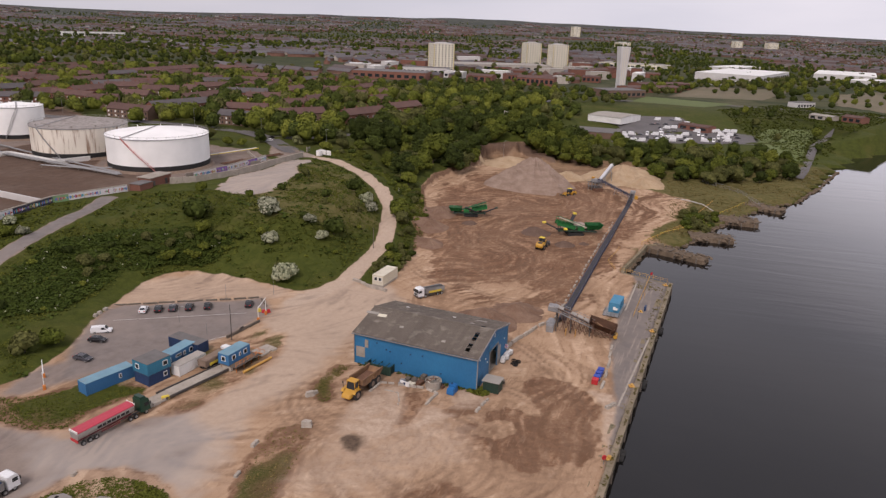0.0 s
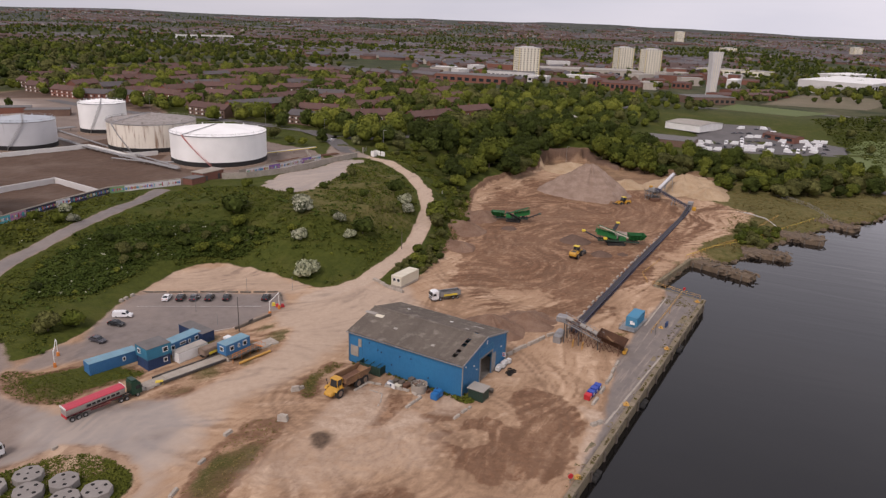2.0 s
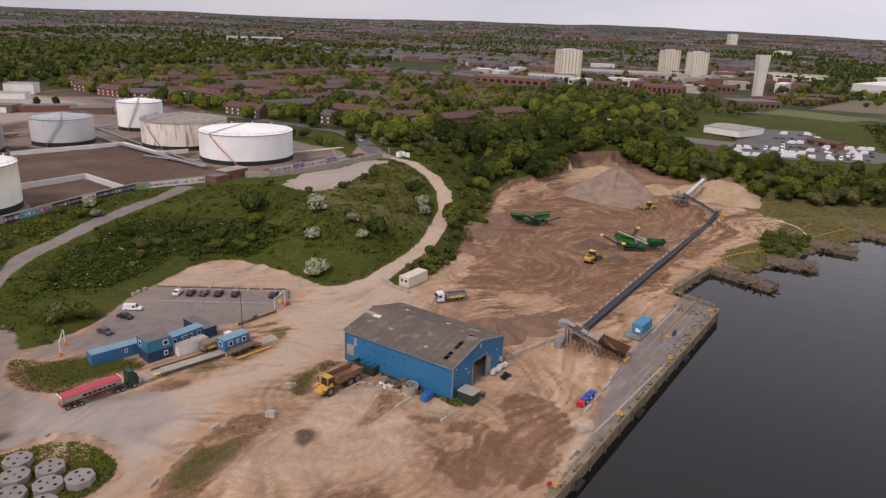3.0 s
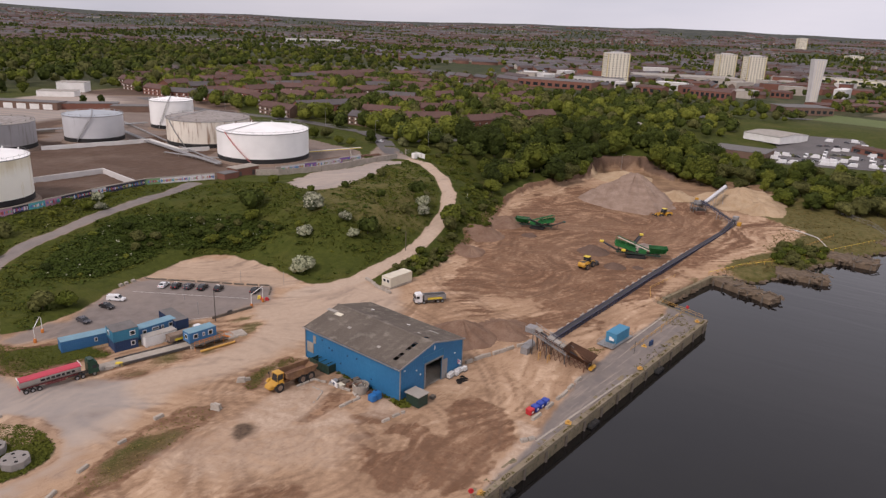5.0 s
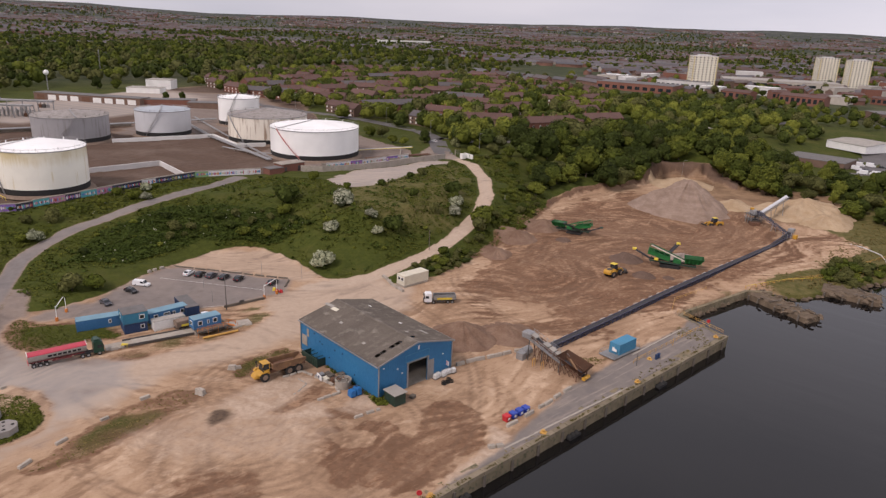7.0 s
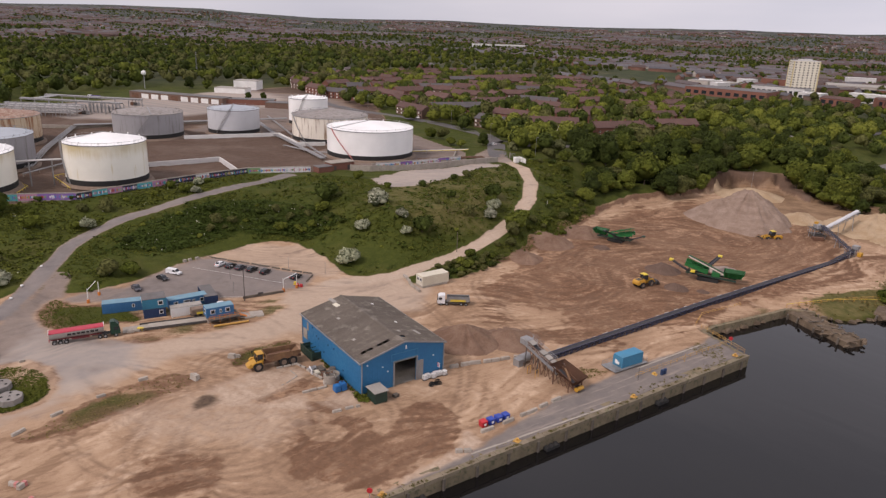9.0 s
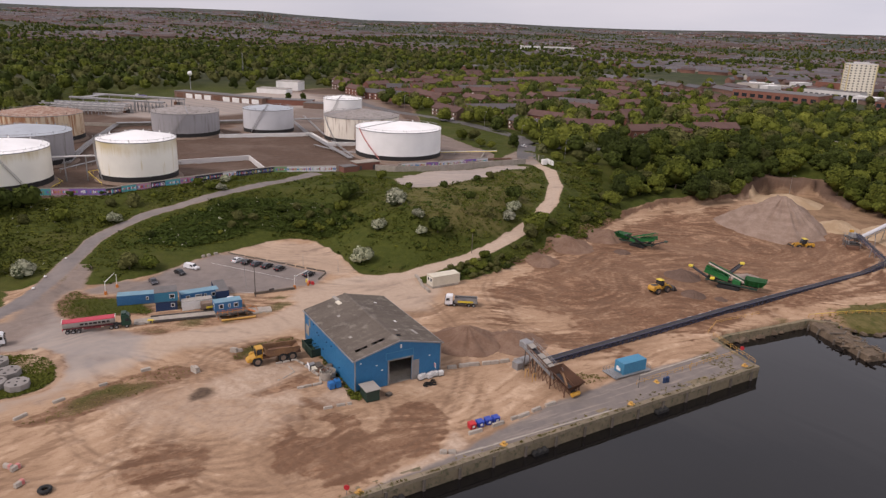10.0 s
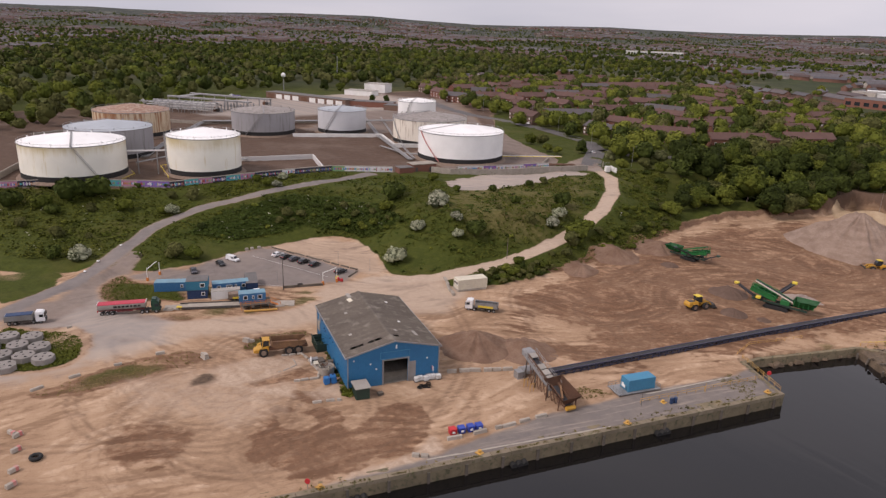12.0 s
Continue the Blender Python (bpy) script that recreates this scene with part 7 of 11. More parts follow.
# ---- heaps ----
def heap(x, y, r, h, material, label, stretch=1.0, turn=0.0, seed=0, sharp=1.0, name="earth_mound"):
    """A heap whose foot follows the ground."""
    n, m = (110, 40) if r > 16 else (52, 18)
    vs, fs = [], []
    ca, sa = math.cos(radians(turn)), math.sin(radians(turn))
    z0 = lev(x, y)
    for i in range(m + 1):
        f = i / m
        for j in range(n):
            a = 2 * math.pi * j / n
            wob = 1 + 0.16 * noise.noise((math.cos(a) * 1.5 + seed, math.sin(a) * 1.5, seed)) + 0.07 * noise.noise((math.cos(a) * 5, math.sin(a) * 5, seed + f))
            rr = r * f * wob
            px, py = rr * math.cos(a) * stretch, rr * math.sin(a)
            px, py = px * ca - py * sa, px * sa + py * ca
            gul = (0.1 if r > 12 else 0.2) * h * noise.noise((math.cos(a) * 9, math.sin(a) * 9, seed + 0.5)) * f * (1 - f) * 4
            z = h * (1 - f) ** sharp + gul + 0.035 * h * noise.noise((px * 0.55, py * 0.55, seed)) + (0.5 * noise.noise((px * 0.25 + seed, py * 0.25, 2)) + 0.016 * r * noise.noise((px * 0.9, py * 0.9, seed + 3)) + 0.045 * r * noise.noise((px * 0.16, py * 0.16, seed + 5))) * min(1, 6 * f * (1 - f))
            vs.append((px, py, z - 0.07 * h * math.exp(-(f / 0.1) ** 2)))
    V = np.array(vs)
    V[:, 2] += level(V[:, 0] + x, V[:, 1] + y) - z0 - np.where(np.arange(len(V)) >= m * n, 0.5, 0.0)
    for i in range(m):
        for j in range(n):
            fs.append((i * n + j, i * n + (j + 1) % n, (i + 1) * n + (j + 1) % n, (i + 1) * n + j))
    ob = new(name, raw(name, V, np.array(fs)[:, ::-1], [material], smooth=True))
    ob.matrix_basis = pose(x, y, z0 - 0.02)
    return tagged(ob, label, "mound", "mounds in the yard")


def heap_mat(name, a, b, c):
    k = Net(name)
    v = k.coord()
    n1, n2 = k.noise(k.scaled(v, (0.12, 0.12, 0.3)), 1.4, 5, 0.6), k.noise(v, 2.4, 4, 0.7)
    col = k.mix(k.range(n1, 0.38, 0.62), a, b)
    col = k.mix(k.range(n2, 0.45, 0.75, 0, 0.6), col, c)
    k.bump(n2, 0.6, 0.1)
    return k.done(col, 0.95, 0, 0.2)


M["gravel"] = heap_mat("pinkish_gravel", (0.22, 0.155, 0.117), (0.29, 0.215, 0.168), (0.155, 0.105, 0.08))
M["red_earth"] = heap_mat("cut_red_earth", (0.165, 0.099, 0.066), (0.225, 0.146, 0.102), (0.11, 0.064, 0.043))
M["sand_heap"] = heap_mat("yellow_sand", (0.34, 0.24, 0.145), (0.42, 0.315, 0.205), (0.26, 0.18, 0.112))
M["soil"] = heap_mat("dark_screened_soil", (0.115, 0.075, 0.056), (0.15, 0.1, 0.075), (0.085, 0.055, 0.042))
M["grit"] = heap_mat("grey_grit", (0.29, 0.235, 0.2), (0.34, 0.28, 0.24), (0.22, 0.175, 0.145))
heap(50.0, 358.0, 23.5, 15.6, "gravel", "large pinkish-grey gravel heap with slumped sides", 0.92, 20, 3, 0.94)
heap(38.5, 357.0, 14.0, 9.5, "gravel", "low shoulder of the gravel heap", 1.1, 0, 5)
heap(70.0, 372.0, 11.0, 5.0, "sand_heap", "low heap of pale sand behind the gravel", 1.2, 30, 6)
heap(99.0, 376.0, 21.0, 9.0, "sand_heap", "broad curved heap of yellow sand under the stacking belt", 1.15, 40, 8, 0.9)
heap(108.0, 362.0, 12.0, 5.5, "sand_heap", "yellow sand ridge at the end of the heap", 1.2, 60, 9, 0.9)
heap(42.0, 414.0, 13.0, 5.0, "sand_heap", "pale sand slumped from the cliff", 1.5, 10, 10)
heap(13.5, 277.0, 3.0, 1.3, "soil", "small dark heap of screened soil", 1.1, 0, 11)
heap(48.0, 250.0, 3.8, 1.9, "soil", "dark cone of screened soil beside the machine", 1.1, 0, 12)
heap(39.5, 266.0, 6.0, 2.6, "soil", "brown heap under the belt head", 1.1, 0, 13)
heap(55.8, 252.5, 2.1, 0.9, "soil", "small dark soil cone", 1.0, 0, 14)
heap(57.5, 278.5, 5.0, 2.0, "grit", "low spread of grey grit", 1.4, 0, 15)
heap(13.5, 176.5, 9.5, 4.6, "red_earth", "brown earth heap behind the blue shed", 1.1, 35, 16, 1.35)
heap(23.0, 183.5, 7.5, 3.0, "red_earth", "low brown earth heap at the pit mouth", 1.2, 20, 20, 1.35)
heap(-3.0, 268.0, 10.0, 4.0, "red_earth", "cut bank of reddish earth at the pit edge", 0.7, -15, 17)
heap(1.0, 292.0, 11.0, 3.6, "red_earth", "pale earth ramp along the pit edge", 0.7, -10, 18)
heap(-2.5, 246.0, 7.0, 2.4, "red_earth", "low earth bank at the foot of the scrub", 0.8, -5, 19)

# ---- trees and undergrowth ----
rng = np.random.default_rng(11)


def leaf_quads(cent, norm, size, jitter=0.5):
    """Small bent leaf clumps at places, facing roughly outwards."""
    n = len(cent)
    d = norm + jitter * rng.normal(size=(n, 3))
    d /= np.linalg.norm(d, axis=1, keepdims=True) + 1e-9
    u = np.cross(d, rng.normal(size=(n, 3)))
    u /= np.linalg.norm(u, axis=1, keepdims=True) + 1e-9
    w = np.cross(d, u)
    s = size[:, None]
    v = np.stack([cent - u * s - w * s * 0.6, cent + u * s * 0.8 - w * s * 0.9, cent + u * s + w * s * 0.7 + d * s * 0.35, cent - u * s * 0.7 + w * s], 1)
    return v.reshape(-1, 3), np.arange(4 * n).reshape(n, 4)


def ball(sub):
    b = bmesh.new()
    bmesh.ops.create_icosphere(b, subdivisions=sub, radius=1.0)
    b.verts.index_update()
    v, f = np.array([x.co[:] for x in b.verts]), np.array([[x.index for x in y.verts] for y in b.faces])
    b.free()
    return v, f


def lumps(p, seed, amp):
    """Noise that swells and dents a crown."""
    return np.array([1 + amp * (noise.noise((q[0] * 1.7 + seed, q[1] * 1.7, q[2] * 1.7)) + 0.7 * noise.noise((q[0] * 4.1, q[1] * 4.1 + seed, q[2] * 4.1))) for q in p])


def crown_arrays(height, width, lobes, per_lobe, leaf, base=0.22, tall=1.0):
    """An uneven crown: a few swelling domes run together, ragged with many small leaf clumps."""
    n_dome = max(1, lobes // 2)
    sub = 3 if per_lobe >= 90 else 2 if per_lobe >= 30 else 1
    mid, half = height * (base + 1) / 2, height * (1 - base) / 2
    domes = [(np.array([0, 0, mid + 0.06 * height]), np.array([width * 0.36, width * 0.36, half * 0.94]))]
    for k in range(n_dome - 1):
        a = 2 * math.pi * k / max(1, n_dome - 1) + rng.uniform(-0.5, 0.5)
        r = width * rng.uniform(0.2, 0.29)
        d = width * 0.5 - r * rng.uniform(0.85, 1.15)
        z = height * rng.uniform(base + 0.16, 0.72)
        domes.append((np.array([d * math.cos(a), d * math.sin(a), z]), np.array([r, r, r * tall * rng.uniform(0.8, 1.15)])))
    share = np.array([q[1][0] ** 2 for q in domes])
    share = share / share.sum()
    vs, fs, off, pts, nrm = [], [], 0, [], []
    for (c, r), part_of in zip(domes, share):
        seed = rng.uniform(0, 50)
        hv, hf = ball(sub)
        vs.append(c + hv * r * 0.93 * lumps(hv, seed, 0.3 if sub > 1 else 0.12)[:, None])
        fs.append(hf + off)
        off += len(hv)
        m = max(6, int(lobes * per_lobe * part_of))
        n = rng.normal(size=(m, 3))
        n /= np.linalg.norm(n, axis=1, keepdims=True)
        n[:, 2] = np.where(n[:, 2] < -0.3, -n[:, 2], n[:, 2])
        pts.append(c + n * r * (lumps(n, seed, 0.3) * rng.uniform(0.93, 1.1, m))[:, None])
        nrm.append(n)
    P, N = np.concatenate(pts), np.concatenate(nrm)
    keep = np.ones(len(P), dtype=bool)
    for c, r in domes:
        keep &= (((P - c) / (r * 0.84)) ** 2).sum(1) > 1
    P, N = P[keep], N[keep]
    v, q = leaf_quads(P, N, leaf * rng.uniform(0.6, 1.3, size=len(P)))
    T = np.concatenate([q[:, [0, 1, 2]], q[:, [0, 2, 3]]]) + off
    return np.concatenate(vs + [v]), np.concatenate(fs + [T])


def trunk_mesh(height, r):
    bm = bmesh.new()
    rod(bm, (0, 0, -0.5), (0.1, 0, height * 0.45), r, r * 0.6, seg=7)
    rod(bm, (0.1, 0, height * 0.44), (-0.1, 0.2, height * 0.75), r * 0.6, r * 0.2, seg=6)
    for a in (0.4, 2.3, 4.4):
        z = height * 0.34
        rod(bm, (0.05, 0, z), (height * 0.2 * math.cos(a), height * 0.2 * math.sin(a), z + height * 0.26), r * 0.42, r * 0.12, seg=5)
    me = bpy.data.meshes.new("trunk")
    bm.to_mesh(me)
    bm.free()
    me.materials.append(M["bark"])
    return me


TREES = []
for k, (h, w, nl, pl, lf, mt, tall) in enumerate(((11, 11.5, 10, 130, 0.4, "leaf", 1.0), (13, 10.5, 12, 120, 0.38, "leaf_dark", 1.1), (9, 10.5, 10, 125, 0.38, "leaf_fresh", 0.95),
                                                  (12, 13, 12, 125, 0.42, "leaf_olive", 1.0), (14, 11, 12, 120, 0.4, "leaf", 1.15), (10, 9.5, 10, 115, 0.36, "leaf_dark", 1.0), (15, 9, 10, 130, 0.38, "leaf_fresh", 1.2),
                                                  (9, 10, 10, 125, 0.36, "leaf_pale", 0.95))):
    V, T = crown_arrays(h, w, nl, pl, lf, base=0.13, tall=tall)
    TREES.append((h, w, raw("crown", V, T, [mt]), trunk_mesh(h, 0.32), mt))
BUSHES = []
for k, (h, w, nl, pl, lf, mt) in enumerate(((3.6, 5.0, 8, 70, 0.26, "leaf_dark"), (3.0, 4.2, 8, 66, 0.24, "leaf"), (3.8, 5.4, 10, 80, 0.22, "blossom"), (2.6, 3.4, 6, 64, 0.22, "leaf_fresh"), (4.2, 4.6, 8, 75, 0.26, "leaf_olive"))):
    V, T = crown_arrays(h, w, nl, pl, lf, base=0.12)
    BUSHES.append((h, w, raw("crown", V, T, [mt]), trunk_mesh(h * 0.8, 0.12), mt))
WORDS = {"leaf": "mid-green", "leaf_dark": "dark green", "leaf_fresh": "fresh light green", "leaf_olive": "olive green", "blossom": "white-blossomed", "leaf_pale": "pale grey-green"}


def plant(x, y, kind, s, turn, bush=False, group="trees", squash=1.0):
    h, w, cr, tr, mt = (BUSHES if bush else TREES)[kind]
    z = lev(x, y)
    word = WORDS[mt]
    lab = f"{word} hawthorn bush on the grassy bank" if mt == "blossom" else f"{word} bush with dense leaves on rough ground" if bush else f"{word} broadleaf tree in full leaf"
    t = thing("bush" if bush else "tree", Matrix.LocRotScale((x, y, z - (0.35 * s if bush else 0.1)), Euler((0, 0, turn)), (s, s, s * squash)), lab, "bush" if bush else "tree", group)
    a, b = new("trunk", tr), new("crown", cr)
    a.parent = b.parent = t
    return t


def fill(poly, gap, avoid=(), seed=1):
    """Places spread over an outline at about that distance from each other."""
    rr = random.Random(seed)
    xs, ys = [p[0] for p in poly], [p[1] for p in poly]
    got, cells = [], {}
    tries = int((max(xs) - min(xs)) * (max(ys) - min(ys)) / gap ** 2 * 7)
    cx = np.array([rr.uniform(min(xs), max(xs)) for _ in range(tries)])
    cy = np.array([rr.uniform(min(ys), max(ys)) for _ in range(tries)])
    ok = inside(cx, cy, poly)
    for q in avoid:
        ok &= ~inside(cx, cy, q)
    for x, y in zip(cx[ok], cy[ok]):
        i, j = int(x // gap), int(y // gap)
        if all(math.dist((x, y), p) >= gap for a in (-1, 0, 1) for b in (-1, 0, 1) for p in cells.get((i + a, j + b), ())):
            cells.setdefault((i, j), []).append((x, y))
            got.append((x, y))
    return got


NORTH_WOOD = [(-19, 336), (-14, 328), (-12, 336), (-6, 358), (6, 374), (22, 396), (26, 418), (30, 438), (42, 446), (53, 444), (66, 426), (82, 408), (108, 396), (136, 396), (160, 410), (186, 432),
              (140, 440), (100, 462), (80, 500), (40, 540), (0, 545), (-14, 505), (-36, 464), (-52, 430), (-44, 392), (-30, 364)]
RIVER_WOOD = [(113, 380), (135, 367), (156, 368), (179, 375), (204, 391), (216, 424), (196, 436), (160, 412), (134, 396)]
HOUSE_WOOD = [(0, 545), (60, 545), (94, 528), (118, 600), (112, 640), (60, 700), (-20, 690), (-60, 640), (-30, 580)]
ROAD_WOOD = [(-70, 372), (-56, 392), (-62, 430), (-100, 452), (-150, 462), (-200, 470), (-190, 440), (-120, 420), (-90, 396)]
rt = random.Random(5)
near_trees = [p for poly, gap, seed in ((NORTH_WOOD, 7.4, 1), (RIVER_WOOD, 7.0, 2)) for p in fill(poly, gap, (), seed)]
near_trees.sort(key=lambda p: p[1] + 0.25 * abs(p[0] - 40))
for x, y in near_trees[:300]:
    low = 0.72 if x > 84 or y > 462 else 1.0
    plant(x, y, rt.choice((0, 1, 1, 5, 1, 3, 4, 5, 0, 2, 6)), low * rt.choice((rt.uniform(0.75, 1.0), rt.uniform(1.0, 1.38))), rt.uniform(0, 6.28), group="woodland trees", squash=rt.uniform(0.68, 0.92))

# trees round the gate at the top of the ramp and in the depot yard
for x, y, k, s in ((-104, 369, 2, 0.5), (-112, 370, 2, 0.55), (-134, 383, 0, 0.6), (-97.5, 382, 1, 0.62), (-92, 412, 5, 0.85), (-76.7, 378, 7, 0.62), (-58.2, 359.5, 2, 0.66), (-56, 393, 7, 0.8), (-51, 369, 3, 0.55), (-42, 369, 0, 0.55), (-66, 386, 2, 0.6), (-126, 384, 3, 0.6), (-352, 442, 1, 0.5), (-343, 450, 1, 0.5), (-460, 470, 1, 0.9), (-450, 482, 0, 0.8), (-509, 431, 0, 0.6)):
    plant(x, y, k, s, x * 1.3, group="trees by the depot", squash=0.9)

# hawthorns in blossom, single bushes and scrub on the banks
for x, y, s in ((-57.4, 231.8, 1.35), (-46.0, 201.0, 1.35), (-42.7, 226.5, 0.75), (-38.0, 222.6, 0.75), (-53.8, 218.3, 0.9), (-27.5, 266.0, 0.95), (-25.0, 259.0, 0.85), (-136.5, 216.0, 0.7), (-110.0, 123.8, 1.15), (-129.5, 163.0, 0.9), (-127.5, 207.0, 0.7)):
    plant(x, y, 2, 1.1 * s, x * 3.1, True, "hawthorn bushes in blossom")
for x, y, k, s in ((-34.7, 227.4, 0, 1.5), (-33.4, 275.6, 0, 1.4), (-42.0, 257.7, 0, 0.75), (-30.0, 268.5, 1, 1.3), (-82.3, 230.9, 0, 1.9), (-77.5, 224.0, 1, 1.3), (-90.2, 261.2, 1, 1.2), (-60.5, 266.0, 0, 0.7), (-56.5, 294.0, 4, 0.8), (-15.5, 222.0, 3, 1.1), (-91.5, 153.0, 1, 1.5),
                   (-95.0, 148.0, 4, 1.3), (-161.6, 138.5, 0, 2.3), (-159.0, 147.0, 0, 2.0), (-140.5, 150.0, 1, 1.6), (-160.0, 128.0, 1, 1.8), (-168.0, 120.0, 0, 1.7), (-136.0, 175.0, 4, 1.2), (-131.5, 205.0, 1, 1.2), (-117.0, 118.0, 0, 1.1),
                   (-84.0, 209.0, 1, 1.1), (-58.0, 222.0, 3, 0.9), (-30.0, 252.0, 4, 0.9), (-70.0, 254.5, 1, 0.8), (-58.0, 286.0, 0, 0.7), (-14.5, 259.0, 1, 1.9), (-15.0, 264.5, 1, 1.7), (-13.0, 254.0, 4, 1.3)):
    plant(x, y, k, s, y * 1.7, True, "bushes on the banks")
SCRUB_E = [(-13, 216), (-9, 236), (-10, 256), (-9, 284), (-12, 318), (-20, 332), (-28, 318), (-17, 290), (-13, 262), (-13.5, 240), (-17, 226)]
SCRUB_W = [(-98, 170), (-93, 198), (-84, 207), (-70, 211), (-66, 222), (-84, 226), (-104, 220), (-116, 206), (-118, 178), (-110, 160)]
SCRUB_L = [(-136, 120), (-120, 136), (-130, 156), (-134, 186), (-132, 236), (-140, 240), (-147, 200), (-152, 172), (-180, 132), (-190, 104), (-150, 96)]
SCRUB_F = [(-99, 186), (-94, 203), (-82, 211), (-66, 214), (-64, 221), (-84, 221), (-102, 212), (-106, 194)]
SCRUB_H = [(-60, 204), (-40, 203), (-32, 214), (-26, 246), (-34, 262), (-60, 230), (-80, 226), (-70, 214)]
SCRUB_N = [(44, 447), (60, 437), (74, 421), (82, 411), (92, 412), (72, 440), (52, 452)]
SCRUB_R = [(104, 280), (112, 282), (122, 296), (126, 302), (116, 308), (106, 296)]
for poly, gap, seed, ks, lo, hi in ((SCRUB_E, 5.2, 21, (0, 1, 3, 4, 1), 0.45, 1.05), (SCRUB_F, 5.0, 26, (0, 1, 0, 4), 0.5, 1.1), (SCRUB_W, 9, 22, (1, 1, 4, 3, 0), 0.35, 0.9), (SCRUB_L, 10.0, 23, (1, 1, 4, 3, 0), 0.5, 1.1), (SCRUB_H, 9.5, 24, (1, 3, 0, 4), 0.3, 0.75), (SCRUB_R, 2.9, 25, (1, 4, 4, 0), 0.6, 1.2), (SCRUB_N, 5.0, 27, (0, 1, 4, 3), 0.8, 1.5)):
    for x, y in fill(poly, gap, (), seed):
        plant(x, y, rt.choice(ks), rt.uniform(lo, hi), rt.uniform(0, 6.28), True, "bushes on the banks", rt.uniform(0.7, 1.0))
RAMP_SIDE = [(-58, 353), (-48, 376), (-34, 362), (-20, 332), (-10, 318), (-6, 300), (-3, 272), (-12, 262), (-13, 288), (-22, 312), (-38, 334)]
for x, y in fill(RAMP_SIDE, 5.6, (), 41):
    plant(x, y, rt.choice((1, 3, 1, 4, 0)), rt.uniform(0.35, 0.85), rt.uniform(0, 6.28), True, "bushes on the banks", rt.uniform(0.6, 0.9))
BRAMBLE = [(-20, 206), (-12, 214.5), (-8.5, 228), (-6.5, 238), (-11.5, 238), (-15.5, 226), (-20, 214)]
for x, y in fill(BRAMBLE, 2.3, (), 31):
    plant(x, y, rt.choice((0, 4, 4)), rt.uniform(0.42, 0.6), rt.uniform(0, 6.28), True, "bramble scrub by the cabin", 0.8)


def scatter(name, pts, size, per, material, label, category, flat=0.55, upright=1.6):
    """Many small leaf clumps joined into one mesh."""
    pts = np.asarray(pts)
    z = level(pts[:, 0], pts[:, 1])
    c = np.repeat(np.stack([pts[:, 0], pts[:, 1], z], -1), per, 0)
    s = np.repeat(size * rng.uniform(0.6, 1.4, len(pts)), per)
    c = c + rng.normal(size=c.shape) * s[:, None] * np.array([0.8, 0.8, 0.0]) + np.stack([0 * s, 0 * s, s * flat * rng.uniform(0.1, 1.0, len(s))], -1)
    nrm = rng.normal(size=c.shape) * 0.6 + np.array([0, 0, upright])
    V, F = leaf_quads(c, nrm, s * 0.6)
    return tagged(new(name, raw(name, V, F, [material])), label, category, kind="stuff")


def spread(poly, n, keep=None, seed=0):
    r = np.random.default_rng(seed)
    xs, ys = [p[0] for p in poly], [p[1] for p in poly]
    x, y = r.uniform(min(xs), max(xs), n * 4), r.uniform(min(ys), max(ys), n * 4)
    ok = inside(x, y, poly)
    if keep is not None:
        ok &= keep(x, y)
    return np.stack([x[ok], y[ok]], -1)[:n]


def off_road(x, y):
    return (seg_dist(x, y, RAMP)[0] > 4.2) & (seg_dist(x, y, BANK_ROAD)[0] > 4.0) & (signed(x, y, YARD) < -0.6) & (signed(x, y, PATCH) < 0.5)


HILL = [(-122, 140), (-90, 138), (-97, 167), (-92, 195), (-83, 204), (-68, 207), (-56, 200), (-44, 197), (-34, 197), (-24, 206), (-12, 216), (-4, 247), (-6, 322), (-20, 350), (-62, 350), (-66, 300), (-84, 262), (-112, 262), (-122, 230), (-124, 170)]
LEFT_BANK = [(-125, 110), (-105, 128), (-124, 156), (-128, 190), (-125, 246), (-136, 242), (-146, 195), (-150, 170), (-178, 142), (-200, 100), (-160, 88)]
EAST_BANK = [(74, 246), (84, 256), (98, 263), (107, 274), (130, 300), (162, 331), (182, 343), (240, 425), (200, 420), (150, 390), (124, 372), (112, 330), (96, 288)]
scatter("rough_grass", spread(HILL, 20000, off_road, 1), 0.3, 4, "grass_tuft", "rough green grass on the banks", "grass")
scatter("weeds", spread(SCRUB_W, 9500, off_road, 2), 0.4, 5, "nettle", "dense dark green weeds on the slope", "weeds", 0.9, 2.6)
scatter("weeds", spread(HILL, 500, off_road, 3), 0.6, 6, "nettle", "scattered clumps of weeds on the bank", "weeds", 0.9)
scatter("rough_grass", spread(RAMP_SIDE, 6500, off_road, 14), 0.34, 4, "grass_tuft", "fresh rough grass on the slope beside the ramp", "grass")
scatter("rough_grass", spread(LEFT_BANK, 6000, off_road, 4), 0.45, 4, "grass_tuft", "rough grass between road and depot wall", "grass")
scatter("rough_grass", spread(EAST_BANK, 4200, lambda x, y: signed(x, y, RIVER) < -1.5, 5), 0.3, 4, "dry_grass", "rough grass along the river bank", "grass")
scatter("cow_parsley", np.concatenate([spread(SCRUB_W, 50, off_road, 6), spread(LEFT_BANK, 60, off_road, 7)]), 0.35, 3, "blossom", "small white flower heads among the weeds", "flowers", 3.0)
MEADOW = [(225, 425), (262, 470), (345, 560), (420, 640), (330, 700), (250, 640), (236, 540)]
scatter("rough_grass", spread(MEADOW, 5000, lambda x, y: signed(x, y, RIVER) < -3, 12), 0.9, 3, "grass_tuft", "rough grass of the river meadow", "grass", 0.4)
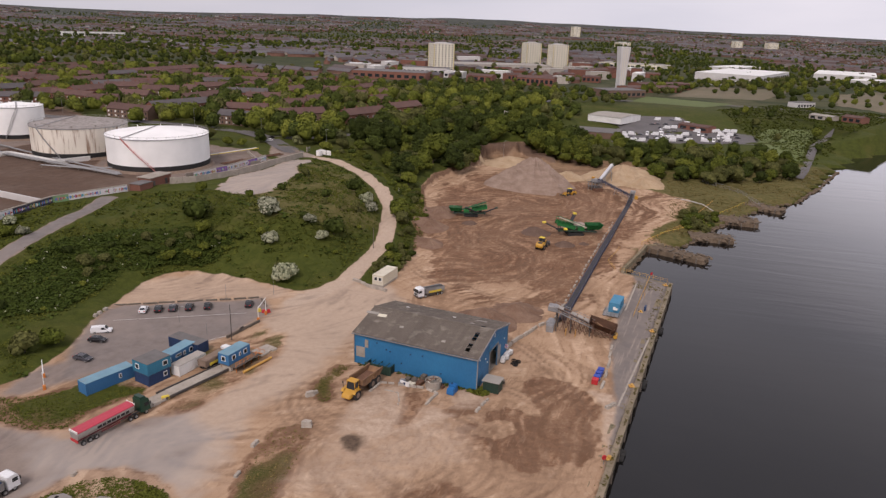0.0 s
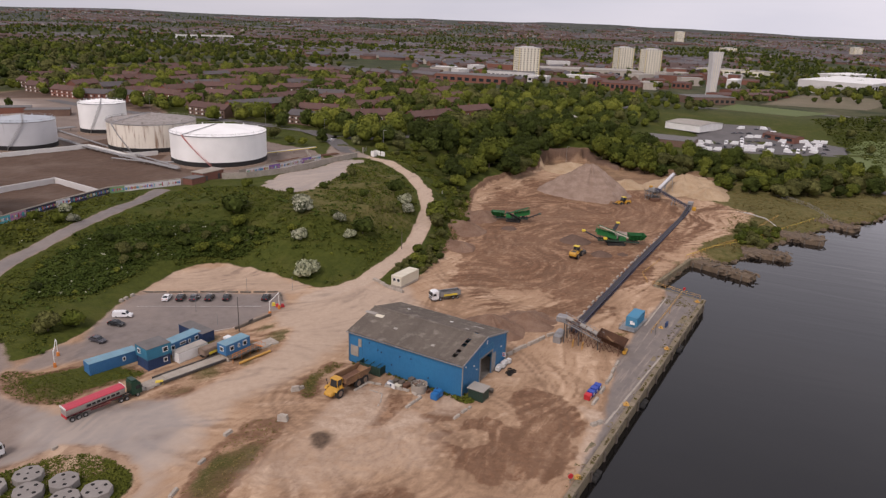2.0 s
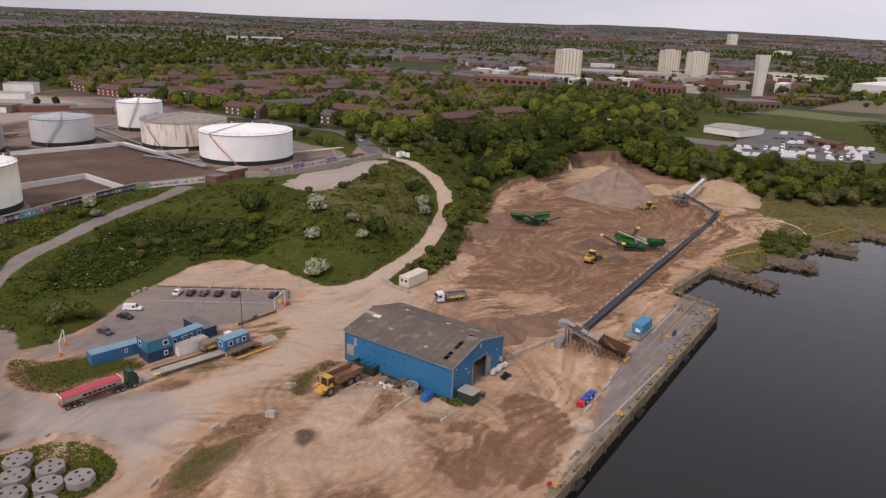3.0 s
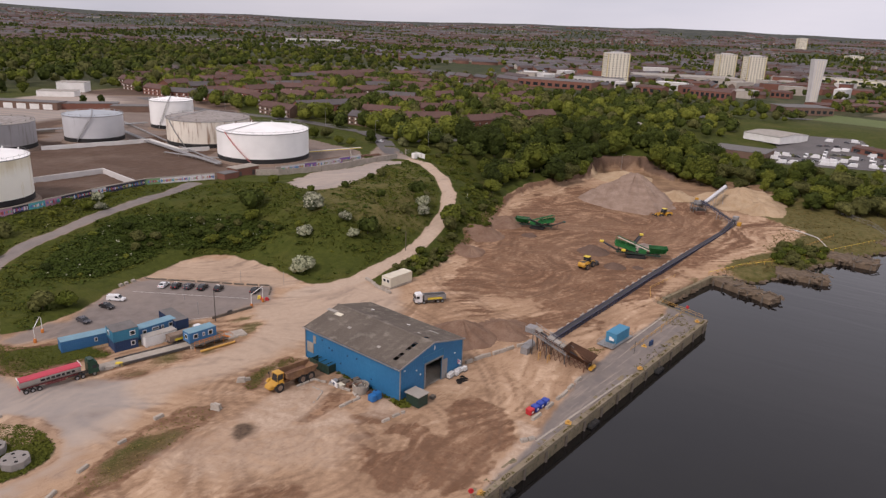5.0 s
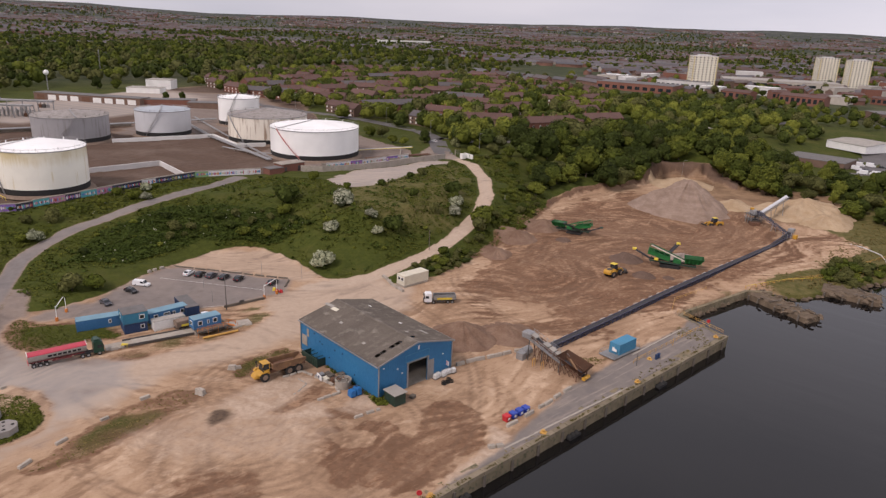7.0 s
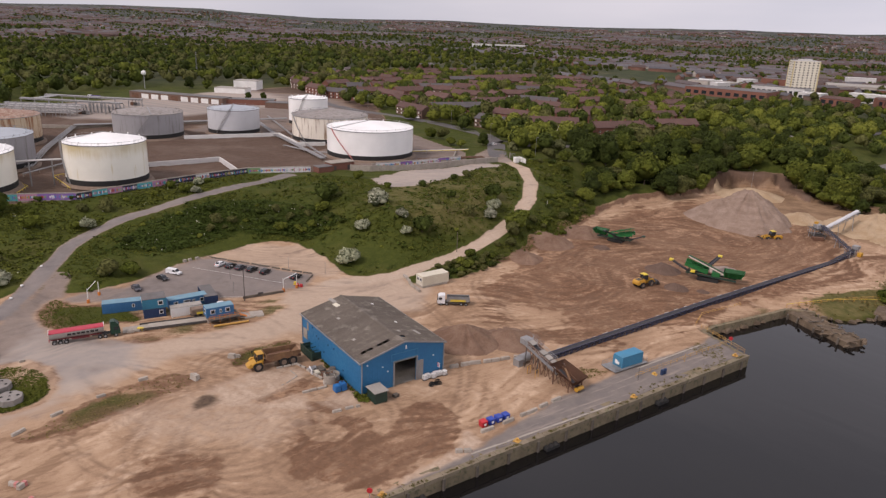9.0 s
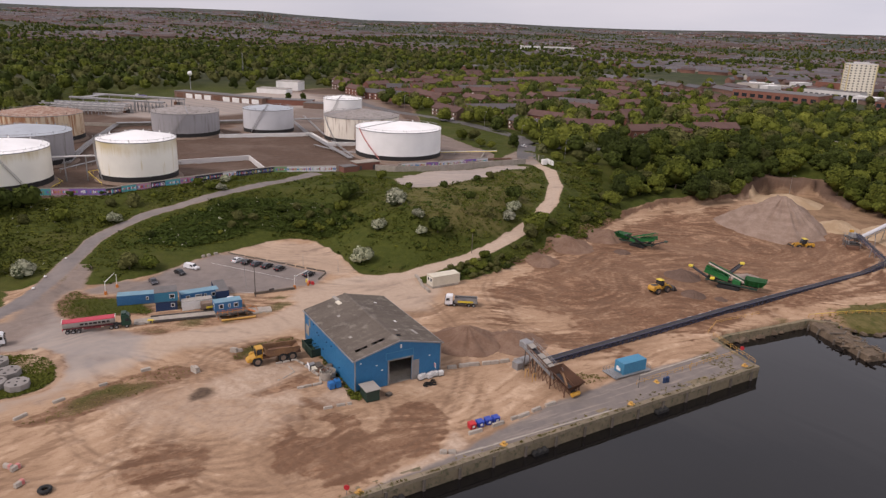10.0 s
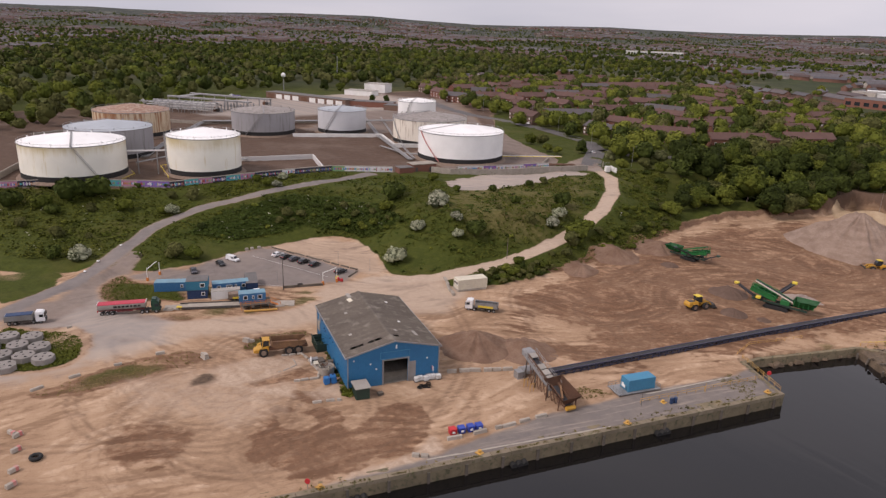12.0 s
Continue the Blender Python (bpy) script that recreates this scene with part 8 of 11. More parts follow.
for bed, n, seed in ((round_bed, 5200, 8), (strip_bed, 260, 9), (office_bed, 1500, 10), (shed_bed, 420, 11)):
    scatter("verge_grass", spread(bed, n, lambda x, y: signed(x, y, bed) > (2.4 if bed is round_bed else 1.2), seed), 0.22 if bed is round_bed else 0.16, 4, "grass_tuft" if bed in (round_bed, office_bed) else "dry_grass", "patchy verge grass on sandy ground", "grass")

def joint_weeds(a, b, n, z, spread_w, size, label, seed):
    """Tufts rooted along a joint between two places."""
    g = np.random.default_rng(seed)
    f = g.uniform(0, 1, n * 3)
    f = f[np.array([noise.noise((q * 40, seed, 0)) for q in f]) > 0.0][:n]
    d = np.array([b[0] - a[0], b[1] - a[1]])
    nr = np.array([-d[1], d[0]]) / np.linalg.norm(d)
    p = np.array(a)[None] + f[:, None] * d + nr * g.normal(size=(len(f), 1)) * spread_w
    c = np.repeat(np.column_stack([p, np.full(len(p), z)]), 5, 0)
    s = np.repeat(size * g.uniform(0.5, 1.4, len(p)), 5)
    c = c + g.normal(size=c.shape) * s[:, None] * np.array([0.8, 0.8, 0.0]) + np.column_stack([0 * s, 0 * s, s * g.uniform(0.1, 0.7, len(s))])
    V, F = leaf_quads(c, g.normal(size=c.shape) * 0.7 + np.array([0, 0, 1.2]), s * 0.6)
    return tagged(new("weeds", raw("weeds", V, F, ["dry_grass" if seed % 2 else "grass_tuft"])), label, "weeds", kind="stuff")


joint_weeds((20.0, 79.2), (75.6, 210.6), 420, 0.3, 0.14, 0.13, "yellow-green weeds in the quay coping", 31)
joint_weeds((58.0, 176.0), (74.0, 208.0), 24, 0.06, 0.7, 0.2, "patchy weeds on the quay deck", 33)
joint_weeds((8.0, 138.6), (12.0, 136.8), 60, 0.05, 0.35, 0.4, "green weeds at the shed corner", 34)
joint_weeds((9.8, 137.4), (14.0, 141.0), 70, 0.05, 0.5, 0.4, "green weeds round the generator box", 36)
joint_weeds((-18.0, 150.0), (8.0, 138.8), 90, 0.05, 0.25, 0.3, "thin weeds along the shed wall", 38)

# ---- loose things round the shed ----
def simple(name, bm, material, m, label, category, group="", pname="body"):
    t = thing(name, m, label, category, group)
    part(pname, bm, material, t)
    return t


SA = facing((-18.6, 150.6), (9.9, 138.4))
# dark green skip
sk = thing("skip", pose(-12.0, 146.6, 0, 0, 0, SA), "dark green open steel skip with bracing bars beside the shed", "skip")
bm = bmesh.new()
for sx in (-1, 1):
    box(bm, (sx * 1.35, 0, 1.1), (0.1, 6.8, 2.2), 0, 0)
for sy in (-1, 1):
    box(bm, (0, sy * 3.05, 1.0), (2.7, 0.1, 2.0))
box(bm, (0, 0, 0.1), (2.7, 6.2, 0.2))
part("tub", bm, "dark_green", sk)
for sx in (-1, 1):
    for k in range(7):
        bm = bmesh.new()
        box(bm, (sx * 1.44, -2.8 + k * 0.93, 1.0), (0.1, 0.14, 1.9))
        part("rib", bm, "dark_green", sk)
for k in range(3):
    bm = bmesh.new()
    box(bm, (0, -1.9 + k * 1.9, 1.95), (2.7, 0.16, 0.12))
    part("cross_bar", bm, "dark_green", sk)
# green generator box at the shed corner
gb = thing("generator_box", pose(13.6, 139.2, 0, 0, 0, SA + 90), "dark green generator box with grey flat roof", "generator")
bm = bmesh.new()
box(bm, (0, 0, 1.3), (3.6, 3.0, 2.6))
bevel(bm, 0.05)
part("body", bm, "dark_green", gb)
bm = bmesh.new()
box(bm, (0, 0, 2.68), (4.1, 3.5, 0.14))
part("roof", bm, "roof_pale", gb)
for k in range(7):
    bm = bmesh.new()
    box(bm, (-1.5 + k * 0.5, -1.53, 1.3), (0.12, 0.06, 2.3))
    part("rib", bm, "dark_green", gb)
# blue plastic tank
bt = thing("plastic_tank", pose(4.5, 137.6, 0, 0, 0, SA), "bright blue plastic fuel tank on the ground", "tank")
bm = bmesh.new()
box(bm, (-0.75, 0, 0.85), (1.35, 1.9, 1.7), 0, 0, (0.92, 0.92))
box(bm, (0.75, 0.1, 0.75), (1.35, 1.7, 1.5), 0, 0, (0.92, 0.92))
bevel(bm, 0.14, 2)
part("shell", bm, "tank_blue", bt)
bm = bmesh.new()
rod(bm, (-0.75, -0.3, 1.68), (-0.75, -0.3, 1.86), 0.26, seg=12)
part("cap", bm, "dark_blue", bt)
bm = bmesh.new()
box(bm, (0.92, 0.3, 0.9), (0.05, 0.5, 0.35))
part("label_plate", bm, "white", bt)
# round concrete tub full of scrap
tb = thing("scrap_tub", pose(0.4, 139.6, 0), "grey round tub heaped with scrap timber", "tub")
bm = bmesh.new()
rod(bm, (0, 0, 0), (0, 0, 1.9), 1.75, 1.85, seg=24, caps=False)
rod(bm, (0, 0, 0.0), (0, 0, 1.2), 1.7, seg=24)
bmesh.ops.solidify(bm, geom=list(bm.faces), thickness=0.1)
part("ring", bm, "concrete", tb)
rs = random.Random(3)
for k in range(16):
    bm = bmesh.new()
    a, r = rs.uniform(0, 6.28), rs.uniform(0, 1.2)
    p = Vector((r * math.cos(a), r * math.sin(a), 1.5 + rs.uniform(0, 0.6)))
    beam(bm, p - Vector((rs.uniform(-0.8, 0.8), rs.uniform(-0.8, 0.8), 0.2)), p + Vector((rs.uniform(-0.8, 0.8), rs.uniform(-0.8, 0.8), 0.3)), 0.18, 0.1)
    part("scrap_board", bm, rs.choice(("timber", "rust", "cream", "steel")), tb)
# pallets, crates and scrap stacked by the wall
for k, (x, y, w, d, h, mt, lab) in enumerate(((-5.4, 142.2, 1.3, 1.1, 0.9, "timber", "stack of weathered timber pallets"), (-3.9, 141.3, 1.4, 1.2, 1.3, "timber", "tall stack of broken pallets"), (-2.6, 140.8, 1.5, 1.2, 1.0, "rust", "rusty steel crate of scrap"),
                                              (-4.6, 140.3, 1.2, 1.6, 0.7, "cream", "pale bulk bag of rubble"), (-6.6, 141.0, 2.2, 1.3, 0.8, "steel", "low heap of grey sheet scrap"), (-1.8, 142.4, 1.2, 1.2, 1.6, "timber", "timber crate against the shed wall"),
                                              (2.3, 139.4, 1.0, 0.9, 0.7, "rust", "small rusty steel bin"), (16.1, 142.6, 1.2, 1.0, 0.8, "timber", "small stack of crates by the shed door"))):
    t = thing("crate_stack", pose(x, y, 0, 0, 0, SA + 12 * math.sin(k * 2.0)), lab, "crates", "stacked goods by the shed")
    n = max(2, int(h / 0.22))
    for i in range(n):
        bm = bmesh.new()
        box(bm, (0.05 * math.sin(i * 3 + k), 0.05 * math.cos(i * 2 + k), 0.09 + i * 0.22), (w, d, 0.16), 3 * math.sin(i + k))
        part("layer", bm, mt, t)
wbx = simple("signboard", bevel((lambda b: (box(b, (0, 0, 0.6), (2.4, 0.25, 1.1)), b)[1])(bmesh.new()), 0.04), "white", pose(-6.0, 139.8, 0, 0, 0, SA + 80), "white painted block with a dark mark", "block")
bm = bmesh.new()
box(bm, (0, -0.14, 0.65), (0.5, 0.03, 0.6))
part("mark", bm, "dark_blue", wbx)
# bags and drums beside the big door
for k in range(6):
    f = k / 5
    x, y = 17.0 + 2.0 * f, 152.6 + 4.6 * f
    t = thing("bulk_tank", pose(x + 0.3 * math.sin(k * 4), y, 0, 0, 0, SA + 90), "white caged liquid container by the shed wall", "container", "caged containers")
    bm = bmesh.new()
    box(bm, (0, 0, 0.68), (1.0, 1.15, 1.0))
    bevel(bm, 0.1, 2)
    part("bottle", bm, "white", t)
    bm = bmesh.new()
    box(bm, (0, 0, 0.09), (1.1, 1.25, 0.16))
    part("pallet", bm, "timber", t)
    bm = bmesh.new()
    for z in (0.4, 0.7, 1.0, 1.22):
        for s in (-1, 1):
            rod(bm, (-0.54, s * 0.61, z), (0.54, s * 0.61, z), 0.02, seg=4)
            rod(bm, (s * 0.54, -0.61, z), (s * 0.54, 0.61, z), 0.02, seg=4)
    part("cage", bm, "steel", t)
sg = thing("safety_notice", pose(17.9, 156.5, 0, 0, 0, SA + 90), "white safety board with red and blue marks", "sign")
bm = bmesh.new()
box(bm, (0, 0.05, 2.5), (1.3, 0.06, 1.1))
part("board", bm, "white", sg)
for sx in (-0.5, 0.5):
    bm = bmesh.new()
    rod(bm, (sx, 0.1, -0.05), (sx, 0.1, 2.6), 0.05)
    part("post", bm, "steel", sg)
for k, (z, mt) in enumerate(((2.85, "red"), (2.55, "bin_blue"), (2.25, "red"))):
    bm = bmesh.new()
    box(bm, (0, 0.0, z), (1.0, 0.03, 0.16))
    part("marking_bar", bm, mt, sg)
ty = thing("tyre_pile", pose(20.2, 152.2, 0), "flat pile of old black tyres and sheeting", "tyres")
for k in range(7):
    bm = bmesh.new()
    a = k * 0.9
    rod(bm, (0, 0, 0), (0, 0, 0.3), 0.6, seg=14, caps=False)
    rod(bm, (0, 0, 0), (0, 0, 0.3), 0.34, seg=14, caps=False)
    part("tyre", bm, "black", ty, m=pose(0.9 * math.cos(a) * (k % 3), 0.7 * math.sin(a) * (k % 3), 0.05 + 0.12 * (k % 2), 8 * math.sin(k), 6 * math.cos(k), 0))


def blocks_line(pts, label, group, w=0.8, h=0.8, lo=1.8, hi=2.6, gap=0.15, material="block", seed=0, name="concrete_block"):
    """A row of loose concrete blocks along a line."""
    r = random.Random(seed)
    for a, b in zip(pts, pts[1:]):
        d, L = (Vector(b) - Vector(a)).normalized(), math.dist(a, b)
        s = 0.0
        while s < L - 0.6:
            ln = min(r.uniform(lo, hi), L - s)
            p = Vector(a) + d * (s + ln / 2)
            bm = bmesh.new()
            box(bm, (0, 0, h / 2), (w, ln - 0.05, h), 0, 0, (0.8, 0.98))
            bevel(bm, 0.05)
            t = thing(name, pose(p.x + r.uniform(-0.1, 0.1), p.y + r.uniform(-0.1, 0.1), lev(p.x, p.y) - 0.06, 0, 0, facing(a, b) + r.uniform(-4, 4)), label, "block", group)
            part("block", bm, material, t)
            s += ln + gap * r.uniform(0.4, 2.5)


blocks_line([(18.6, 160.6), (21.5, 165.2), (25.0, 169.4), (28.6, 174.5), (32.0, 177.5)], "pale concrete barrier block beside the shed", "barrier blocks", 0.7, 0.9, 2.2, 2.9, 0.5, seed=1)
blocks_line([(38.3, 141.0), (42.6, 152.5), (45.8, 163.0)], "concrete barrier block along the quay road", "barrier blocks", 0.7, 0.8, 2.4, 3.2, 1.2, seed=2)
blocks_line([(9.4, 129.5), (12.4, 134.8)], "pale concrete kerb beam on the sand", "barrier blocks", 0.6, 0.55, 1.8, 2.6, 0.5, seed=3)
blocks_line([(37.6, 132.4), (40.2, 134.6)], "stepped concrete block at the quay road", "barrier blocks", 1.0, 0.7, 1.4, 1.6, 0.05, seed=4)
blocks_line([(-33.9, 87.5), (-34.2, 91.0)], "yellowed concrete kerb beam on the verge", "verge blocks", 0.7, 0.6, 2.4, 3.0, seed=5)
blocks_line([(-34.6, 95.5), (-34.6, 98.5)], "concrete kerb beam on the verge", "verge blocks", 0.7, 0.6, 2.0, 2.6, seed=6)
blocks_line([(-34.0, 105.0), (-33.6, 107.5)], "concrete kerb beam on the verge", "verge blocks", 0.7, 0.6, 1.6, 2.2, seed=7)
blocks_line([(-33.7, 114.6), (-32.9, 117.0)], "pale concrete kerb beam on the verge", "verge blocks", 0.8, 0.7, 2.0, 2.4, seed=8)
blocks_line([(-7.5, 140.3), (-0.9, 138.7), (1.3, 136.6), (-1.2, 131.9)], "low concrete wall block of the old footings", "footing blocks", 0.6, 0.5, 1.6, 2.6, 0.1, seed=9)
blocks_line([(-13.6, 136.5), (-11.5, 140.9), (-8.4, 140.6)], "low concrete wall block of the old footings", "footing blocks", 0.5, 0.45, 1.2, 1.8, 0.1, seed=10)
blocks_line([(-10.4, 137.6), (-7.2, 136.6), (-6.9, 131.4)], "worn concrete footing edge flush with sand", "footing blocks", 0.35, 0.28, 1.6, 3.0, 0.3, seed=11)
blocks_line([(-89.0, 179.8), (-70.0, 184.4), (-50.0, 189.0)], "worn red and pale timber kerb beam along the parking bays", "parking kerbs", 0.5, 0.45, 3.0, 4.5, 0.3, "timber", 12, "kerb_beam")
blocks_line([(-49.8, 188.0), (-47.0, 182.5)], "timber kerb beam along the parking bays", "parking kerbs", 0.5, 0.5, 2.2, 3.0, 0.3, "timber", 13, "kerb_beam")
blocks_line([(-89.6, 170.4), (-88.6, 177.5)], "rough boulder edging the car park", "boulders", 1.0, 0.9, 1.0, 1.6, 0.8, "block", 14, "boulder")
blocks_line([(-36.4, 75.5), (-31.6, 75.0), (-30.9, 71.6)], "pale concrete block on the open sand", "loose blocks", 0.8, 0.7, 1.6, 2.4, 0.6, seed=15)
blocks_line([(-57.6, 128.2), (-55.4, 131.6)], "concrete block at the weighbridge foot", "verge blocks", 0.8, 0.7, 1.6, 2.0, 0.5, seed=16)
blocks_line([(-41.4, 152.2), (-38.6, 156.6)], "concrete slab lying beside the weighbridge", "verge blocks", 1.2, 0.4, 2.0, 3.0, 0.5, seed=17)

# boulders on the verges
for k, (x, y, s, lab) in enumerate(((-24.6, 122.6, 1.05, "large pale boulder on the sandy verge"), (-26.2, 134.4, 0.9, "rounded concrete lump in rough grass"), (-25.2, 135.4, 0.6, "yellowed concrete lump in rough grass"), (-62.0, 104.6, 0.6, "small pale stone on the grass bed"))):
    bm = bmesh.new()
    box(bm, (0, 0, 0), (s * 2.1, s * 1.3, s * 1.3), 25 * k, 0, (0.82, 0.7))
    bmesh.ops.subdivide_edges(bm, edges=list(bm.edges), cuts=2, use_grid_fill=True)
    for v in bm.verts:
        v.co *= 1 + 0.3 * noise.noise(v.co * 1.3 + Vector((k * 5, 0, 0)))
    simple("boulder", bm, "block", pose(x, y, s * 0.45 + lev(x, y)), lab, "boulder", "boulders", "stone")

# ---- concrete sinkers on the round bed ----
def sinker():
    bm = bmesh.new()
    n = 8
    ring = [(2.5 * math.cos(2 * math.pi * (i + 0.5) / n), 2.5 * math.sin(2 * math.pi * (i + 0.5) / n)) for i in range(n)]
    prism(bm, ring, 0, 1.4)
    bevel(bm, 0.07)
    return bm


SINK = [(-60.4, 95.6), (-53.4, 95.2), (-46.6, 94.0), (-57.4, 91.6), (-50.4, 91.0), (-54.2, 87.2), (-47.6, 86.4), (-64.2, 91.4), (-61.2, 86.6), (-52.0, 82.6)]
s0 = None
for k, (x, y) in enumerate(SINK):
    m = pose(x, y, 0.02, 0, 0, 22 + 17 * k)
    if s0 is None:
        s0 = thing("concrete_sinker", m, "big eight-sided grey concrete sinker with five holes", "concrete block", "concrete sinkers")
        part("block", sinker(), "ring", s0)
        # holes are flat near-black discs; the shade inside is put into their colour
        for hx, hy, hr in ((0, 0, 0.22), (1.5, 0, 0.34), (-1.5, 0, 0.34), (0, 1.5, 0.34), (0, -1.5, 0.34)):
            bm = bmesh.new()
            rod(bm, (hx, hy, 1.2), (hx, hy, 1.406), hr, seg=14)
            part("lifting_hole", bm, "hole", s0)
    else:
        copy_thing(s0, m)

# ---- poles, barriers and signs ----
def pole(x, y, h, label, lamp=False, material="dark_steel", r=0.14):
    t = thing("lamp_post" if lamp else "pole", pose(x, y, lev(x, y)), label, "pole", "poles")
    bm = bmesh.new()
    rod(bm, (0, 0, -0.2), (0, 0, h), r, r * 0.6, seg=8)
    part("shaft", bm, material, t)
    if lamp:
        bm = bmesh.new()
        rod(bm, (0, 0, h), (0.9, 0, h + 0.15), 0.05)
        box(bm, (1.1, 0, h + 0.12), (0.7, 0.3, 0.14))
        part("lamp_head", bm, "steel", t)
    return t


pole(-50.6, 160.8, 9.5, "tall dark timber pole by the weighbridge exit")
pole(-57.5, 163.0, 3.6, "slim steel post on the tarmac", material="steel", r=0.07)
pole(-67.0, 170.0, 4.5, "slim lamp post in the car park", True, "steel", 0.07)
pole(-60.0, 188.0, 4.2, "slim post on the sandy turning area", material="steel", r=0.07)
pole(-47.0, 191.0, 4.5, "slim post on the sandy turning area", material="steel", r=0.07)
pole(-21.5, 229.5, 7.0, "timber pole at the edge of the ramp", material="timber")
pole(-16.5, 292.0, 3.0, "short post by the upper ramp", material="white", r=0.08)
for x, y, h in ((-100, 395, 11), (-150, 432, 11), (-196, 462, 11), (-60, 372, 10), (-30, 400, 11), (40, 430, 11), (-250, 470, 11)):
    pole(x, y, h, "grey street lamp beside the public road", True, "steel", 0.1)
for nm, p, q, ang in (("barrier_gate", (-82.8, 133.6), (-85.6, 138.6), 25), ("barrier_gate", (-46.8, 172.4), (-45.9, 177.0), 65)):
    t = thing(nm, pose(*p, lev(*p), 0, 0, facing(p, q)), "orange and white lifting barrier standing open", "barrier", "lifting barriers")
    for yy in (0, math.dist(p, q)):
        bm = bmesh.new()
        box(bm, (0, yy, 0.55), (0.6, 0.6, 1.1))
        bevel(bm, 0.05)
        part("cabinet", bm, "orange", t)
        bm = bmesh.new()
        rod(bm, (0, yy, 1.0), (0, yy, 4.2), 0.09)
        part("post", bm, "white", t)
    bm = bmesh.new()
    beam(bm, (0.1, 0, 3.9), (0.1, 4.6, 4.9), 0.12, 0.2)
    part("boom", bm, "white", t)
lr = thing("lorry_guide_rail", pose(0, 0, 0), "worn concrete and timber guide rail by the exit", "rail")
bm = bmesh.new()
beam(bm, (-52.0, 161.5, 0.35), (-46.4, 172.0, 0.35), 0.4, 0.7)
part("beam", bm, "timber", lr)
bm = bmesh.new()
beam(bm, (-49.8, 165.2, 0.8), (-49.2, 166.6, 0.8), 0.1, 0.9)
part("notice", bm, "dark_steel", lr)
rc = thing("plastic_barriers", pose(-45.2, 178.2, 0), "red and yellow plastic barrier blocks on the sand", "barrier")
for k, mt in enumerate(("red", "red", "lemon")):
    bm = bmesh.new()
    box(bm, (-1.6 + k * 1.3 if mt == "red" else -3.0, 0.3 * k, 0.5), (1.1, 0.7, 1.0), 15 * k, 0, (0.7, 0.7))
    bevel(bm, 0.08)
    part("block", bm, mt, rc)
sb = thing("yellow_grit_bin", pose(-56.0, 131.0, 0, 0, 0, 30), "yellow plastic grit bin at the weighbridge", "bin")
bm = bmesh.new()
box(bm, (0, 0, 0.45), (1.6, 0.9, 0.9))
bevel(bm, 0.12, 2)
part("tub", bm, "lemon", sb)
for k, (x, y) in enumerate(((-104.0, 127.0), (-112.5, 137.5), (-98.4, 121.0))):
    t = thing("white_bag", pose(x, y, lev(x, y)), "white rubble sack dumped by the road", "sack", "dumped sacks")
    bm = bmesh.new()
    bmesh.ops.create_icosphere(bm, subdivisions=2, radius=0.42)
    for v in bm.verts:
        v.co *= 1 + 0.35 * noise.noise(v.co * 3.0 + Vector((k * 3, 0, 0)))
        v.co.z = v.co.z * 0.7 + 0.24
    part("sack", bm, "white", t)
# white line round the parking bays
for a, b in (((-85.0, 169.8), (-51.2, 177.5)), ((-66.0, 152.0), (-52.0, 163.0))):
    t = thing("bay_line", pose(0, 0, 0.1), "worn white painted line on tarmac", "line", kind="structure")
    bm = bmesh.new()
    beam(bm, (*a, 0), (*b, 0), 0.15, 0.02)
    part("paint", bm, "pale_conc", t)

# ---- quay furniture ----
for k, (x, y, mt) in enumerate(((37.4, 143.4, "red"), (38.2, 145.1, "bin_blue"), (39.0, 146.9, "bin_blue"), (39.8, 148.5, "bin_blue"))):
    t = thing("plastic_bin", pose(x, y, 0, 0, 0, -24), f"{'red' if mt == 'red' else 'royal blue'} plastic bin in a row on the quay road", "bin", "bins on the quay")
    bm = bmesh.new()
    box(bm, (0, 0, 0.62), (1.35, 1.3, 1.2), 0, 0, (1.1, 1.1))
    bevel(bm, 0.1, 2)
    part("tub", bm, mt, t)
    bm = bmesh.new()
    box(bm, (0, 0, 1.28), (1.5, 1.45, 0.14))
    bevel(bm, 0.05)
    part("lid", bm, mt, t)
    bm = bmesh.new()
    box(bm, (0.72, 0, 0.7), (0.03, 0.6, 0.5))
    part("label_plate", bm, "white", t)
RAIL = "yellow-orange tubular guard rail on the quay"
container_rail((56.4, 182.8), (70.2, 215.4), "rail", 1.1, 14, "guard_rail", RAIL)
container_rail((62.2, 222.4), (75.2, 212.6), "rail", 1.1, 7, "guard_rail", RAIL)
container_rail((60.6, 222.8), (60.2, 231.5), "rail", 1.1, 4, "guard_rail", RAIL)
container_rail((60.2, 231.5), (68.0, 247.0), "rail", 1.0, 6, "guard_rail", RAIL)
container_rail((81.0, 259.5), (105.0, 285.0), "rail", 1.0, 14, "guard_rail", "low yellow rail along the grassy bank", lift=lev)
container_rail((105.0, 285.0), (132.0, 327.0), "rail", 1.0, 16, "guard_rail", "low yellow rail along the grassy bank", lift=lev)
for k, (x, y) in enumerate(((59.0, 173.2), (73.6, 209.2), (45.6, 142.4), (59.6, 186.9), (34.0, 114.0))):
    t = thing("mooring_bollard", pose(x, y, 0.2 if k != 3 else 0.0), "squat yellow mooring bollard on the quay edge", "bollard", "mooring bollards")
    bm = bmesh.new()
    rod(bm, (0, 0, 0), (0, 0, 0.42), 0.28, 0.22, seg=14)
    rod(bm, (0, 0, 0.38), (0, 0, 0.6), 0.22, 0.36, seg=14)
    part("post", bm, "rail", t)
    bm = bmesh.new()
    box(bm, (0, 0, 0.06), (1.3, 1.3, 0.12))
    part("base_plate", bm, "rail", t)
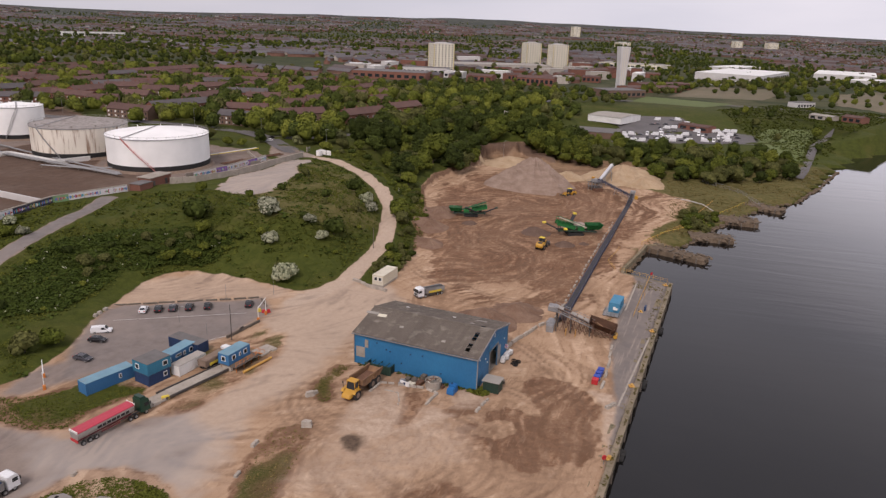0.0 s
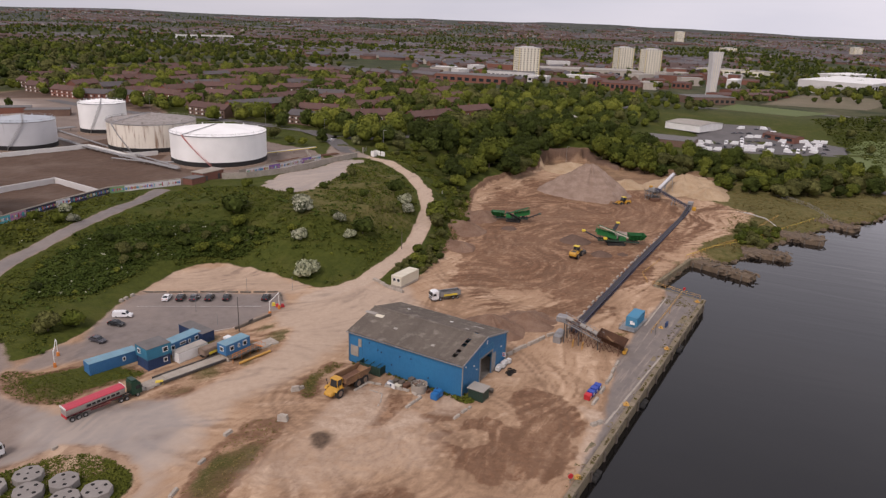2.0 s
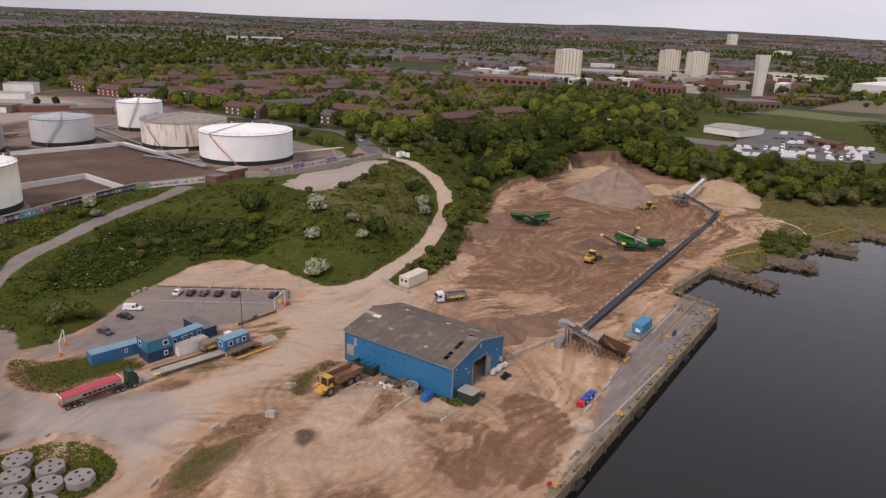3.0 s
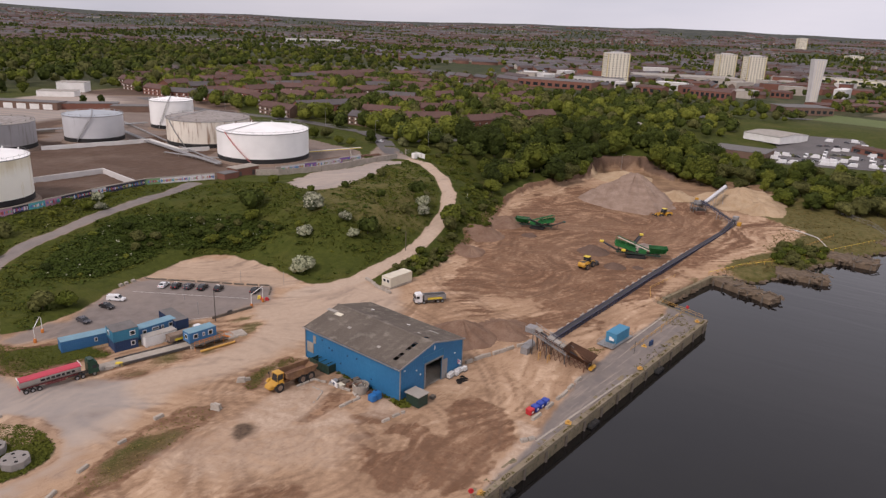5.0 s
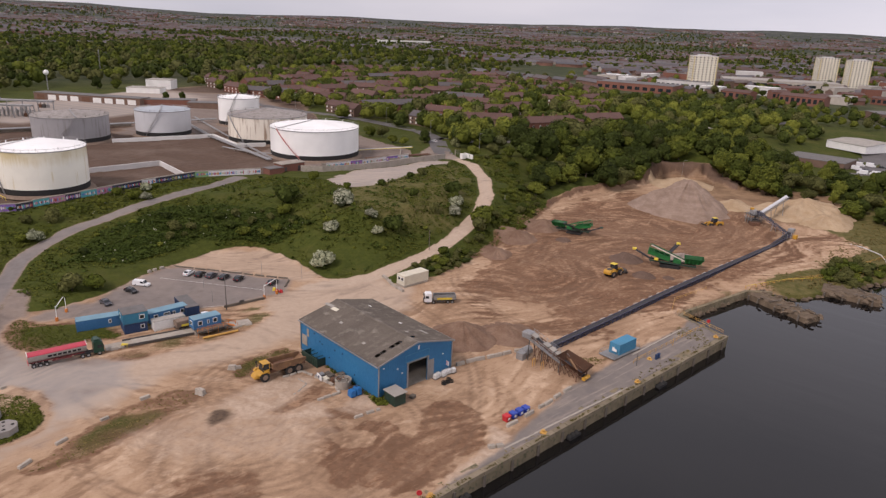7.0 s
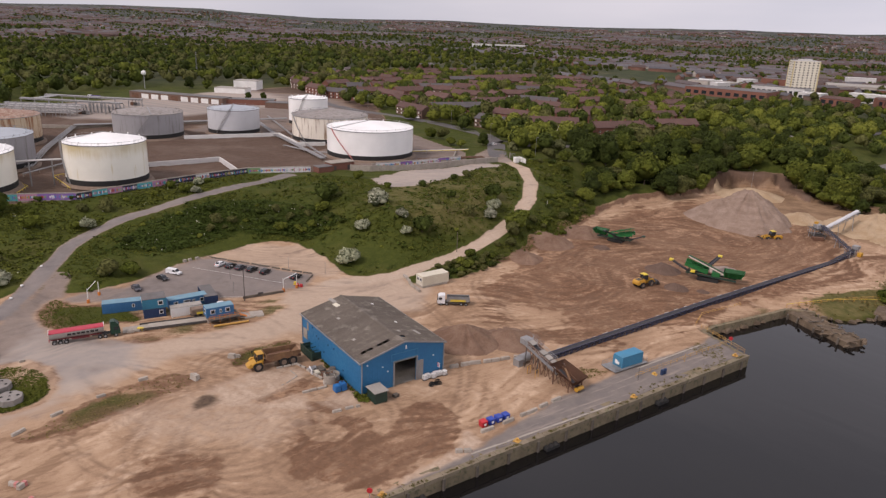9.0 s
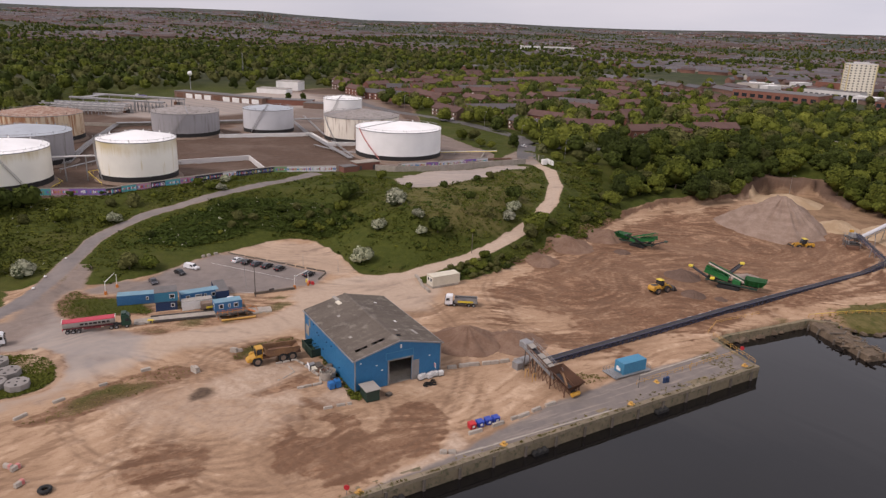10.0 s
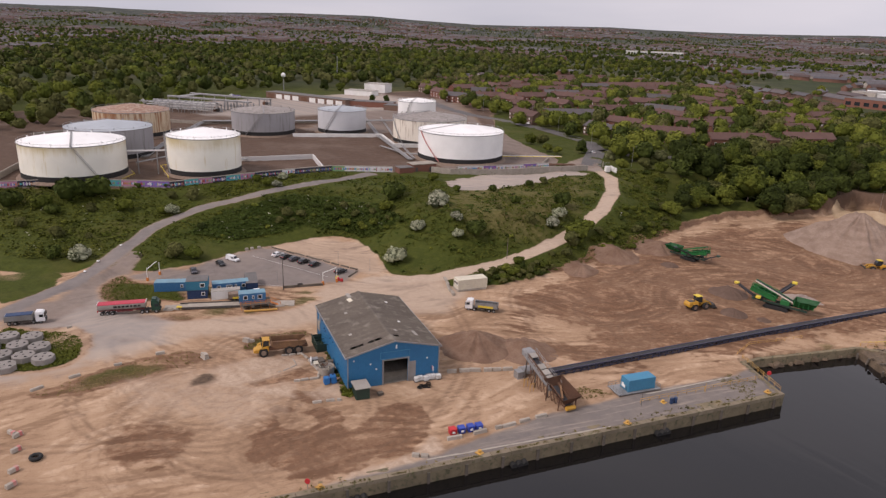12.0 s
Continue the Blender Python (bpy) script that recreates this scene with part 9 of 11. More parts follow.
for x, y in ((71.0, 216.4), (32.6, 112.4)):
    t = thing("lifebuoy_post", pose(x, y, 0.0, 0, 0, 30), "red lifebuoy holder on a post", "lifebuoy", "lifebuoys")
    bm = bmesh.new()
    rod(bm, (0, 0, 0), (0, 0, 1.5), 0.06)
    part("post", bm, "steel", t)
    bm = bmesh.new()
    rod(bm, (0, -0.1, 1.5), (0, 0.1, 1.5), 0.5, seg=18)
    part("lifebuoy", bm, "red", t)
for k, s in enumerate((34, 68, 100)):
    t = thing("tyre_fender", pose(*along(s, -0.7, WATER + 0.25), 0, 0, QANG), "black rubber fender hanging against the quay wall", "fender", "fenders")
    for j in range(3):
        bm = bmesh.new()
        rod(bm, (-1.3 + j * 1.2, -0.5, 0), (-1.3 + j * 1.2, 0.6, 0.1 * j), 0.6, seg=14)
        part("tyre", bm, "black", t)
for k, (a, b) in enumerate((((40.4, 133.6), (57.4, 169.6)), ((55.0, 186.6), (64.6, 210.2)))):
    t = thing("quay_rail", pose(0, 0, 0), "pale concrete strip set along the quay", "strip", kind="structure")
    bm = bmesh.new()
    beam(bm, (*a, 0.06), (*b, 0.06), 0.45, 0.14)
    part("strip", bm, "block", t)
t = thing("control_cabinets", pose(61.2, 188.4, 0, 0, 0, -24), "pair of small dark blue cabinets on the quay", "cabinet")
for sx in (-0.5, 0.5):
    bm = bmesh.new()
    box(bm, (0.1, sx, 0.7), (0.5, 0.7, 1.4))
    bevel(bm, 0.04)
    part("cabinet", bm, "dark_blue", t)
pole(57.3, 181.6, 3.4, "slim lamp post on the quay road", material="dark_steel", r=0.07)
pole(63.8, 198.4, 2.4, "slim yellow post on the quay road", material="rail", r=0.07)

# ---- ruined jetties ----
def jetty(a, b, w, label, seed):
    """A collapsed timber and masonry jetty from the bank at a out to b."""
    r = random.Random(seed)
    t = thing("ruined_jetty", pose(a[0], a[1], 0, 0, 0, facing(a, b)), label, "jetty", "ruined jetties")
    L = math.dist(a, b)
    bm = bmesh.new()
    nx, ny = 9, 22
    grid = []
    for j in range(ny + 1):
        for i in range(nx + 1):
            u, f = i / nx * 2 - 1, j / ny
            q = noise.noise((i * 0.7 + seed, j * 0.5, seed)) + 0.5 * noise.noise((i * 1.9, j * 1.7, seed + 4))
            fall = max(abs(u), (f - 0.86) / 0.14 if f > 0.86 else 0)
            z = -0.85 - 0.4 * f + 0.38 * q - (4.2 if fall > 0.99 else 0.35 if fall > 0.75 else 0)
            grid.append(bm.verts.new((u * w / 2 * (1 + 0.12 * q), L * f + 0.4 * q, z)))
    for j in range(ny):
        for i in range(nx):
            bm.faces.new((grid[j * (nx + 1) + i], grid[j * (nx + 1) + i + 1], grid[(j + 1) * (nx + 1) + i + 1], grid[(j + 1) * (nx + 1) + i]))
    part("rubble_core", bm, "rubble", t)
    lump = None
    for k in range(int(L * 1.2)):
        f = r.uniform(0.0, 1.0) ** 0.8
        u = r.choice((-1, 1)) * r.uniform(0.25, 1.02) if f < 0.9 else r.uniform(-1, 1)
        sz = r.uniform(0.45, 1.15)
        m = Matrix.LocRotScale((u * w / 2, L * f * 1.01, -0.8 - 0.4 * f - (0.8 if abs(u) > 0.85 else 0) + r.uniform(-0.2, 0.3)), Euler((r.uniform(-0.3, 0.3), r.uniform(-0.3, 0.3), r.uniform(0, 3))), (sz * 1.8, sz * 1.1, sz * 0.4))
        if lump is None:
            bm = bmesh.new()
            box(bm, (0, 0, 0), (1.3, 1.2, 1.1), 0, 0, (0.8, 0.75))
            for v in bm.verts:
                v.co += 0.18 * Vector((r.uniform(-1, 1), r.uniform(-1, 1), r.uniform(-1, 1)))
            bevel(bm, 0.08)
            lump = part("stone", bm, "rubble", t, m=m)
        else:
            again(lump, t, m)
    for k in range(int(L * 0.35)):
        bm = bmesh.new()
        y = r.uniform(0.35, 1.0) * L
        box(bm, (r.uniform(-0.3, 0.3) * w, y, -0.62 - 0.4 * y / L + r.uniform(-0.15, 0.15)), (w * r.uniform(0.15, 0.5), 0.35, 0.22), r.uniform(-35, 35))
        part("deck_plank", bm, "timber", t)
    for k in range(int(L / 4)):
        for s in (-1, 1):
            bm = bmesh.new()
            x, y = s * w * 0.5, 2 + k * 4 + r.uniform(-1.5, 1.5)
            rod(bm, (x, y, WATER - 1.5), (x + r.uniform(-0.5, 0.5), y + r.uniform(-0.4, 0.4), -0.9 + r.uniform(-0.5, 0.4)), 0.28, seg=7)
            part("support_post", bm, "timber", t)


jetty((82.0, 256.5), (99.8, 242.2), 8.0, "collapsed stone and timber jetty by the quay", 1)
jetty((103.0, 274.0), (120.5, 271.5), 11.0, "ruined timber jetty with broken deck", 2)
jetty((126.0, 303.5), (142.5, 297.5), 13.0, "ruined timber jetty standing in dark water", 3)
jetty((150.0, 332.5), (164.5, 320.5), 10.0, "short ruined timber jetty on piles", 4)


def bank_stones():
    """Loose stone facing along the water's edge."""
    r = random.Random(17)
    line = [(66, 228), (73, 241), (80.5, 254.5), (88, 257), (98, 262), (107, 273), (118, 287), (130, 299), (147, 317), (162, 330), (180, 341), (215, 384), (249.5, 431)]
    t = thing("bank_revetment", pose(0, 0, 0), "dark crumbling stone facing along the river bank", "stone bank")
    first = None
    for p, q in zip(line, line[1:]):
        L = math.dist(p, q)
        for k in range(int(L / 2.2)):
            f = (k + r.random()) * 2.2 / L
            x, y = p[0] + (q[0] - p[0]) * f + r.uniform(-0.7, 0.3), p[1] + (q[1] - p[1]) * f + r.uniform(-0.4, 0.7)
            sz = r.uniform(0.5, 1.2)
            m = Matrix.LocRotScale((x, y, -2.5 + r.uniform(-0.4, 0.4)), Euler((r.uniform(-0.3, 0.3), r.uniform(-0.3, 0.3), r.uniform(0, 3))), (sz * 1.7, sz * 1.2, sz * 0.8))
            if first is None:
                bm = bmesh.new()
                box(bm, (0, 0, 0), (1.3, 1.2, 1.1), 0, 0, (0.8, 0.75))
                for v in bm.verts:
                    v.co += 0.16 * Vector((r.uniform(-1, 1), r.uniform(-1, 1), r.uniform(-1, 1)))
                bevel(bm, 0.08)
                first = part("stone", bm, "rubble", t, m=m)
            else:
                again(first, t, m)


bank_stones()


def inlet_wall():
    """Old masonry facing along the dock side."""
    t = thing("dock_wall", pose(0, 0, 0), "stained masonry wall along the dock side", "wall", kind="structure")
    line = [(63.0, 222.0), (64.6, 227.2), (72.6, 241.2), (80.0, 254.6), (87.5, 257.4)]
    for p, q in zip(line, line[1:]):
        L = math.dist(p, q)
        n = max(1, round(L / 4))
        for k in range(n):
            f = (k + 0.5) / n
            bm = bmesh.new()
            box(bm, (0, 0, -3.0), (1.1, L / n - 0.05, 5.0 + 0.25 * math.sin(3 * k)))
            bevel(bm, 0.08)
            part("wall_block", bm, "quay", t, m=pose(p[0] + (q[0] - p[0]) * f, p[1] + (q[1] - p[1]) * f, 0, 0, 0, facing(p, q)))


inlet_wall()


def line_fence(name, line, h, gap, post_mat, rail_mat, label, rails, r=0.05, slats=0.0):
    t = thing(name, pose(0, 0, 0), label, "fence")
    for p, q in zip(line, line[1:]):
        L = math.dist(p, q)
        n = max(1, round(L / gap))
        for k in range(n + 1):
            x, y = p[0] + (q[0] - p[0]) * k / n, p[1] + (q[1] - p[1]) * k / n
            bm = bmesh.new()
            rod(bm, (x, y, lev(x, y) - 0.3), (x, y, lev(x, y) + h), r, seg=6)
            part("post", bm, post_mat, t)
        for z in rails:
            bm = bmesh.new()
            for k in range(n):
                a = (p[0] + (q[0] - p[0]) * k / n, p[1] + (q[1] - p[1]) * k / n)
                b = (p[0] + (q[0] - p[0]) * (k + 1) / n, p[1] + (q[1] - p[1]) * (k + 1) / n)
                rod(bm, (*a, lev(*a) + z), (*b, lev(*b) + z), r * 0.8, seg=5)
            part("rail", bm, rail_mat, t)
        if slats:
            bm = bmesh.new()
            for k in range(int(L / slats)):
                f = k * slats / L
                x, y = p[0] + (q[0] - p[0]) * f, p[1] + (q[1] - p[1]) * f
                box(bm, (x, y, lev(x, y) + h / 2), (0.07, 0.07, h))
            part("pales", bm, rail_mat, t)


line_fence("palisade_fence", [(143, 372), (152.5, 352), (155.4, 326)], 2.2, 3.0, "steel", "steel", "grey steel palisade fence across the river bank", (0.5, 1.8), 0.04, 1.1)
line_fence("rope_barrier", [(79.5, 258.5), (91, 270), (102.4, 279.5), (122.5, 301), (147.7, 328)], 1.1, 4.0, "rail", "lemon", "yellow rope barrier on posts along the bank", (1.0,), 0.07)
t = thing("pipe", pose(0, 0, 0), "pale plastic pipe lying on rough grass", "pipe")
bm = bmesh.new()
for p, q in (((112, 335), (119.5, 329)), ((119.5, 329), (125, 321)), ((125, 321), (126.5, 309))):
    rod(bm, (*p, lev(*p) + 0.25), (*q, lev(*q) + 0.25), 0.2, seg=8)
part("tube", bm, "pale_conc", t)

for pts, n, seed in (([along(2, 1.2)[:2], along(60, 1.2)[:2], along(60, 2.4)[:2], along(2, 2.4)[:2]], 420, 81), ([along(60, 1.2)[:2], along(150, 1.2)[:2], along(150, 2.0)[:2], along(60, 2.0)[:2]], 420, 82), ([(62, 206), (72, 204), (70, 213), (64, 212)], 160, 83), ([(41, 171), (48, 176), (50, 182), (44, 180)], 130, 84)):
    scatter("verge_grass", spread(pts, n, None, seed), 0.2, 4, "dry_grass", "patchy grass and moss along the quay", "grass")

# painted concrete blocks and a tyre at the yard's near edge
for x, y, a in ((-18.6, 80.2, 20), (-17.2, 80.8, 108), (-12.1, 79.2, 108), (-5.7, 77.1, 108), (-1.4, 75.6, 108)):
    t = thing("barrier_block", pose(x, y, 0, 0, 0, a), "pale concrete block with faded red paint", "concrete block", "painted barrier blocks")
    bm = bmesh.new()
    box(bm, (0, 0, 0.4), (1.9, 0.75, 0.8), 0, 0, (0.96, 0.85))
    bevel(bm, 0.05)
    part("block", bm, "block", t)
    bm = bmesh.new()
    box(bm, (0.5, 0, 0.42), (0.55, 0.8, 0.82), 0, 0, (0.98, 0.87))
    part("painted_band", bm, "stair_red", t, "faded red band")
old = thing("old_tyre", pose(-7.2, 81.1, 0.02), "big old black tyre lying on the dirt", "tyre")
bm = bmesh.new()
bmesh.ops.create_circle(bm, cap_ends=False, segments=8, radius=0.36, matrix=Matrix.Translation((0.85, 0, 0.36)) @ Matrix.Rotation(radians(90), 4, 'X'))
bmesh.ops.spin(bm, geom=list(bm.verts) + list(bm.edges), cent=(0, 0, 0), axis=(0, 0, 1), angle=2 * math.pi, steps=24, use_merge=True)
part("tread", bm, "black", old, smooth=True)

# ---- houses and town ----
def gable_row(x, y, L, ang, z, W=9.0, eave=5.6, ridge=8.3, wall="brick_red", roof="tile_brown", label="", windows=True, name="terraced_houses"):
    t = thing(name, pose(x, y, z - 0.2, 0, 0, ang), label, "houses", "terraced houses of the estate")
    bm = bmesh.new()
    profile(bm, [(-W / 2, 0), (W / 2, 0), (W / 2, eave), (0, ridge), (-W / 2, eave)], -L / 2, L / 2)
    part("wall", bm, wall, t)
    rise = math.atan2(ridge - eave, W / 2)
    for s in (-1, 1):
        bm = bmesh.new()
        beam(bm, (0, s * (W / 2 + 0.45), eave + 0.12 - 0.45 * math.tan(rise)), (0, 0, ridge + 0.14), L + 0.7, 0.2)
        part("roof_slope", bm, roof, t)
    n = max(2, round(L / 5.6))
    u = L / n
    first = None
    for i in range(0, n, 2):
        bm = bmesh.new()
        box(bm, (0, 0, 0), (0.9, 0.6, 1.3))
        box(bm, (0, 0, 0.75), (0.5, 0.3, 0.3))
        c = part("chimney", bm, wall, t, m=pose(-L / 2 + (i + 0.5) * u, 0.3, ridge + 0.5))
    if windows == 2:
        bm = bmesh.new()
        for s in (-1, 1):
            for i in range(n):
                for zz in (1.6, 4.2):
                    box(bm, (-L / 2 + (i + 0.3) * u, s * (W / 2 + 0.04), zz), (1.2, 0.12, 1.2), 0, 0)
                    box(bm, (-L / 2 + (i + 0.72) * u, s * (W / 2 + 0.04), zz), (0.9, 0.12, 1.2), 0, 1)
        tagged(part("window_band", bm, ["white", "glass"], t), kind="stuff")
    elif windows:
        for s in (-1, 1):
            for i in range(n):
                for zz, ww in ((1.5, 1.5), (3.9, 1.3)):
                    m = pose(-L / 2 + (i + 0.5) * u, s * (W / 2 + 0.03), zz, 0, 0, 0 if s < 0 else 180)
                    if first is None:
                        bm = bmesh.new()
                        box(bm, (0, 0, 0), (1.5, 0.1, 1.25), 0, 0)
                        for dx in (-0.36, 0.36):
                            box(bm, (dx, -0.05, 0), (0.56, 0.06, 1.0), 0, 1)
                        first = part("window", bm, ["white", "glass"], t, m=m)
                    else:
                        again(first, t, m)
    return t


ESTATE_A = [(-181, 493, 46, 56), (-183, 545, 36, 64), (-131, 484, 28, -2), (-159, 588, 33, 6), (-92, 467, 32, 32), (-102, 523, 25, 22), (-51, 482, 44, 53), (-28, 524, 32, 50), (-98, 551, 20, 64), (-240, 508, 20, 14), (-233, 545, 25, -9)]
ESTATE_B = [(-186, 714, 28, -4), (-156, 647, 18, -3), (-160, 713, 24, 62), (-269, 659, 30, 19), (-327, 655, 42, 68), (-281, 569, 30, 66), (-267, 605, 30, 22), (-229, 587, 28, 10), (-313, 810, 110, 68), (-284, 769, 40, 63), (-120, 727, 20, 22),
            (-335, 563, 22, 51), (-332, 590, 16, 66), (-348, 634, 24, 76), (-300, 535, 26, 53), (-285, 620, 34, 53), (-367, 569, 27, 81), (-205, 640, 34, 40), (-130, 620, 30, 60), (-215, 690, 36, 20)]
rh = random.Random(9)
rows_done = []
for k, (x, y, L, a) in enumerate(ESTATE_A + ESTATE_B):
    rows_done.append((x, y, L))
    br = rh.choice(("brick_red", "brick_red", "brick_brown"))
    rf = "tile_grey" if k == 0 else rh.choice(("tile_brown",) * 6 + ("tile_grey",))
    gable_row(x, y, L, a, lev(x, y), W=10.5, eave=6.4, ridge=9.6, wall=br, roof=rf, windows=1 if k < 11 else 2, label=f"two-storey {'red' if br == 'brick_red' else 'brown'} brick terrace under {'slate grey' if rf == 'tile_grey' else 'brown tiled'} roof")
ESTATE = [(-440, 560), (-330, 500), (-250, 470), (-110, 440), (-60, 455), (-10, 500), (-30, 560), (-60, 640), (-60, 760), (-250, 880), (-420, 880), (-480, 700)]
for x, y in fill(ESTATE, 36, (), 41):
    if all(math.dist((x, y), r[:2]) > 13 + r[2] * 0.45 for r in rows_done):
        L = rh.uniform(20, 40)
        rows_done.append((x, y, L))
        gable_row(x, y, L, rh.choice((-20, 50, 62, 10)) + rh.uniform(-5, 5), lev(x, y), W=9.5, eave=6.0, ridge=9.0, wall=rh.choice(("brick_red", "brick_brown")), roof=rh.choice(("tile_brown",) * 5 + ("tile_grey",)), windows=2, label="two-storey brick terrace with tiled roof among trees")


def tower_block(x, y, h, w, d, ang, z=10.0):
    t = thing("tower_block", pose(x, y, z, 0, 0, ang), "tall cream tower block of flats with yellow panels", "tower block", "tower blocks")
    bm = bmesh.new()
    box(bm, (0, 0, h / 2), (w, d, h))
    part("body", bm, "tower", t)
    bm = bmesh.new()
    box(bm, (0, 0, h + 0.9), (w * 0.5, d * 0.5, 1.8))
    part("plant_room", bm, "pale_conc", t)
    bm = bmesh.new()
    box(bm, (0, 0, h + 0.15), (w + 0.4, d + 0.4, 0.5))
    part("parapet", bm, "pale_conc", t)
    floors = int(h / 2.8)
    near = math.hypot(x, y) < 1500
    pane = {}

    def window_at(px, py, wide, deep):
        if near:
            for f in range(floors):
                m = pose(px, py, 2.0 + f * 2.8)
                key = round(wide, 3)
                if key in pane:
                    again(pane[key], t, m)
                    continue
                bm = bmesh.new()
                box(bm, (0, 0, 0), (wide, deep, 1.2))
                pane[key] = part("window", bm, "glass", t, m=m)
        else:
            bm = bmesh.new()
            for f in range(floors):
                box(bm, (px, py, 2.0 + f * 2.8), (wide, deep, 1.2))
            tagged(part("window_band", bm, "glass", t), kind="stuff")

    for s in (-1, 1):
        for k in range(6):
            window_at(-w / 2 + (k + 0.5) * w / 6, s * (d / 2 + 0.05), w / 6 * 0.36, 0.16)
        for k in (0, 5):
            bm = bmesh.new()
            box(bm, (-w / 2 + (k + 0.02 if k == 0 else 5.98) * w / 6, s * (d / 2 + 0.08), h / 2), (w / 6 * 0.3, 0.2, h - 1))
            part("panel_strip", bm, "tower_yellow", t)
        for k in range(4):
            window_at(s * (w / 2 + 0.05), -d / 2 + (k + 0.5) * d / 4, 0.16, d / 4 * 0.34)


tower_block(-1, 975, 43, 28, 22, 20, 8)
tower_block(151, 1228, 42, 26, 20, 18, 8)
tower_block(187, 1173, 42, 26, 20, 18, 8)
tower_block(570, 3150, 46, 32, 28, 10, 33)
tower_block(605, 2450, 20, 46, 22, 10, 14)
tower_block(1070, 2650, 32, 30, 24, 10, 16)
tower_block(1219, 2700, 28, 40, 24, 10, 18)

ct = thing("concrete_tower", pose(211, 845, 11, 0, 0, 15), "slender pale concrete tower widening to the top", "tower")
bm = bmesh.new()
rings = []
for zz, a, b in ((0, 4.2, 3.9), (15, 4.4, 4.0), (32, 5.2, 4.4), (47, 6.4, 4.9)):
    rings.append([bm.verts.new((sx * a, sy * b, zz)) for sx, sy in ((-1, -1), (1, -1), (1, 1), (-1, 1))])
bm.faces.new(rings[0][::-1]), bm.faces.new(rings[-1])
for r0, r1 in zip(rings, rings[1:]):
    for i in range(4):
        bm.faces.new((r0[i], r0[(i + 1) % 4], r1[(i + 1) % 4], r1[i]))
part("shaft", bm, "pale_conc", ct)
for k in (-1, 0, 1):
    bm = bmesh.new()
    beam(bm, (k * 2.0, -4.0, 1), (k * 2.6, -4.95, 46), 0.5, 0.4)
    part("fin", bm, "tower", ct)


def flat_block(name, x, y, w, d, h, ang, wall, roof, label, z=None, pitched=False, bays=0, category="building"):
    t = thing(name, pose(x, y, (lev(x, y) if z is None else z) - 0.2, 0, 0, ang), label, category)
    bm = bmesh.new()
    if pitched:
        profile(bm, [(-d / 2, 0), (d / 2, 0), (d / 2, h * 0.8), (0, h), (-d / 2, h * 0.8)], -w / 2, w / 2)
    else:
        box(bm, (0, 0, h / 2), (w, d, h))
    part("wall", bm, wall, t)
    if pitched:
        for s in (-1, 1):
            bm = bmesh.new()
            beam(bm, (0, s * (d / 2 + 0.3), h * 0.8 + 0.05), (0, 0, h + 0.15), w + 0.5, 0.2)
            part("roof_slope", bm, roof, t)
    else:
        bm = bmesh.new()
        box(bm, (0, 0, h + 0.15), (w + 0.3, d + 0.3, 0.3))
        part("roof", bm, roof, t)
    for k in range(bays):
        for s in (-1, 1):
            bm = bmesh.new()
            box(bm, (-w / 2 + (k + 0.5) * w / bays, s * (d / 2 + 0.04), h * 0.45), (w / bays * 0.6, 0.12, h * 0.4))
            part("window", bm, "glass", t)
    return t


flat_block("podium_building", 185, 745, 46, 30, 7, 20, "brick_brown", "felt", "low dark podium building at the foot of the tower", bays=8)
flat_block("brick_hall", -60, 880, 90, 40, 9, -10, "brick_red", "felt", "broad red brick public hall", bays=10)
flat_block("office_block", -20, 960, 60, 24, 10, -10, "pale_conc", "felt", "blue and grey office block", bays=10)
flat_block("brick_flats", 113, 850, 44, 20, 11, -20, "brick_red", "tile_brown", "red brick flats with pitched roof", pitched=True, bays=8)
flat_block("shopping_hall", 90, 1130, 150, 60, 9, 8, "render_wall", "roof_pale", "pale flat-roofed shopping hall", bays=10)
flat_block("white_warehouse", 141, 572, 29, 34, 6, -41, "white", "roof_pale", "white steel warehouse with pitched roof", pitched=True, bays=0)
flat_block("dark_depot_building", 112, 503, 34, 24, 4.5, -20, "brick_brown", "felt", "low dark brown building by the vehicle park", bays=0)
flat_block("brick_workshop", 199, 545, 25, 12, 5, -50, "brick_red", "tile_brown", "low red brick workshop", pitched=True, bays=3)
flat_block("house", 338, 575, 16, 12, 6, -60, "brick_red", "tile_brown", "red brick house by the river meadow", pitched=True, bays=3)
flat_block("white_house", 320, 590, 20, 10, 4.5, -60, "render_wall", "roof_pale", "low white building by the meadow", pitched=True, bays=3)
flat_block("hall", 47, 525, 22, 14, 5, -60, "brick_brown", "roof_pale", "low hall with pale roof among trees", pitched=True)
flat_block("factory", 476, 1135, 180, 95, 11, 53, "pale_conc", "white", "large pale factory under a white roof", bays=12)
flat_block("factory", 690, 1230, 150, 90, 10, 60, "pale_conc", "white", "long pale factory under a white roof", bays=12)
flat_block("factory", 360, 1350, 120, 50, 9, -35, "tower", "roof_pale", "long grey factory hall", bays=12)
flat_block("school", -960, 2010, 160, 40, 11, 40, "white", "roof_pale", "long white school building far off", bays=20)
flat_block("terrace_block", 236, 812, 70, 26, 7, 22, "brick_red", "tile_brown", "long red-roofed sheds beside the road", pitched=True, bays=8)
flat_block("terrace_block", 262, 858, 74, 26, 8, 22, "brick_red", "tile_brown", "red-roofed sheds in the town", pitched=True, bays=10)

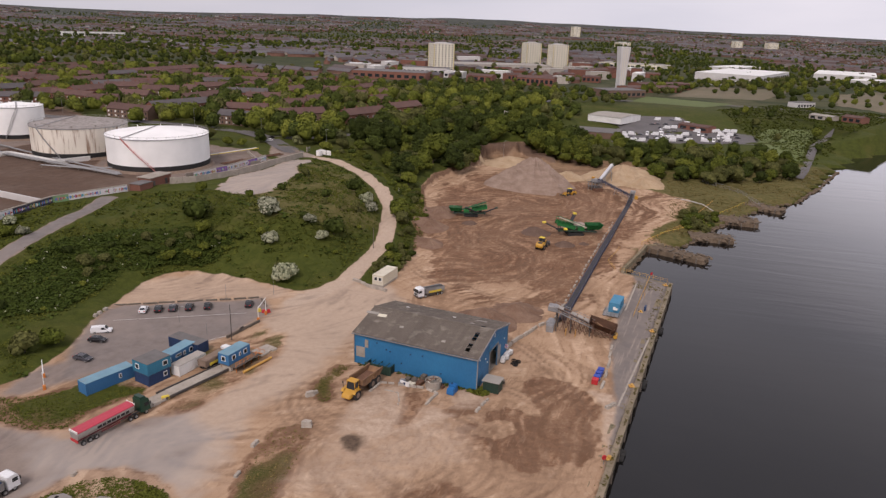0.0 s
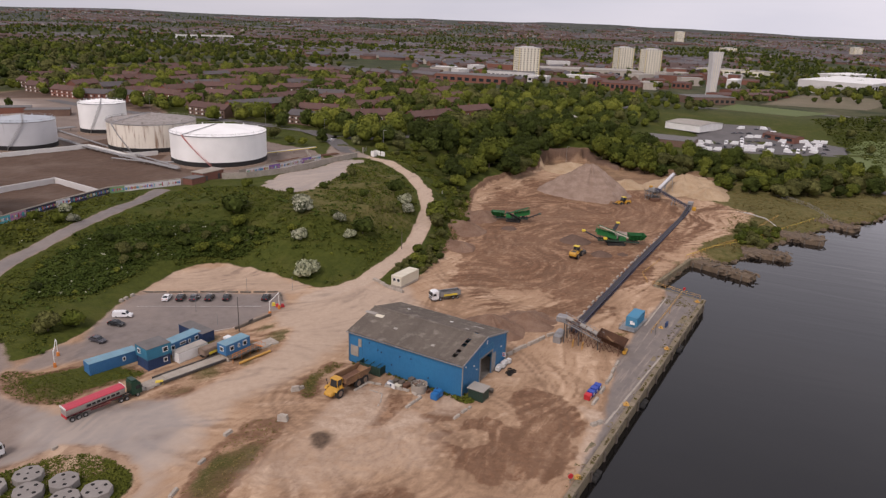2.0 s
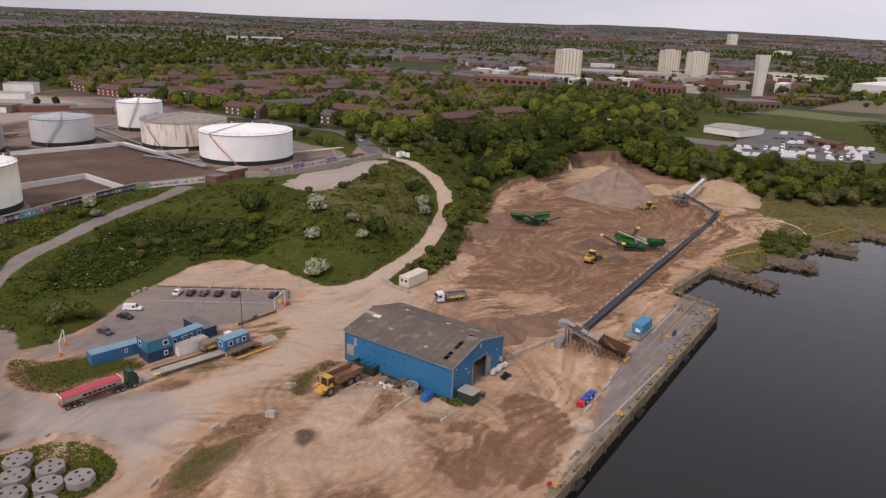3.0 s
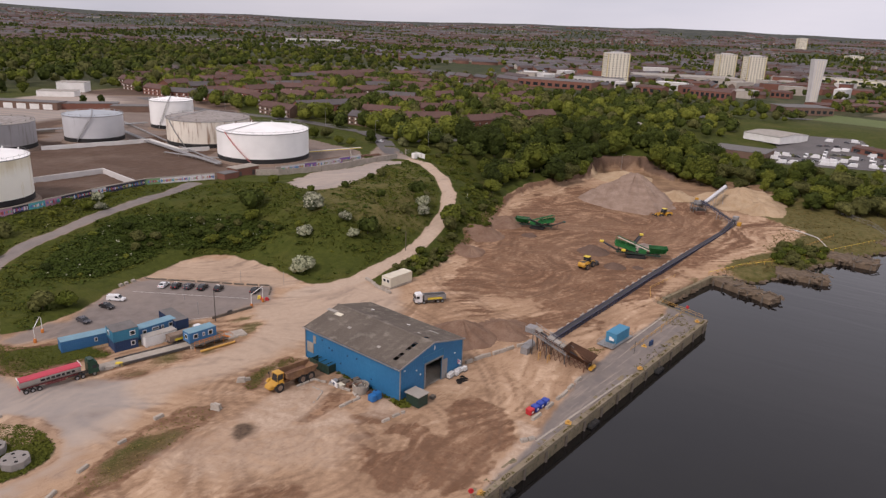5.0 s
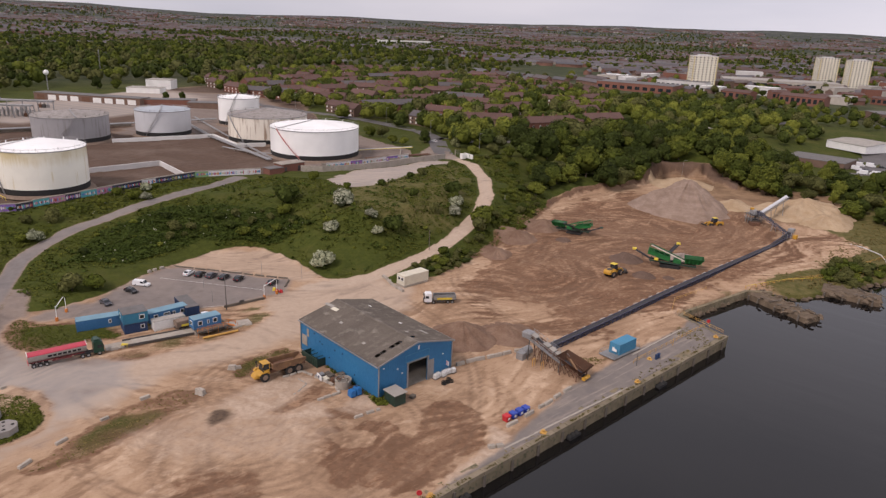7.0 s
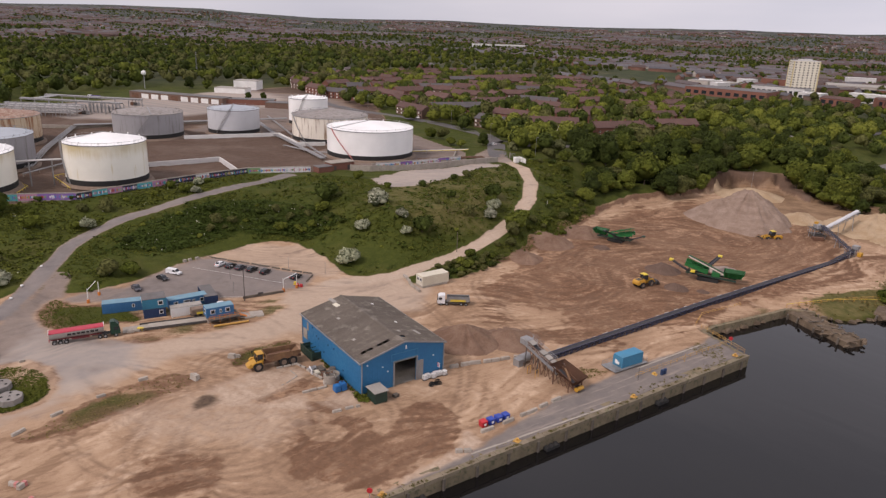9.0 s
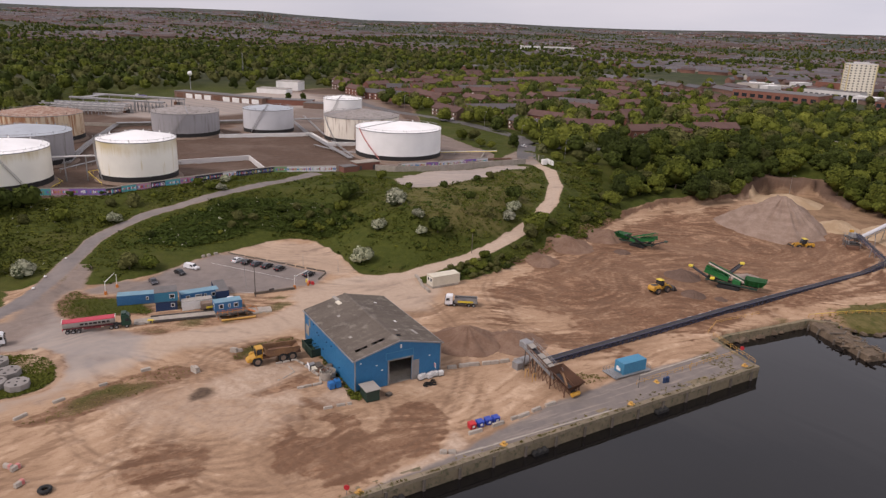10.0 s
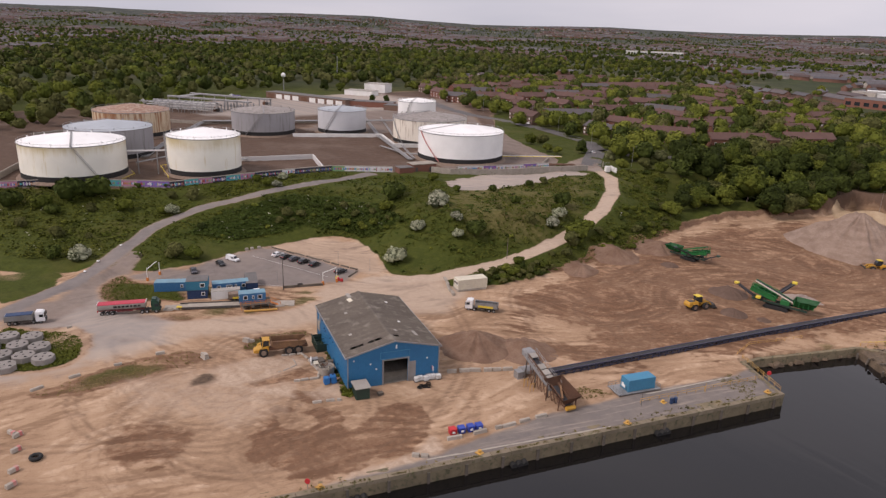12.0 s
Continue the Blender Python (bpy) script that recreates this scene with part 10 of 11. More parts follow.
# town centre round the towers and sheds of the works beyond
rc = random.Random(23)
TOWN = [(20, 872), (60, 860), (150, 850), (176, 900), (300, 1010), (330, 1120), (250, 1330), (60, 1330), (-40, 1180), (-120, 1060), (-130, 960), (-70, 920)]
KINDS = (("brick_red", "tile_brown", True, "red brick town block with brown tiled roof"), ("brick_brown", "tile_grey", True, "brown brick town block with slate roof"), ("render_wall", "roof_pale", False, "pale flat-roofed shop building"),
         ("pale_conc", "white", False, "white-roofed market hall in the town"), ("brick_red", "felt", False, "red brick block with grey felt roof"))
TAKEN = [(-1, 975, 30), (151, 1228, 30), (187, 1173, 30), (211, 845, 30), (-60, 880, 60), (-20, 960, 36), (113, 850, 32), (90, 1130, 92), (185, 745, 36), (262, 858, 44), (236, 812, 44)]
for x, y in fill(TOWN, 36, (), 77):
    w = rc.uniform(18, 42)
    if all(math.dist((x, y), q[:2]) > q[2] + w * 0.3 for q in TAKEN):
        TAKEN.append((x, y, w * 0.4))
        wl_k, rf_k, pit_k, lab = rc.choice(KINDS)
        flat_block("town_building", x, y, w, rc.uniform(12, 22), rc.uniform(6.5, 12), rc.choice((-20, 12, 70, 50)) + rc.uniform(-4, 4), wl_k, rf_k, lab, pitched=pit_k, bays=4 if y < 960 else 0)
for x, y, w, d, h, ang, rf_k, lab in ((390, 985, 60, 30, 7, 50, "roof_pale", "grey works shed with pale roof"), (640, 1080, 70, 34, 8, 40, "white", "white-roofed works shed beyond the wasteland"), (800, 1180, 90, 40, 8, 35, "roof_pale", "long pale works shed far along the river"), (560, 1380, 120, 50, 9, 45, "white", "long white-roofed works shed"), (350, 690, 22, 12, 5, 20, "felt", "small dark building by the road")):
    flat_block("works_shed", x, y, w, d, h, ang, "pale_conc", rf_k, lab, bays=6)

# roads and plots laid on the land
def sheet(name, poly, material, label, cell=3.0, lift=0.22, kind="structure"):
    xs, ys = [p[0] for p in poly], [p[1] for p in poly]
    ux, uy = np.arange(min(xs), max(xs) + cell, cell), np.arange(min(ys), max(ys) + cell, cell)
    X, Y = np.meshgrid(ux, uy)
    Z = level(X, Y) + lift
    nr, nc = X.shape
    q = (np.arange(nr - 1)[:, None] * nc + np.arange(nc - 1)[None]).ravel()
    F = np.stack([q, q + 1, q + nc + 1, q + nc], -1)
    cx, cy = X.ravel()[F].mean(1), Y.ravel()[F].mean(1)
    F = F[inside(cx, cy, poly)]
    return tagged(new(name, raw(name, np.stack([X, Y, Z], -1), F, [material])), label, "ground", kind=kind)


def ribbon(name, line, w, material, label, lift=0.2):
    vs, fs = [], []
    pts = []
    for a, b in zip(line, line[1:]):
        n = max(1, int(math.dist(a, b) / 8))
        pts += [(a[0] + (b[0] - a[0]) * k / n, a[1] + (b[1] - a[1]) * k / n) for k in range(n)]
    pts.append(line[-1])
    for i, p in enumerate(pts):
        a, b = pts[max(0, i - 1)], pts[min(len(pts) - 1, i + 1)]
        d = Vector((b[0] - a[0], b[1] - a[1])).normalized()
        for s in (-1, 1):
            x, y = p[0] + d.y * s * w / 2, p[1] - d.x * s * w / 2
            vs.append((x, y, max(lev(x, y), lev(*p)) + lift))
    for i in range(len(pts) - 1):
        fs.append((2 * i, 2 * i + 1, 2 * i + 3, 2 * i + 2))
    return tagged(new(name, raw(name, vs, fs, [material])), label, "road", kind="structure")


M["tarmac"] = mat("worn_tarmac", (0.13, 0.12, 0.118), (0.1, 0.092, 0.09), big=0.08, fine=0.8, rough=0.9)
M["bare_field"] = mat("bare_brown_field", (0.17, 0.135, 0.085), (0.12, 0.11, 0.06), big=0.03, fine=0.3, rough=0.95)
M["meadow"] = mat("mown_meadow", (0.11, 0.14, 0.04), (0.09, 0.115, 0.034), big=0.03, fine=0.4, rough=0.95)
ribbon("road", [(-345, 497), (-290, 468), (-245, 452), (-205, 449), (-165, 439), (-118, 419), (-98, 399), (-84, 373), (-73, 355)], 10, "tarmac", "grey public road behind the fuel depot")
ribbon("road", [(-97, 401), (-78, 400), (-40, 430), (10, 500), (60, 600), (120, 700)], 8, "tarmac", "grey road between woods and houses")
ribbon("road", [(160, 690), (230, 700), (330, 660), (420, 600)], 9, "tarmac", "grey road past the fields")
ribbon("path", [(205, 392), (219, 414), (240, 450), (262, 488), (300, 540)], 5, "tarmac", "grey riverside path on the meadow")
sheet("vehicle_park", [(118, 476), (222, 486), (238, 526), (206, 560), (200, 592), (152, 594), (138, 545)], "tarmac", "dark tarmac of the vehicle park")
sheet("field", [(420, 640), (520, 720), (640, 880), (560, 930), (470, 850), (400, 720)], "bare_field", "brown wasteland by the river", 6.0)
sheet("field", [(240, 755), (338, 748), (450, 910), (332, 913)], "bare_field", "brown bare field beside the road", 3.0)
sheet("meadow", [(184, 689), (243, 655), (286, 693), (214, 747)], "meadow", "bright green mown meadow", 2.0)
sheet("meadow", [(210, 404), (222, 425), (258, 492), (300, 560), (262, 560), (232, 520), (214, 450)], "meadow", "bright green riverside meadow", 1.5)

# vehicle park with rows of white vans
van0 = None
for i in range(7):
    for j in range(17):
        x = 122 + j * 5.8 + i * 3.4 + rh.uniform(-0.8, 0.8)
        y = 481 + i * 15.0 + j * 0.9 + rh.uniform(-1, 1)
        if rh.random() < 0.2 or (i > 3 and not 4 < j < 12) or (3 < i and 118 < x < 150) or (i == 3 and j < 6):
            continue
        if van0 is None:
            van0 = thing("parked_van", pose(x, y, lev(x, y), 0, 0, 70), "white van in the crowded vehicle park", "van", "vans in the vehicle park")
            bm = bmesh.new()
            profile(bm, [(-2.7, 0.4), (2.7, 0.4), (2.7, 1.1), (1.9, 1.5), (1.5, 2.5), (-2.7, 2.6)], -1.0, 1.0)
            bevel(bm, 0.08)
            part("body", bm, "paint_white", van0)
            bm = bmesh.new()
            beam(bm, (0, 1.95, 1.5), (0, 1.57, 2.4), 1.7, 0.06)
            part("windscreen", bm, "glass", van0)
            for sx in (-0.9, 0.9):
                for sy in (-1.7, 1.8):
                    wheel(van0, sx, sy, 0.34, 0.24)
        else:
            if rh.random() < 0.3:
                car(x, y, rh.choice((70, 250, 160)), rh.choice(("paint_grey", "paint_black")), "dark car in the crowded vehicle park", 4.4)
            else:
                copy_thing(van0, pose(x, y, lev(x, y), 0, 0, rh.choice((70, 250, 75, 160))))


# ---- far town and woods, joined ----
def far_ok(x, y):
    return ~inside(x, y, RIVER) & ~inside(x, y, ESTATE) & ((y > 880) | (x < -470) | (x > 240))


def far_points(n, r0, r1, a0=-86, a1=42, seed=0, power=0.55):
    r = np.random.default_rng(seed)
    rad = r0 * (r1 / r0) ** (r.uniform(0, 1, n) ** power)
    az = np.radians(r.uniform(a0, a1, n))
    return rad * np.sin(az), rad * np.cos(az)


def far_roof(name, tones):
    """Weathered roofs or walls whose tone changes from house to house."""
    k = Net(name)
    g = k.n.new("ShaderNodeNewGeometry")
    pick = g.outputs["Random Per Island"]
    col = k.mix(k.range(pick, 0.2, 0.6), tones[0], tones[1])
    col = k.mix(k.range(pick, 0.75, 0.95), col, tones[2])
    grain = k.noise(g.outputs["Position"], 0.25, 3)
    return k.done(k.mix(k.range(grain, 0.4, 0.7, 0, 0.4), col, tuple(x * 0.6 for x in tones[0])), 0.9, 0, 0.3)


M["far_tile"] = far_roof("far_clay_tiles", ((0.11, 0.07, 0.06), (0.088, 0.062, 0.057), (0.14, 0.115, 0.105)))
M["far_slate"] = far_roof("far_slates", ((0.1, 0.093, 0.099), (0.135, 0.124, 0.128), (0.11, 0.08, 0.075)))
M["far_wall"] = far_roof("far_brick_walls", ((0.21, 0.11, 0.08), (0.17, 0.115, 0.09), (0.46, 0.42, 0.37)))


def far_houses(seed):
    """Rows of pitched-roof terraces street by street, all in one mesh."""
    r = random.Random(seed)
    hx, hy, hl, ha, hr = [], [], [], [], []
    for cx in range(-4300, 2700, 150):
        for cy in range(0, 4400, 150):
            x0, y0 = cx + r.uniform(-30, 30), cy + r.uniform(-30, 30)
            d, az = math.hypot(x0, y0), math.degrees(math.atan2(x0, y0))
            if not (800 < d < 4400 and -88 < az < 44):
                continue
            dens = noise.noise((x0 / 420.0, y0 / 420.0, 5.0)) + 0.4 * noise.noise((x0 / 170.0, y0 / 170.0, 8.0))
            if dens < -0.1 + 0.08 * (d > 2500):
                continue
            ang = math.pi * round(4 * noise.noise((x0 / 600.0, y0 / 600.0, 9.0))) / 4 + 0.9 + r.uniform(-0.08, 0.08)
            slate = r.random() < 0.55
            for k in range(5):
                v, u = -66 + k * r.uniform(29, 33), -74.0
                while u < 66:
                    ln = r.uniform(12, 52)
                    if r.random() < 0.82:
                        c = u + ln / 2
                        hx.append(x0 + c * math.cos(ang) - v * math.sin(ang)), hy.append(y0 + c * math.sin(ang) + v * math.cos(ang))
                        hl.append(ln), ha.append(ang), hr.append(1 if slate == (r.random() < 0.85) else 0)
                    u += ln + r.uniform(4, 16)
    x, y, L, ang, roof = (np.array(q) for q in (hx, hy, hl, ha, hr))
    ok = far_ok(x, y) & (np.hypot(x + 1, y - 975) > 34) & (np.hypot(x - 211, y - 845) > 40) & ~inside(x, y, NW_WOOD) & ~((x > 180) & (x < 820) & (y < 1330))
    x, y, L, ang, roof = x[ok], y[ok], L[ok], ang[ok], roof[ok]
    g = np.random.default_rng(seed)
    W, e, k = g.uniform(7.5, 9.5, len(x)), g.uniform(4.8, 6.2, len(x)), g.uniform(2.4, 3.4, len(x))
    z = level(x, y) - 0.5
    base = np.array([(-.5, -.5, 0), (.5, -.5, 0), (.5, .5, 0), (-.5, .5, 0), (-.5, -.5, 1), (.5, -.5, 1), (.5, .5, 1), (-.5, .5, 1), (-.5, 0, 2), (.5, 0, 2),
                     (-.51, -.58, .93), (.51, -.58, .93), (.51, .58, .93), (-.51, .58, .93), (-.51, 0, 2.05), (.51, 0, 2.05)])
    bx, by = base[None, :, 0] * L[:, None], base[None, :, 1] * W[:, None]
    bz = np.where(base[None, :, 2] <= 1, base[None, :, 2] * e[:, None], e[:, None] + k[:, None] * (base[None, :, 2] - 1))
    X = x[:, None] + bx * np.cos(ang)[:, None] - by * np.sin(ang)[:, None]
    Y = y[:, None] + bx * np.sin(ang)[:, None] + by * np.cos(ang)[:, None]
    V = np.stack([X, Y, z[:, None] + bz], -1).reshape(-1, 3)
    q = np.array([(0, 1, 5, 4), (1, 2, 6, 5), (2, 3, 7, 6), (3, 0, 4, 7), (4, 8, 8, 7), (5, 6, 9, 9), (10, 11, 15, 14), (12, 13, 14, 15)])
    tri = np.array([t for f in q for t in ((f[0], f[1], f[2]), (f[0], f[2], f[3])) if len(set(t)) == 3])
    kinds = np.array([0 if max(t) < 10 else 1 for t in tri])
    F = (tri[None] + 16 * np.arange(len(x))[:, None, None]).reshape(-1, 3)
    I = np.where(kinds[None] == 0, 0, 1 + roof[:, None]).ravel()
    return tagged(new("far_houses", raw("far_houses", V, F, ["far_wall", "far_tile", "far_slate"], I)), "far brick terraces with brown and slate roofs", "houses", kind="stuff")


def wood_stuff(name, x, y, lo, hi, mats, label, seed, lobes=4, per=34, leaf=0.95):
    """Many trees joined into one mesh, from a few crown shapes."""
    r = np.random.default_rng(seed)
    kinds = [crown_arrays(10, 10.5, lobes, per, leaf, base=0.2) for _ in range(4)]
    z = level(x, y)
    vs, fs, ix, off = [], [], [], 0
    pick = r.integers(0, 4, len(x))
    for k, (V, T) in enumerate(kinds):
        sel = np.where(pick == k)[0]
        if not len(sel):
            continue
        s, a = r.uniform(lo, hi, len(sel)), r.uniform(0, 6.28, len(sel))
        c, d = np.cos(a)[:, None], np.sin(a)[:, None]
        X = x[sel][:, None] + s[:, None] * (V[None, :, 0] * c - V[None, :, 1] * d)
        Y = y[sel][:, None] + s[:, None] * (V[None, :, 0] * d + V[None, :, 1] * c)
        Z = z[sel][:, None] + s[:, None] * r.uniform(0.8, 1.15, len(sel))[:, None] * V[None, :, 2] - 0.5
        vs.append(np.stack([X, Y, Z], -1).reshape(-1, 3))
        fs.append((T[None] + len(V) * np.arange(len(sel))[:, None, None]).reshape(-1, 3) + off)
        ix.append(np.repeat(r.integers(0, len(mats), len(sel)), len(T)))
        off += len(V) * len(sel)
    return tagged(new(name, raw(name, np.concatenate(vs), np.concatenate(fs), mats, np.concatenate(ix))), label, "trees", kind="stuff")


NW_WOOD = [(-300, 110), (-318, 170), (-330, 240), (-440, 300), (-476, 392), (-490, 470), (-478, 540), (-450, 600), (-520, 760), (-480, 900), (-700, 1150), (-1000, 1250), (-1250, 500), (-700, 40), (-330, 60)]
far_houses(51)
WOODS = ["leaf", "leaf_dark", "leaf_dark", "leaf_olive", "leaf_fresh"]
rest = np.array(near_trees[300:])
if len(rest):
    wood_stuff("woodland", rest[:, 0], rest[:, 1], 0.75, 1.1, WOODS, "dense broadleaf woodland behind the pit", 61, 6, 50, 0.5)


def clear_of_rows(p, gap):
    return all(math.dist(p, r[:2]) > gap + 0.3 * r[2] for r in rows_done)


mid = np.array([p for p in fill(HOUSE_WOOD, 10.5, (), 4) + fill(ROAD_WOOD, 9.5, (), 3) if clear_of_rows(p, 9)])
wood_stuff("woodland", mid[:, 0], mid[:, 1], 0.75, 1.3, WOODS, "broadleaf trees between road and houses", 62, 6, 50, 0.5)
est = np.array([p for p in fill(ESTATE, 9.0, (), 43) if clear_of_rows(p, 6)])
wood_stuff("garden_trees", est[:, 0], est[:, 1], 0.55, 1.2, WOODS, "garden and street trees between the terraces", 63, 5, 36, 0.55)
nw = np.array(fill(NW_WOOD, 15.5, (), 44))
near_nw = np.hypot(nw[:, 0] - 60, nw[:, 1]) < 640
wood_stuff("woodland", nw[near_nw][:, 0], nw[near_nw][:, 1], 0.8, 1.45, ["leaf_dark", "leaf", "leaf", "leaf_olive", "leaf_fresh"], "wide belt of woodland behind the fuel depot", 64, 5, 40, 0.6)
wood_stuff("woodland", nw[~near_nw][:, 0], nw[~near_nw][:, 1], 0.9, 1.5, ["leaf_dark", "leaf", "leaf_olive"], "wide belt of woodland towards the far town", 69, 2, 30, 0.9)
ew = np.array(fill([(330, 640), (480, 700), (640, 860), (760, 1010), (560, 1010), (420, 930), (360, 760)], 26, (), 45) + fill([(215, 770), (240, 752), (334, 912), (440, 905), (470, 960), (330, 960)], 11, (), 47) + fill([(246, 540), (300, 590), (310, 625), (262, 640), (246, 600)], 20, (), 48) + fill([(232, 440), (262, 480), (330, 560), (300, 580), (240, 500)], 26, (), 50) + fill(TOWN, 30, (), 49) + fill([(-60, 640), (60, 700), (150, 640), (180, 690), (150, 770), (60, 820), (-60, 800)], 11.5, (), 46))
wood_stuff("woodland", ew[:, 0], ew[:, 1], 0.5, 1.05, WOODS, "tree belts round fields and town edge", 65, 5, 36, 0.6)
fx, fy = far_points(26000, 820, 4250, seed=71)
dn = np.array([noise.noise((a / 330.0, b / 330.0, 15.0)) + 0.5 * noise.noise((a / 90.0, b / 90.0, 25.0)) for a, b in zip(fx, fy)])
hd = np.array([noise.noise((a / 420.0, b / 420.0, 5.0)) + 0.4 * noise.noise((a / 170.0, b / 170.0, 8.0)) for a, b in zip(fx, fy)])
ok = (dn > np.where(hd < -0.08, -0.5, np.where((fx < -150) & (np.hypot(fx, fy) > 1450), -0.22, 0.02))) & far_ok(fx, fy) & ~inside(fx, fy, NW_WOOD) & (np.hypot(fx + 1, fy - 965) > 36)
fx, fy = fx[ok], fy[ok]
far_r = np.hypot(fx, fy)
for lo_r, hi_r, s_lo, s_hi, seed, lob, per, lf in ((0, 1500, 0.5, 1.1, 66, 3, 30, 0.8), (1500, 2600, 0.6, 1.2, 67, 1, 16, 1.4), (2600, 4800, 0.5, 0.9, 68, 1, 8, 2.0)):
    sel = (far_r >= lo_r) & (far_r < hi_r)
    wood_stuff("far_woodland", fx[sel], fy[sel], s_lo, s_hi, ["leaf_dark", "leaf_dark", "leaf"] if lo_r else WOODS, "trees and hedges through the far town" if lo_r < 2000 else "distant hedges and woods to the horizon", seed, lob, per, lf)

# ---- depot walls, pipes and sheds ----
def paint_mat(name, c):
    return mat(name, c, tuple(min(1, x * 1.15) for x in c), big=0.8, rough=0.8)


for nm, c in (("spray_pink", (0.42, 0.2, 0.29)), ("spray_blue", (0.06, 0.2, 0.42)), ("spray_dark", (0.03, 0.03, 0.05)), ("spray_teal", (0.08, 0.33, 0.34)), ("spray_orange", (0.45, 0.2, 0.09)), ("spray_violet", (0.22, 0.12, 0.35)), ("spray_green", (0.17, 0.3, 0.14)), ("spray_yellow", (0.42, 0.37, 0.16)), ("spray_white", (0.6, 0.58, 0.58)), ("spray_red", (0.36, 0.06, 0.08))):
    M[nm] = paint_mat(nm, c)
WALL = [(-196, 116), (-186, 121), (-175, 144), (-149.5, 172), (-146, 194.5), (-142, 219), (-136.5, 242), (-119, 263)]
WALL_B = [(-108, 277), (-98.5, 280), (-92, 287.5), (-86, 296), (-81, 307), (-77.2, 320), (-67, 343)]
WALL_C = [(-102.5, 289), (-93.3, 305.5), (-88, 319.5), (-82.6, 332.5)]
rp = random.Random(17)


def long_wall(line, label, painted):
    t = thing("depot_wall", pose(0, 0, 0), label, "wall", kind="structure")
    for a, b in zip(line, line[1:]):
        L, ang = math.dist(a, b), facing(a, b)
        n = max(1, round(L / 6))
        for k in range(n):
            f = (k + 0.5) / n
            x, y = a[0] + (b[0] - a[0]) * f, a[1] + (b[1] - a[1]) * f
            z = lev(x, y) - 0.8
            bm = bmesh.new()
            box(bm, (0, 0, 1.7), (0.35, L / n - 0.04, 3.4))
            bevel(bm, 0.03)
            pan = part("wall_panel", bm, "concrete", t, m=pose(x, y, z, 0, 0, ang))
            bm = bmesh.new()
            box(bm, (0, 0, 3.45), (0.5, L / n - 0.04, 0.14))
            part("coping", bm, "block", pan)
            if painted:
                back = rp.choice(("spray_pink", "spray_dark", "spray_dark", "spray_violet", "spray_white", "spray_teal", "spray_dark")) if painted == 1 else rp.choice(("spray_white", "spray_green", "spray_white", "spray_violet"))
                bm = bmesh.new()
                box(bm, (0.19, 0, 2.05), (0.03, L / n - 0.1, 2.3))
                part("painted_ground", bm, back, pan)
                for j in range(11):
                    bm = bmesh.new()
                    pts = []
                    m = rp.choice((4, 5, 6, 7))
                    w, h = rp.uniform(0.18, 0.42), rp.uniform(0.3, 0.85)
                    for q in range(m):
                        an = 2 * math.pi * q / m + rp.uniform(-0.3, 0.3)
                        pts.append((-L / n / 2 + 0.5 + j * (L / n - 1.0) / 10 + w * math.cos(an), 2.05 + h * math.sin(an)))
                    profile(bm, pts, 0.2, 0.225 + 0.004 * (j % 3))
                    part("painted_shape", bm, rp.choice(("spray_blue", "spray_pink", "spray_teal", "spray_orange", "spray_violet", "spray_green", "spray_yellow", "spray_white", "spray_red", "spray_blue", "spray_white")), pan)


long_wall(WALL[:7], "concrete depot wall covered in bright graffiti shapes", 1)
long_wall(WALL[6:], "concrete depot wall with green and white graffiti", 2)
long_wall(WALL_B, "plain grey concrete boundary wall with some graffiti", 0)
long_wall(WALL_C, "pale concrete bund wall with faded graffiti", 2)

# brick hut on the wall line
hut = thing("brick_hut", pose(-114.6, 273.5, 12, 0, 0, facing((-119, 263), (-112, 284))), "low red brick hut with flat concrete roof", "hut")
bm = bmesh.new()
box(bm, (0, 3.0, 1.8), (6.0, 12.0, 3.6))
box(bm, (1.5, -6.5, 1.3), (5.0, 7.0, 2.6))
part("wall", bm, "brick_red", hut)
bm = bmesh.new()
box(bm, (0, 3.0, 3.7), (6.6, 12.6, 0.3))
part("roof", bm, "concrete", hut)
bm = bmesh.new()
box(bm, (1.5, -6.5, 2.7), (5.4, 7.4, 0.25))
part("roof", bm, "felt", hut)
for y in (-1.0, 6.0):
    bm = bmesh.new()
    box(bm, (3.03, y, 1.2), (0.08, 1.2, 2.2))
    part("door", bm, "dark_steel", hut)


def low_wall(line, h, w, material, label, z=12.6):
    t = thing("bund_wall", pose(0, 0, 0), label, "wall", kind="structure")
    for a, b in zip(line, line[1:]):
        bm = bmesh.new()
        beam(bm, (*a, z + h / 2 - 0.3), (*b, z + h / 2 - 0.3), w, h + 0.6)
        part("wall", bm, material, t)


low_wall([(-190, 212), (-178, 221.5), (-166, 252), (-137.5, 238)], 1.7, 0.6, "pale_conc", "low pale concrete bund wall")
low_wall([(-228, 281), (-200, 324.5), (-169.5, 308), (-160, 319)], 1.5, 0.7, "white", "low pale concrete bund wall")
low_wall([(-196, 122), (-232, 146), (-300, 166)], 2.0, 0.5, "block", "pale concrete bund wall at the depot edge")
low_wall([(-300, 166), (-330, 240), (-300, 262), (-268, 330)], 1.4, 0.5, "concrete", "grey concrete bund wall behind the tanks")
low_wall([(-107, 292), (-84, 326), (-96, 350)], 0.8, 0.4, "concrete", "low concrete kerb beside the tank")


